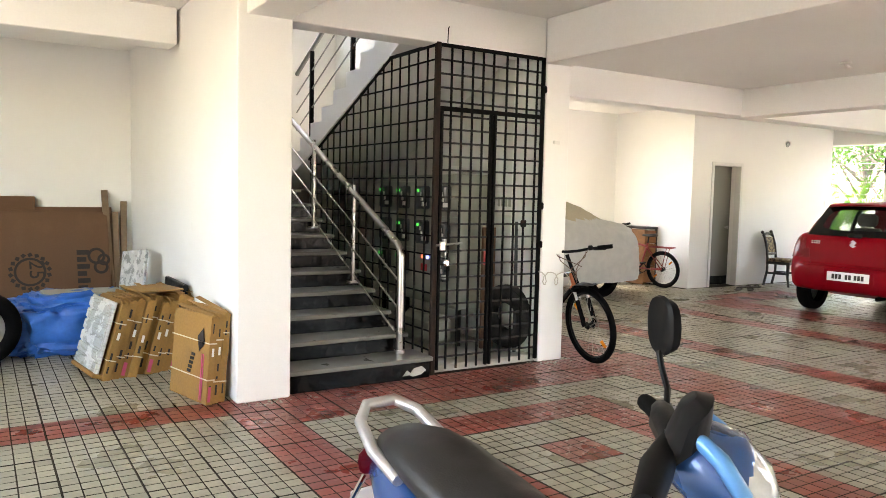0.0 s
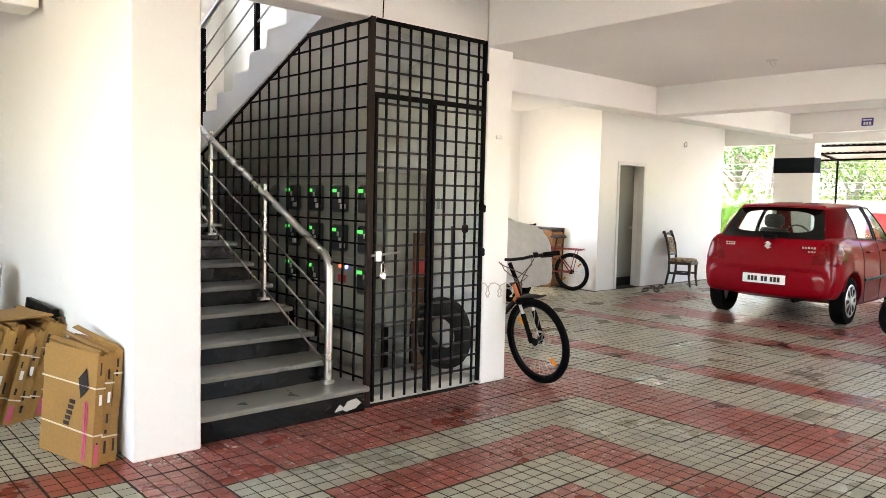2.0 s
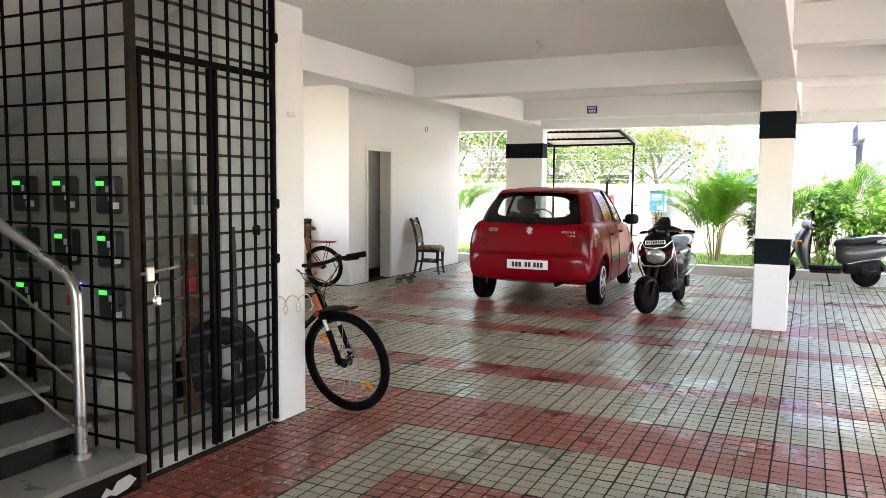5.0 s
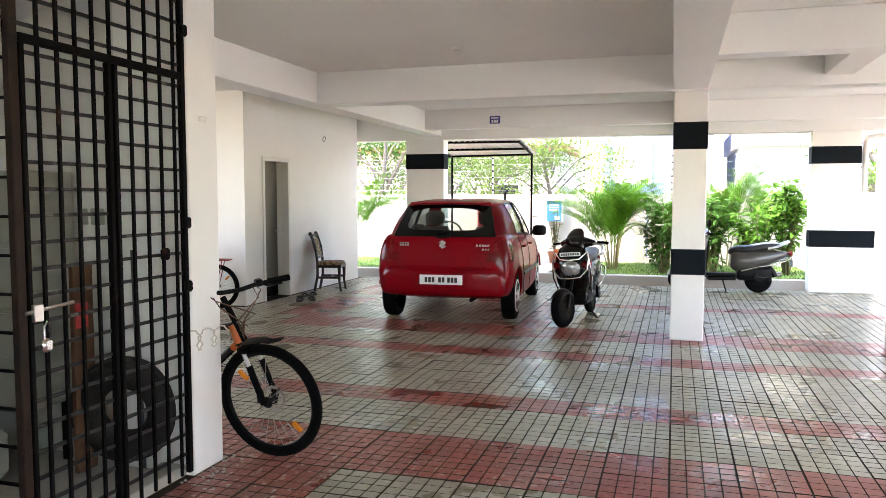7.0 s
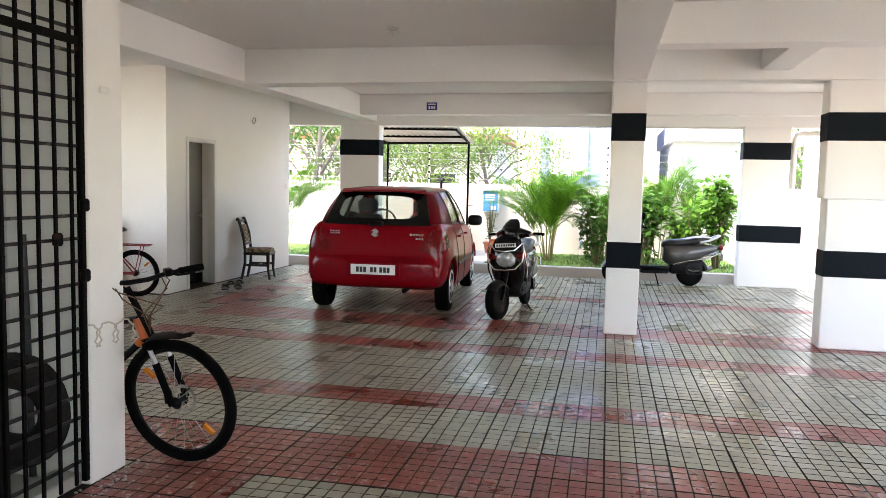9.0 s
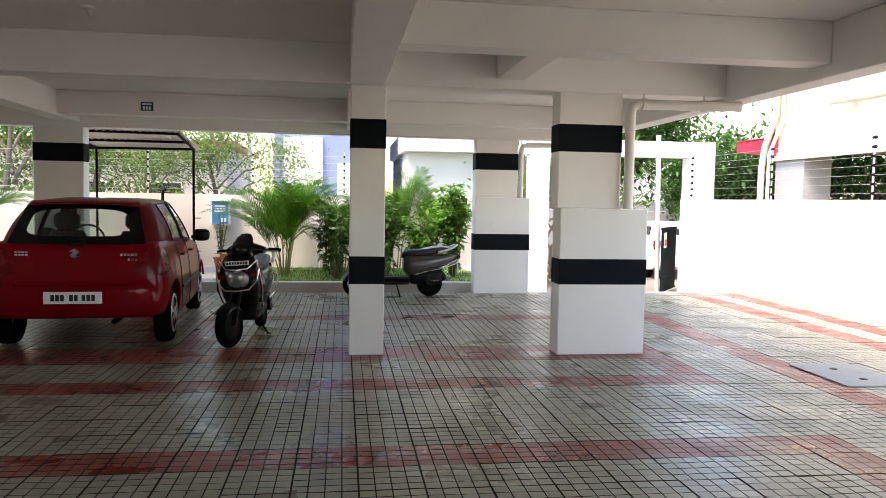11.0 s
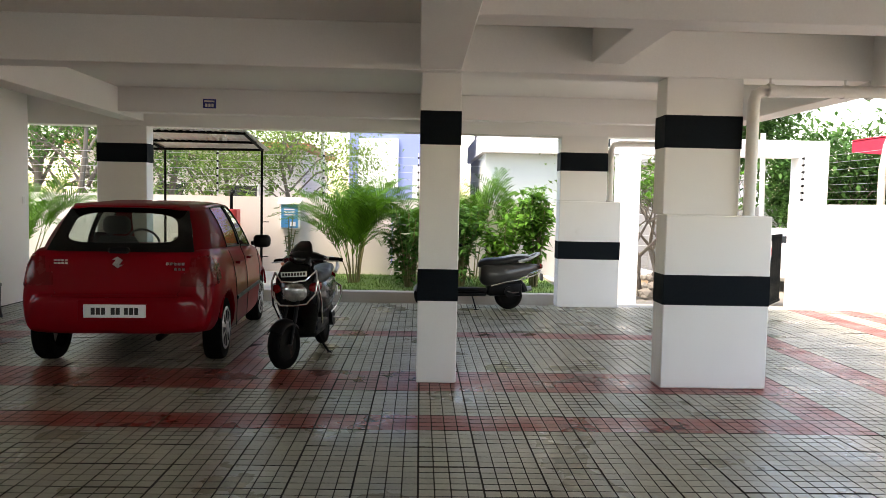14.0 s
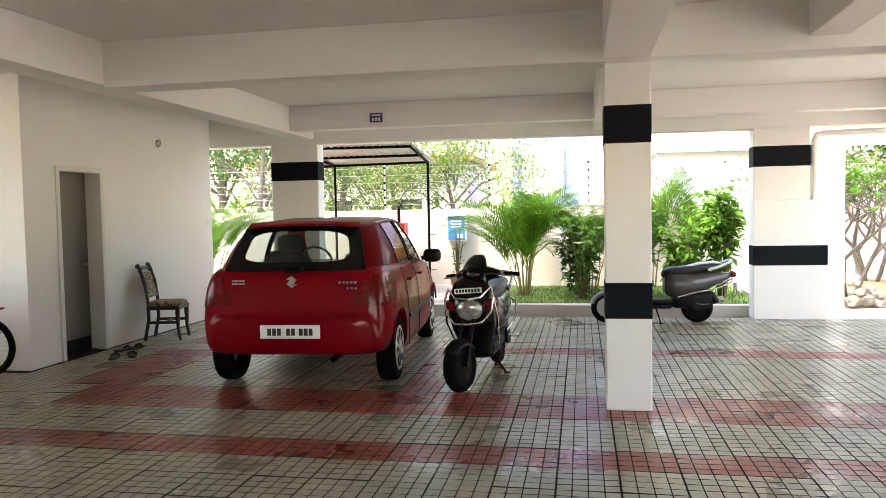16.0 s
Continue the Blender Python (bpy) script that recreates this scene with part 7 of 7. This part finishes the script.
# boards, rubble, net and heaps across the lane
bw = thing("board_fence", "grey precast concrete plank wall across the lane", "wall", base(23.8, -4, -0.45))
bpy.context.view_layer.update()
for k in range(7):
    wbox("plank", (23.75, -9.5, -0.45 + 0.29 * k), (23.83, 0.0, -0.45 + 0.29 * k + 0.28), M["greyblock"], bw)
for y in (-8, -6, -4, -2, -0.1):
    wbox("post", (23.68, y - 0.06, -0.45), (23.75, y + 0.06, 1.6), M["greyblock"], bw)
ru = thing("rubble_heap", "heap of broken stones by the lane", "rubble", base(18.6, -2.0, -0.45))
rs_ = random.Random(77)
for k in range(46):
    bm = B()
    bmesh.ops.create_icosphere(bm, subdivisions=1, radius=1.0)
    s = rs_.uniform(0.08, 0.17)
    for v in bm.verts:
        v.co = Vector((v.co.x * s * rs_.uniform(0.7, 1.2), v.co.y * s * rs_.uniform(0.7, 1.2), v.co.z * s * rs_.uniform(0.6, 0.9)))
    a, rad = rs_.uniform(0, math.tau), rs_.random() ** 0.5
    off = Vector((0.5 * rad * math.cos(a), 1.0 * rad * math.sin(a) - 0.1, 0.07 + 0.75 * (1 - rad) * rs_.random()))
    bmesh.ops.translate(bm, vec=off, verts=bm.verts)
    part("stone", bm, M["stone"], ru, smooth=False)
nt_ = thing("net_bundle", "bundle of green shade net", "net", base(18.2, -1.75, 0.2))
bm = B()
bmesh.ops.create_icosphere(bm, subdivisions=3, radius=1)
for v in bm.verts:
    f = 1 + 0.3 * noise.noise(v.co * 2.5)
    v.co = Vector((v.co.x * 0.16 * f, v.co.y * 0.17 * f, v.co.z * 0.34 * f + 0.2))
part("net", bm, M["net"], nt_)
sh_ = thing("sand_heap", "low heap of orange sand by the lane", "sand", base(20.5, -3.3, -0.45))
bm = B()
bmesh.ops.create_icosphere(bm, subdivisions=4, radius=1)
for v in bm.verts:
    v.co = Vector((v.co.x * 1.3, v.co.y * 1.2, max(-0.02, v.co.z * (0.32 + 0.08 * noise.noise(v.co * 3)))))
part("sand", bm, M["sand"], sh_)
sk = thing("sack", "white cement sack lying by the sand", "sack", base(20.2, -2.75, -0.15, 20))
bm = B()
loft(bm, [oval((x, 0, 0.1), (0, 1, 0), (0, 0, 1), a, b, 12, 2.5) for x, a, b in ((-0.3, 0.1, 0.03), (-0.22, 0.17, 0.1), (0.2, 0.18, 0.11), (0.3, 0.1, 0.03))])
part("sack", bm, M["label"], sk)


def tree(x, y, z, h, r0, crown, n, seed, label, mt="leaf_pale", L=0.22, limbs=9, bare=False):
    r = random.Random(seed)
    tr = thing("tree", label, "tree", base(x, y, z))
    st, lv = B(), B()
    tube(st, [(0, 0, 0), (0.06 * h * r.uniform(-1, 1), 0.06 * h * r.uniform(-1, 1), h * 0.3), (0.05 * h * r.uniform(-1, 1), 0.05 * h * r.uniform(-1, 1), h * 0.62), (0, 0, h * 0.85)], r0, 8, taper=[1.2, 0.85, 0.6, 0.25])
    tips = []
    for k in range(limbs):
        a = k * 2.4 + r.uniform(-0.4, 0.4)
        z0 = h * r.uniform(0.25, 0.7)
        e = Vector((crown * math.cos(a) * r.uniform(0.5, 1), crown * math.sin(a) * r.uniform(0.5, 1), min(h * 1.02, z0 + h * r.uniform(0.12, 0.42))))
        mid = Vector((e.x * 0.45, e.y * 0.45, z0 + (e.z - z0) * 0.65 + r.uniform(-0.1, 0.1)))
        tube(st, [(0, 0, z0), mid, e], r0 * 0.42, 6, taper=[1, 0.65, 0.2])
        tips += [e, mid.lerp(e, 0.5)]
        for q in range(4):
            a2 = a + r.uniform(-1.2, 1.2)
            e2 = mid.lerp(e, r.uniform(0.1, 0.8)) + Vector((math.cos(a2), math.sin(a2), r.uniform(-0.2, 0.7))) * crown * r.uniform(0.25, 0.5)
            tube(st, [mid.lerp(e, 0.3), e2], r0 * 0.16, 5, taper=[1, 0.3])
            tips.append(e2)
    for k in range(n):
        c = r.choice(tips)
        g = Vector((r.gauss(0, 1), r.gauss(0, 1), r.gauss(0, 0.75))) * crown * (0.1 if bare else 0.17)
        d = Vector((r.uniform(-1, 1), r.uniform(-1, 1), r.uniform(-0.7, 0.5)))
        leaf(lv, c + g, d, Vector((0.1, 0.2, 1)), L * r.uniform(0.6, 1.3), L * 0.22)
    part("trunk", st, M["bark"], tr)
    part("crown", lv, M[mt], tr, smooth=False)
    return tr


tree(20.5, 5.5, -0.45, 4.6, 0.06, 1.9, 9000, 41, "pale green feathery street tree", L=0.11, limbs=14)
tree(21.5, 7.4, -0.45, 5.0, 0.065, 2.1, 6500, 42, "pale green feathery street tree", L=0.12, limbs=12)
tree(19.6, 9.7, -0.45, 4.8, 0.09, 2.0, 4000, 43, "half-bare street tree with twisted limbs", "leaf", L=0.13, limbs=12)
tree(24.5, 9.5, -0.45, 6.0, 0.12, 2.6, 6000, 44, "tall green tree behind the street", L=0.18, limbs=12)
tree(22.5, 12.2, -0.45, 5.2, 0.12, 2.3, 6000, 45, "green tree behind the far wall", "leaf_dark", 0.18, limbs=12)


def plumeria(x, y, z, seed, label):
    """A forking bare tree: every limb parts in two or three, with leaf tufts at some tips."""
    r = random.Random(seed)
    tr = thing("tree", label, "tree", base(x, y, z))
    st, lv = B(), B()

    def grow(p, d, L, rad, depth):
        bend = Vector((r.uniform(-0.3, 0.3), r.uniform(-0.3, 0.3), 0.12))
        mid = p + d * L * 0.5
        d2 = (d + bend).normalized()
        e = mid + d2 * L * 0.5
        tube(st, [p, mid, e], rad, 6, taper=[1, 0.85, 0.7])
        if depth == 0:
            if r.random() < 0.6:
                for q in range(7):
                    b = r.uniform(0, math.tau)
                    leaf(lv, e, Vector((math.cos(b), math.sin(b), r.uniform(0.0, 0.8))), Vector((0, 0, 1)), r.uniform(0.14, 0.26), 0.04)
            return
        a0 = r.uniform(0, math.tau)
        for k in range(3 if r.random() < 0.45 else 2):
            a = a0 + k * math.tau / 2.6 + r.uniform(-0.4, 0.4)
            nd = (d2 * 0.75 + Vector((math.cos(a), math.sin(a), r.uniform(-0.1, 0.5))) * 0.75).normalized()
            grow(e, nd, L * r.uniform(0.62, 0.85), rad * 0.66, depth - 1)

    for k in range(3):
        a = k * 2.1 + 0.4
        grow(Vector((0.06 * math.cos(a), 0.06 * math.sin(a), 0)), Vector((0.35 * math.cos(a), 0.35 * math.sin(a), 1)).normalized(), 1.0, 0.055, 5)
    part("trunk", st, M["bark"], tr)
    part("crown", lv, M["leaf_bright"], tr, "sparse leaf tufts at the tips", smooth=False)


plumeria(18.9, -2.35, -0.45, 46, "nearly bare plumeria with knotted grey limbs")
plumeria(20.6, -3.3, -0.45, 56, "nearly bare plumeria with knotted grey limbs")
tree(24.8, -3.0, -0.45, 4.2, 0.14, 2.0, 1500, 47, "green street tree behind the plank wall", "leaf_pale", 0.2)
tree(24.0, -9.5, -0.45, 3.7, 0.09, 2.0, 9000, 48, "dense dark green tree beyond the gate", "leaf_dark", 0.24, 22)
tree(21.5, -8.3, -0.45, 3.2, 0.08, 1.7, 9000, 49, "dense dark green tree beyond the gate", "leaf_dark", 0.22, 22)
tree(18.5, -10.5, -0.45, 4.4, 0.09, 2.4, 15000, 50, "dense dark green tree behind the neighbour's house", "leaf_dark", 0.24, 22)
tree(14.5, -11.0, -0.45, 4.2, 0.09, 2.4, 15000, 51, "dense dark green tree behind the neighbour's house", "leaf_dark", 0.24, 22)
tree(26.5, -6.5, -0.45, 6.5, 0.12, 2.6, 8000, 52, "tall dark conifer-like tree far off", "leaf_dark", 0.3, 20)
shrub(19.2, 6.5, -0.45, 2.3, 1.1, 60, 61, "pale green roadside bushes behind the garden wall", 0.16, mt="leaf_pale")
shrub(19.0, 8.4, -0.45, 2.2, 1.1, 50, 62, "pale green roadside bushes behind the garden wall", 0.16, mt="leaf_pale")
shrub(19.3, 4.6, -0.45, 2.2, 0.9, 44, 63, "pale green roadside bushes behind the garden wall", 0.16, mt="leaf_pale")


def house(name, label, lo, hi, mt, windows=(), extra=()):
    h = thing(name, label, "house", base((lo[0] + hi[0]) / 2, (lo[1] + hi[1]) / 2, lo[2]))
    bpy.context.view_layer.update()
    wbox("wall", lo, hi, mt, h, bevel=0.02)
    for a, b in windows:
        w = wbox("window", a, b, M["label"], h, "white framed window")
        bm = B()
        box(bm, (a[0] - 0.01, a[1] + 0.06, a[2] + 0.06), (a[0] + 0.02, b[1] - 0.06, b[2] - 0.06))
        wpart("pane", bm, M["darkglass"], h, smooth=False)
    for nm, a, b, m2 in extra:
        wbox(nm, a, b, m2, h)
    return h


house("house", "blue and white neighbouring house across the street", (26.0, 1.3, -0.45), (33, 4.65, 8.5), M["bluewall"], [((25.95, 3.2, 4.6), (26.02, 4.1, 5.8))],
      [("white_panel", (25.9, 3.15, 1.9), (26.0, 4.35, 3.4), M["whitewall"]), ("stair_panel", (25.85, 1.25, 1.6), (26.0, 2.7, 2.6), M["whitewall"]), ("stair_panel", (25.86, 1.25, 2.6), (26.0, 2.1, 3.1), M["whitewall"])])
house("house", "white neighbouring house with a deep roof parapet", (24.6, -2.0, -0.45), (31, 0.62, 3.0), M["palewall"], [((24.55, -1.2, 3.85), (24.62, -0.7, 4.6)), ((24.55, -0.3, 3.85), (24.62, 0.2, 4.6))],
      [("parapet", (24.2, -2.2, 2.95), (31, 0.75, 3.55), M["whitewall"]), ("upper_floor", (24.62, -2.0, 3.55), (31, 0.5, 6.5), M["outwall"])])
house("house", "low grey house behind the street trees", (29, 6.5, -0.45), (36, 14, 3.2), M["outwall"], [((28.95, 8, 0.8), (29.02, 9.2, 2.0)), ((28.95, 10.5, 0.8), (29.02, 11.5, 2.0))],
      [("roof", (28.4, 6.2, 3.2), (36.2, 14.3, 3.4), M["terracotta"])])
house("house", "far white apartment house beyond the gate", (38, -14, -0.45), (46, -5, 7.5), M["whitewall"], [((37.95, -12, 4.2), (38.02, -10.6, 5.6)), ((37.95, -9.2, 4.2), (38.02, -7.8, 5.6)), ((37.95, -7.2, 4.2), (38.02, -6, 5.6))],
      [("balcony", (37.3, -13, 3.4), (38, -5.5, 3.7), M["greyblock"])])
hs = house("house", "cream neighbouring house raised on grey columns", (11.5, -12, 2.62), (16.95, -6.55, 7.5), M["creamwall"], [],
           [("column", (15.95, -7.2, -0.45), (16.95, -6.6, 2.62), M["greyblock"]), ("column", (11.6, -7.2, -0.45), (12.2, -6.6, 2.62), M["greyblock"]), ("column", (11.6, -12, -0.45), (12.2, -11.4, 2.62), M["greyblock"]),
            ("band", (11.5, -6.6, 2.45), (16.95, -6.52, 2.62), M["creamwall"])])
bm = B()
tube(bm, [(16.75, -6.45, 6.0), (16.75, -6.45, 3.4), (16.85, -6.42, 3.15), (17.05, -6.4, 2.75), (17.15, -6.4, 2.3), (17.15, -6.4, -0.3)], 0.07, 12)
tube(bm, [(16.55, -6.48, 6.0), (16.55, -6.48, 3.3), (16.95, -6.45, 2.6), (16.98, -6.45, 1.4)], 0.04, 10)
wpart("soil_pipe", bm, M["creamwall"], hs, "cream painted soil pipes")
bm = B()
tube(bm, [(14.9, -6.4, 3.45), (14.0, -6.4, 3.42), (12.5, -6.4, 3.4)], 0.07, 12)
tube(bm, [(14.3, -6.42, 3.4), (14.3, -6.42, 3.75), (14.5, -6.42, 3.8)], 0.07, 12)
wpart("waste_pipe", bm, M["creamwall"], hs)
bm = B()
prism(bm, [(16.8, 2.95), (18.4, 2.95), (18.4, 2.72), (16.8, 2.55)], -6.6, -6.5)
box(bm, (16.8, -8.0, 2.93), (18.4, -6.5, 2.97))
wpart("awning", bm, M["awning"], hs, "bright red awning", smooth=False)

# white car parked in the lane
wc = thing("car", "small white hatchback parked in the lane", "car", base(21.6, -6.2, -0.41, 172))
bm = B()
loft(bm, [mirror_ring([(x, 0, zb), (x, w, zb), (x, w * 1.03, zb + 0.35 * (zt - zb)), (x, w, zb + 0.75 * (zt - zb)), (x, w * 0.9, zt), (x, 0, zt + 0.02)]) for x, w, zb, zt in
          ((-1.75, 0.6, 0.35, 0.7), (-1.65, 0.74, 0.25, 0.85), (-0.9, 0.78, 0.2, 0.9), (1.0, 0.78, 0.2, 0.95), (1.6, 0.74, 0.25, 0.98), (1.75, 0.66, 0.35, 0.8))])
part("body", bm, M["carwhite"], wc)
bm = B()
loft(bm, [mirror_ring([(x, 0, zb), (x, w, zb), (x, w * 0.84, zt), (x, 0, zt + 0.03)]) for x, w, zb, zt in ((-0.95, 0.68, 0.88, 0.92), (-0.3, 0.7, 0.9, 1.42), (1.25, 0.7, 0.92, 1.45), (1.62, 0.66, 0.92, 1.0))])
part("cabin", bm, M["carwhite"], wc)
boxpart("rear_window", (1.40, -0.45, 1.02), (1.53, 0.45, 1.30), M["darkglass"], wc, "dark rear window", 0.02)
for s in (1, -1):
    boxpart("tail_lamp", (1.60, s * 0.62 - 0.08, 0.75), (1.74, s * 0.62 + 0.08, 1.0), M["redlens"], wc, "red tail lamp", 0.02)
    boxpart("side_window", (-0.3, s * 0.64 - 0.02, 1.0), (1.1, s * 0.64 + 0.03, 1.33), M["darkglass"], wc, "dark side window", 0.02)
    for x in (-1.1, 1.1):
        part("wheel", wheel_tyre((x, s * 0.68, 0.28), 0.28, 0.16), M["rubber"], wc, "black tyre")

# ---- floor pavers ----
TILE, X0, Y0 = 0.345, 6.04, 4.85


def is_red(i, j):
    if i < -13:
        return j == 0 or j == 14
    if i < -4:
        if j in (0, 1) or i == -13:
            return 0 <= j < 16
        if 3 <= j <= 9 and -11 <= i <= -7 and (j in (3, 9) or i in (-11, -7)):
            return True
        return (i, j) == (-9, 5)
    if j == 18 or j == 23 or j == 25:
        return True
    if j == 15 and (i <= 0 or 5 <= i <= 9):
        return True
    if j <= 15 and j >= -6 and i in (-4, -3, 0, 5, 8, 9):
        return True
    if i >= 10:
        if j == 2:
            return i < 16
        if i == 15:
            return 2 <= j <= 17
        if j in (-6, -7):
            return True
    return False


def tile_bm(bm, x, y, dz, tilt):
    """Sixteen flat cells with narrow chamfers, parted by grooves; deeper joints run round the tile."""
    g, edge, c = 0.0018, 0.0040, 0.0015
    w = TILE / 4
    for a in range(4):
        for b in range(4):
            x0, x1 = x - TILE / 2 + a * w + (edge if a == 0 else g), x - TILE / 2 + (a + 1) * w - (edge if a == 3 else g)
            y0, y1 = y - TILE / 2 + b * w + (edge if b == 0 else g), y - TILE / 2 + (b + 1) * w - (edge if b == 3 else g)
            z = dz + tilt[0] * (a - 1.5) + tilt[1] * (b - 1.5)
            lo = [bm.verts.new((px, py, z - 0.009)) for px, py in ((x0, y0), (x1, y0), (x1, y1), (x0, y1))]
            hi = [bm.verts.new((px, py, z + k)) for px, py, k in ((x0 + c, y0 + c, -tilt[0]), (x1 - c, y0 + c, tilt[0]), (x1 - c, y1 - c, tilt[1]), (x0 + c, y1 - c, -tilt[1]))]
            bm.faces.new(hi)
            for k in range(4):
                bm.faces.new((lo[k], lo[(k + 1) % 4], hi[(k + 1) % 4], hi[k])).material_index = 1


rng = random.Random(5)
rest = {True: B(), False: B()}
shared = {}
for red in (True, False):
    shared[red] = []
    for k in range(5):
        bm = B()
        tile_bm(bm, 0, 0, rng.uniform(-0.0015, 0.0005), (rng.uniform(-0.0008, 0.0008), rng.uniform(-0.0008, 0.0008)))
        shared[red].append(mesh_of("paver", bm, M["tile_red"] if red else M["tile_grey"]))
        shared[red][-1].materials.append(M["joint"])
floor_ob = bpy.data.objects["floor"]
for i in range(-31, 23):
    for j in range(-14, 27):
        x, y = X0 + (i + 0.5) * TILE, Y0 - (j + 0.5) * TILE
        if x > 13.9 or y > 8.0 and x > 9.9 or y > 9.7 or (x < 1.7 and y > 8.8) or (1.9 < x < 4.42 and y > 4.85):
            continue
        red = is_red(i, j)
        if -12 <= i <= 4 and 0 <= j <= 16:
            ob = new("paver", rng.choice(shared[red]))
            ob.location = (x, y, 0)
            ob.rotation_euler[2] = math.pi / 2 * rng.randrange(4)
            ob.parent = floor_ob
        else:
            tile_bm(rest[red], x, y, rng.uniform(-0.0015, 0.0005), (rng.uniform(-0.0008, 0.0008), rng.uniform(-0.0008, 0.0008)))
for red in (True, False):
    me = bpy.data.meshes.new("pavers")
    rest[red].to_mesh(me)
    rest[red].free()
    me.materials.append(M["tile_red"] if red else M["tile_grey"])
    me.materials.append(M["joint"])
    ob = new("red_pavers" if red else "grey_pavers", me)
    ob.parent = floor_ob
    tagged(ob, "worn red grooved pavers" if red else "worn grey grooved pavers", kind="stuff")
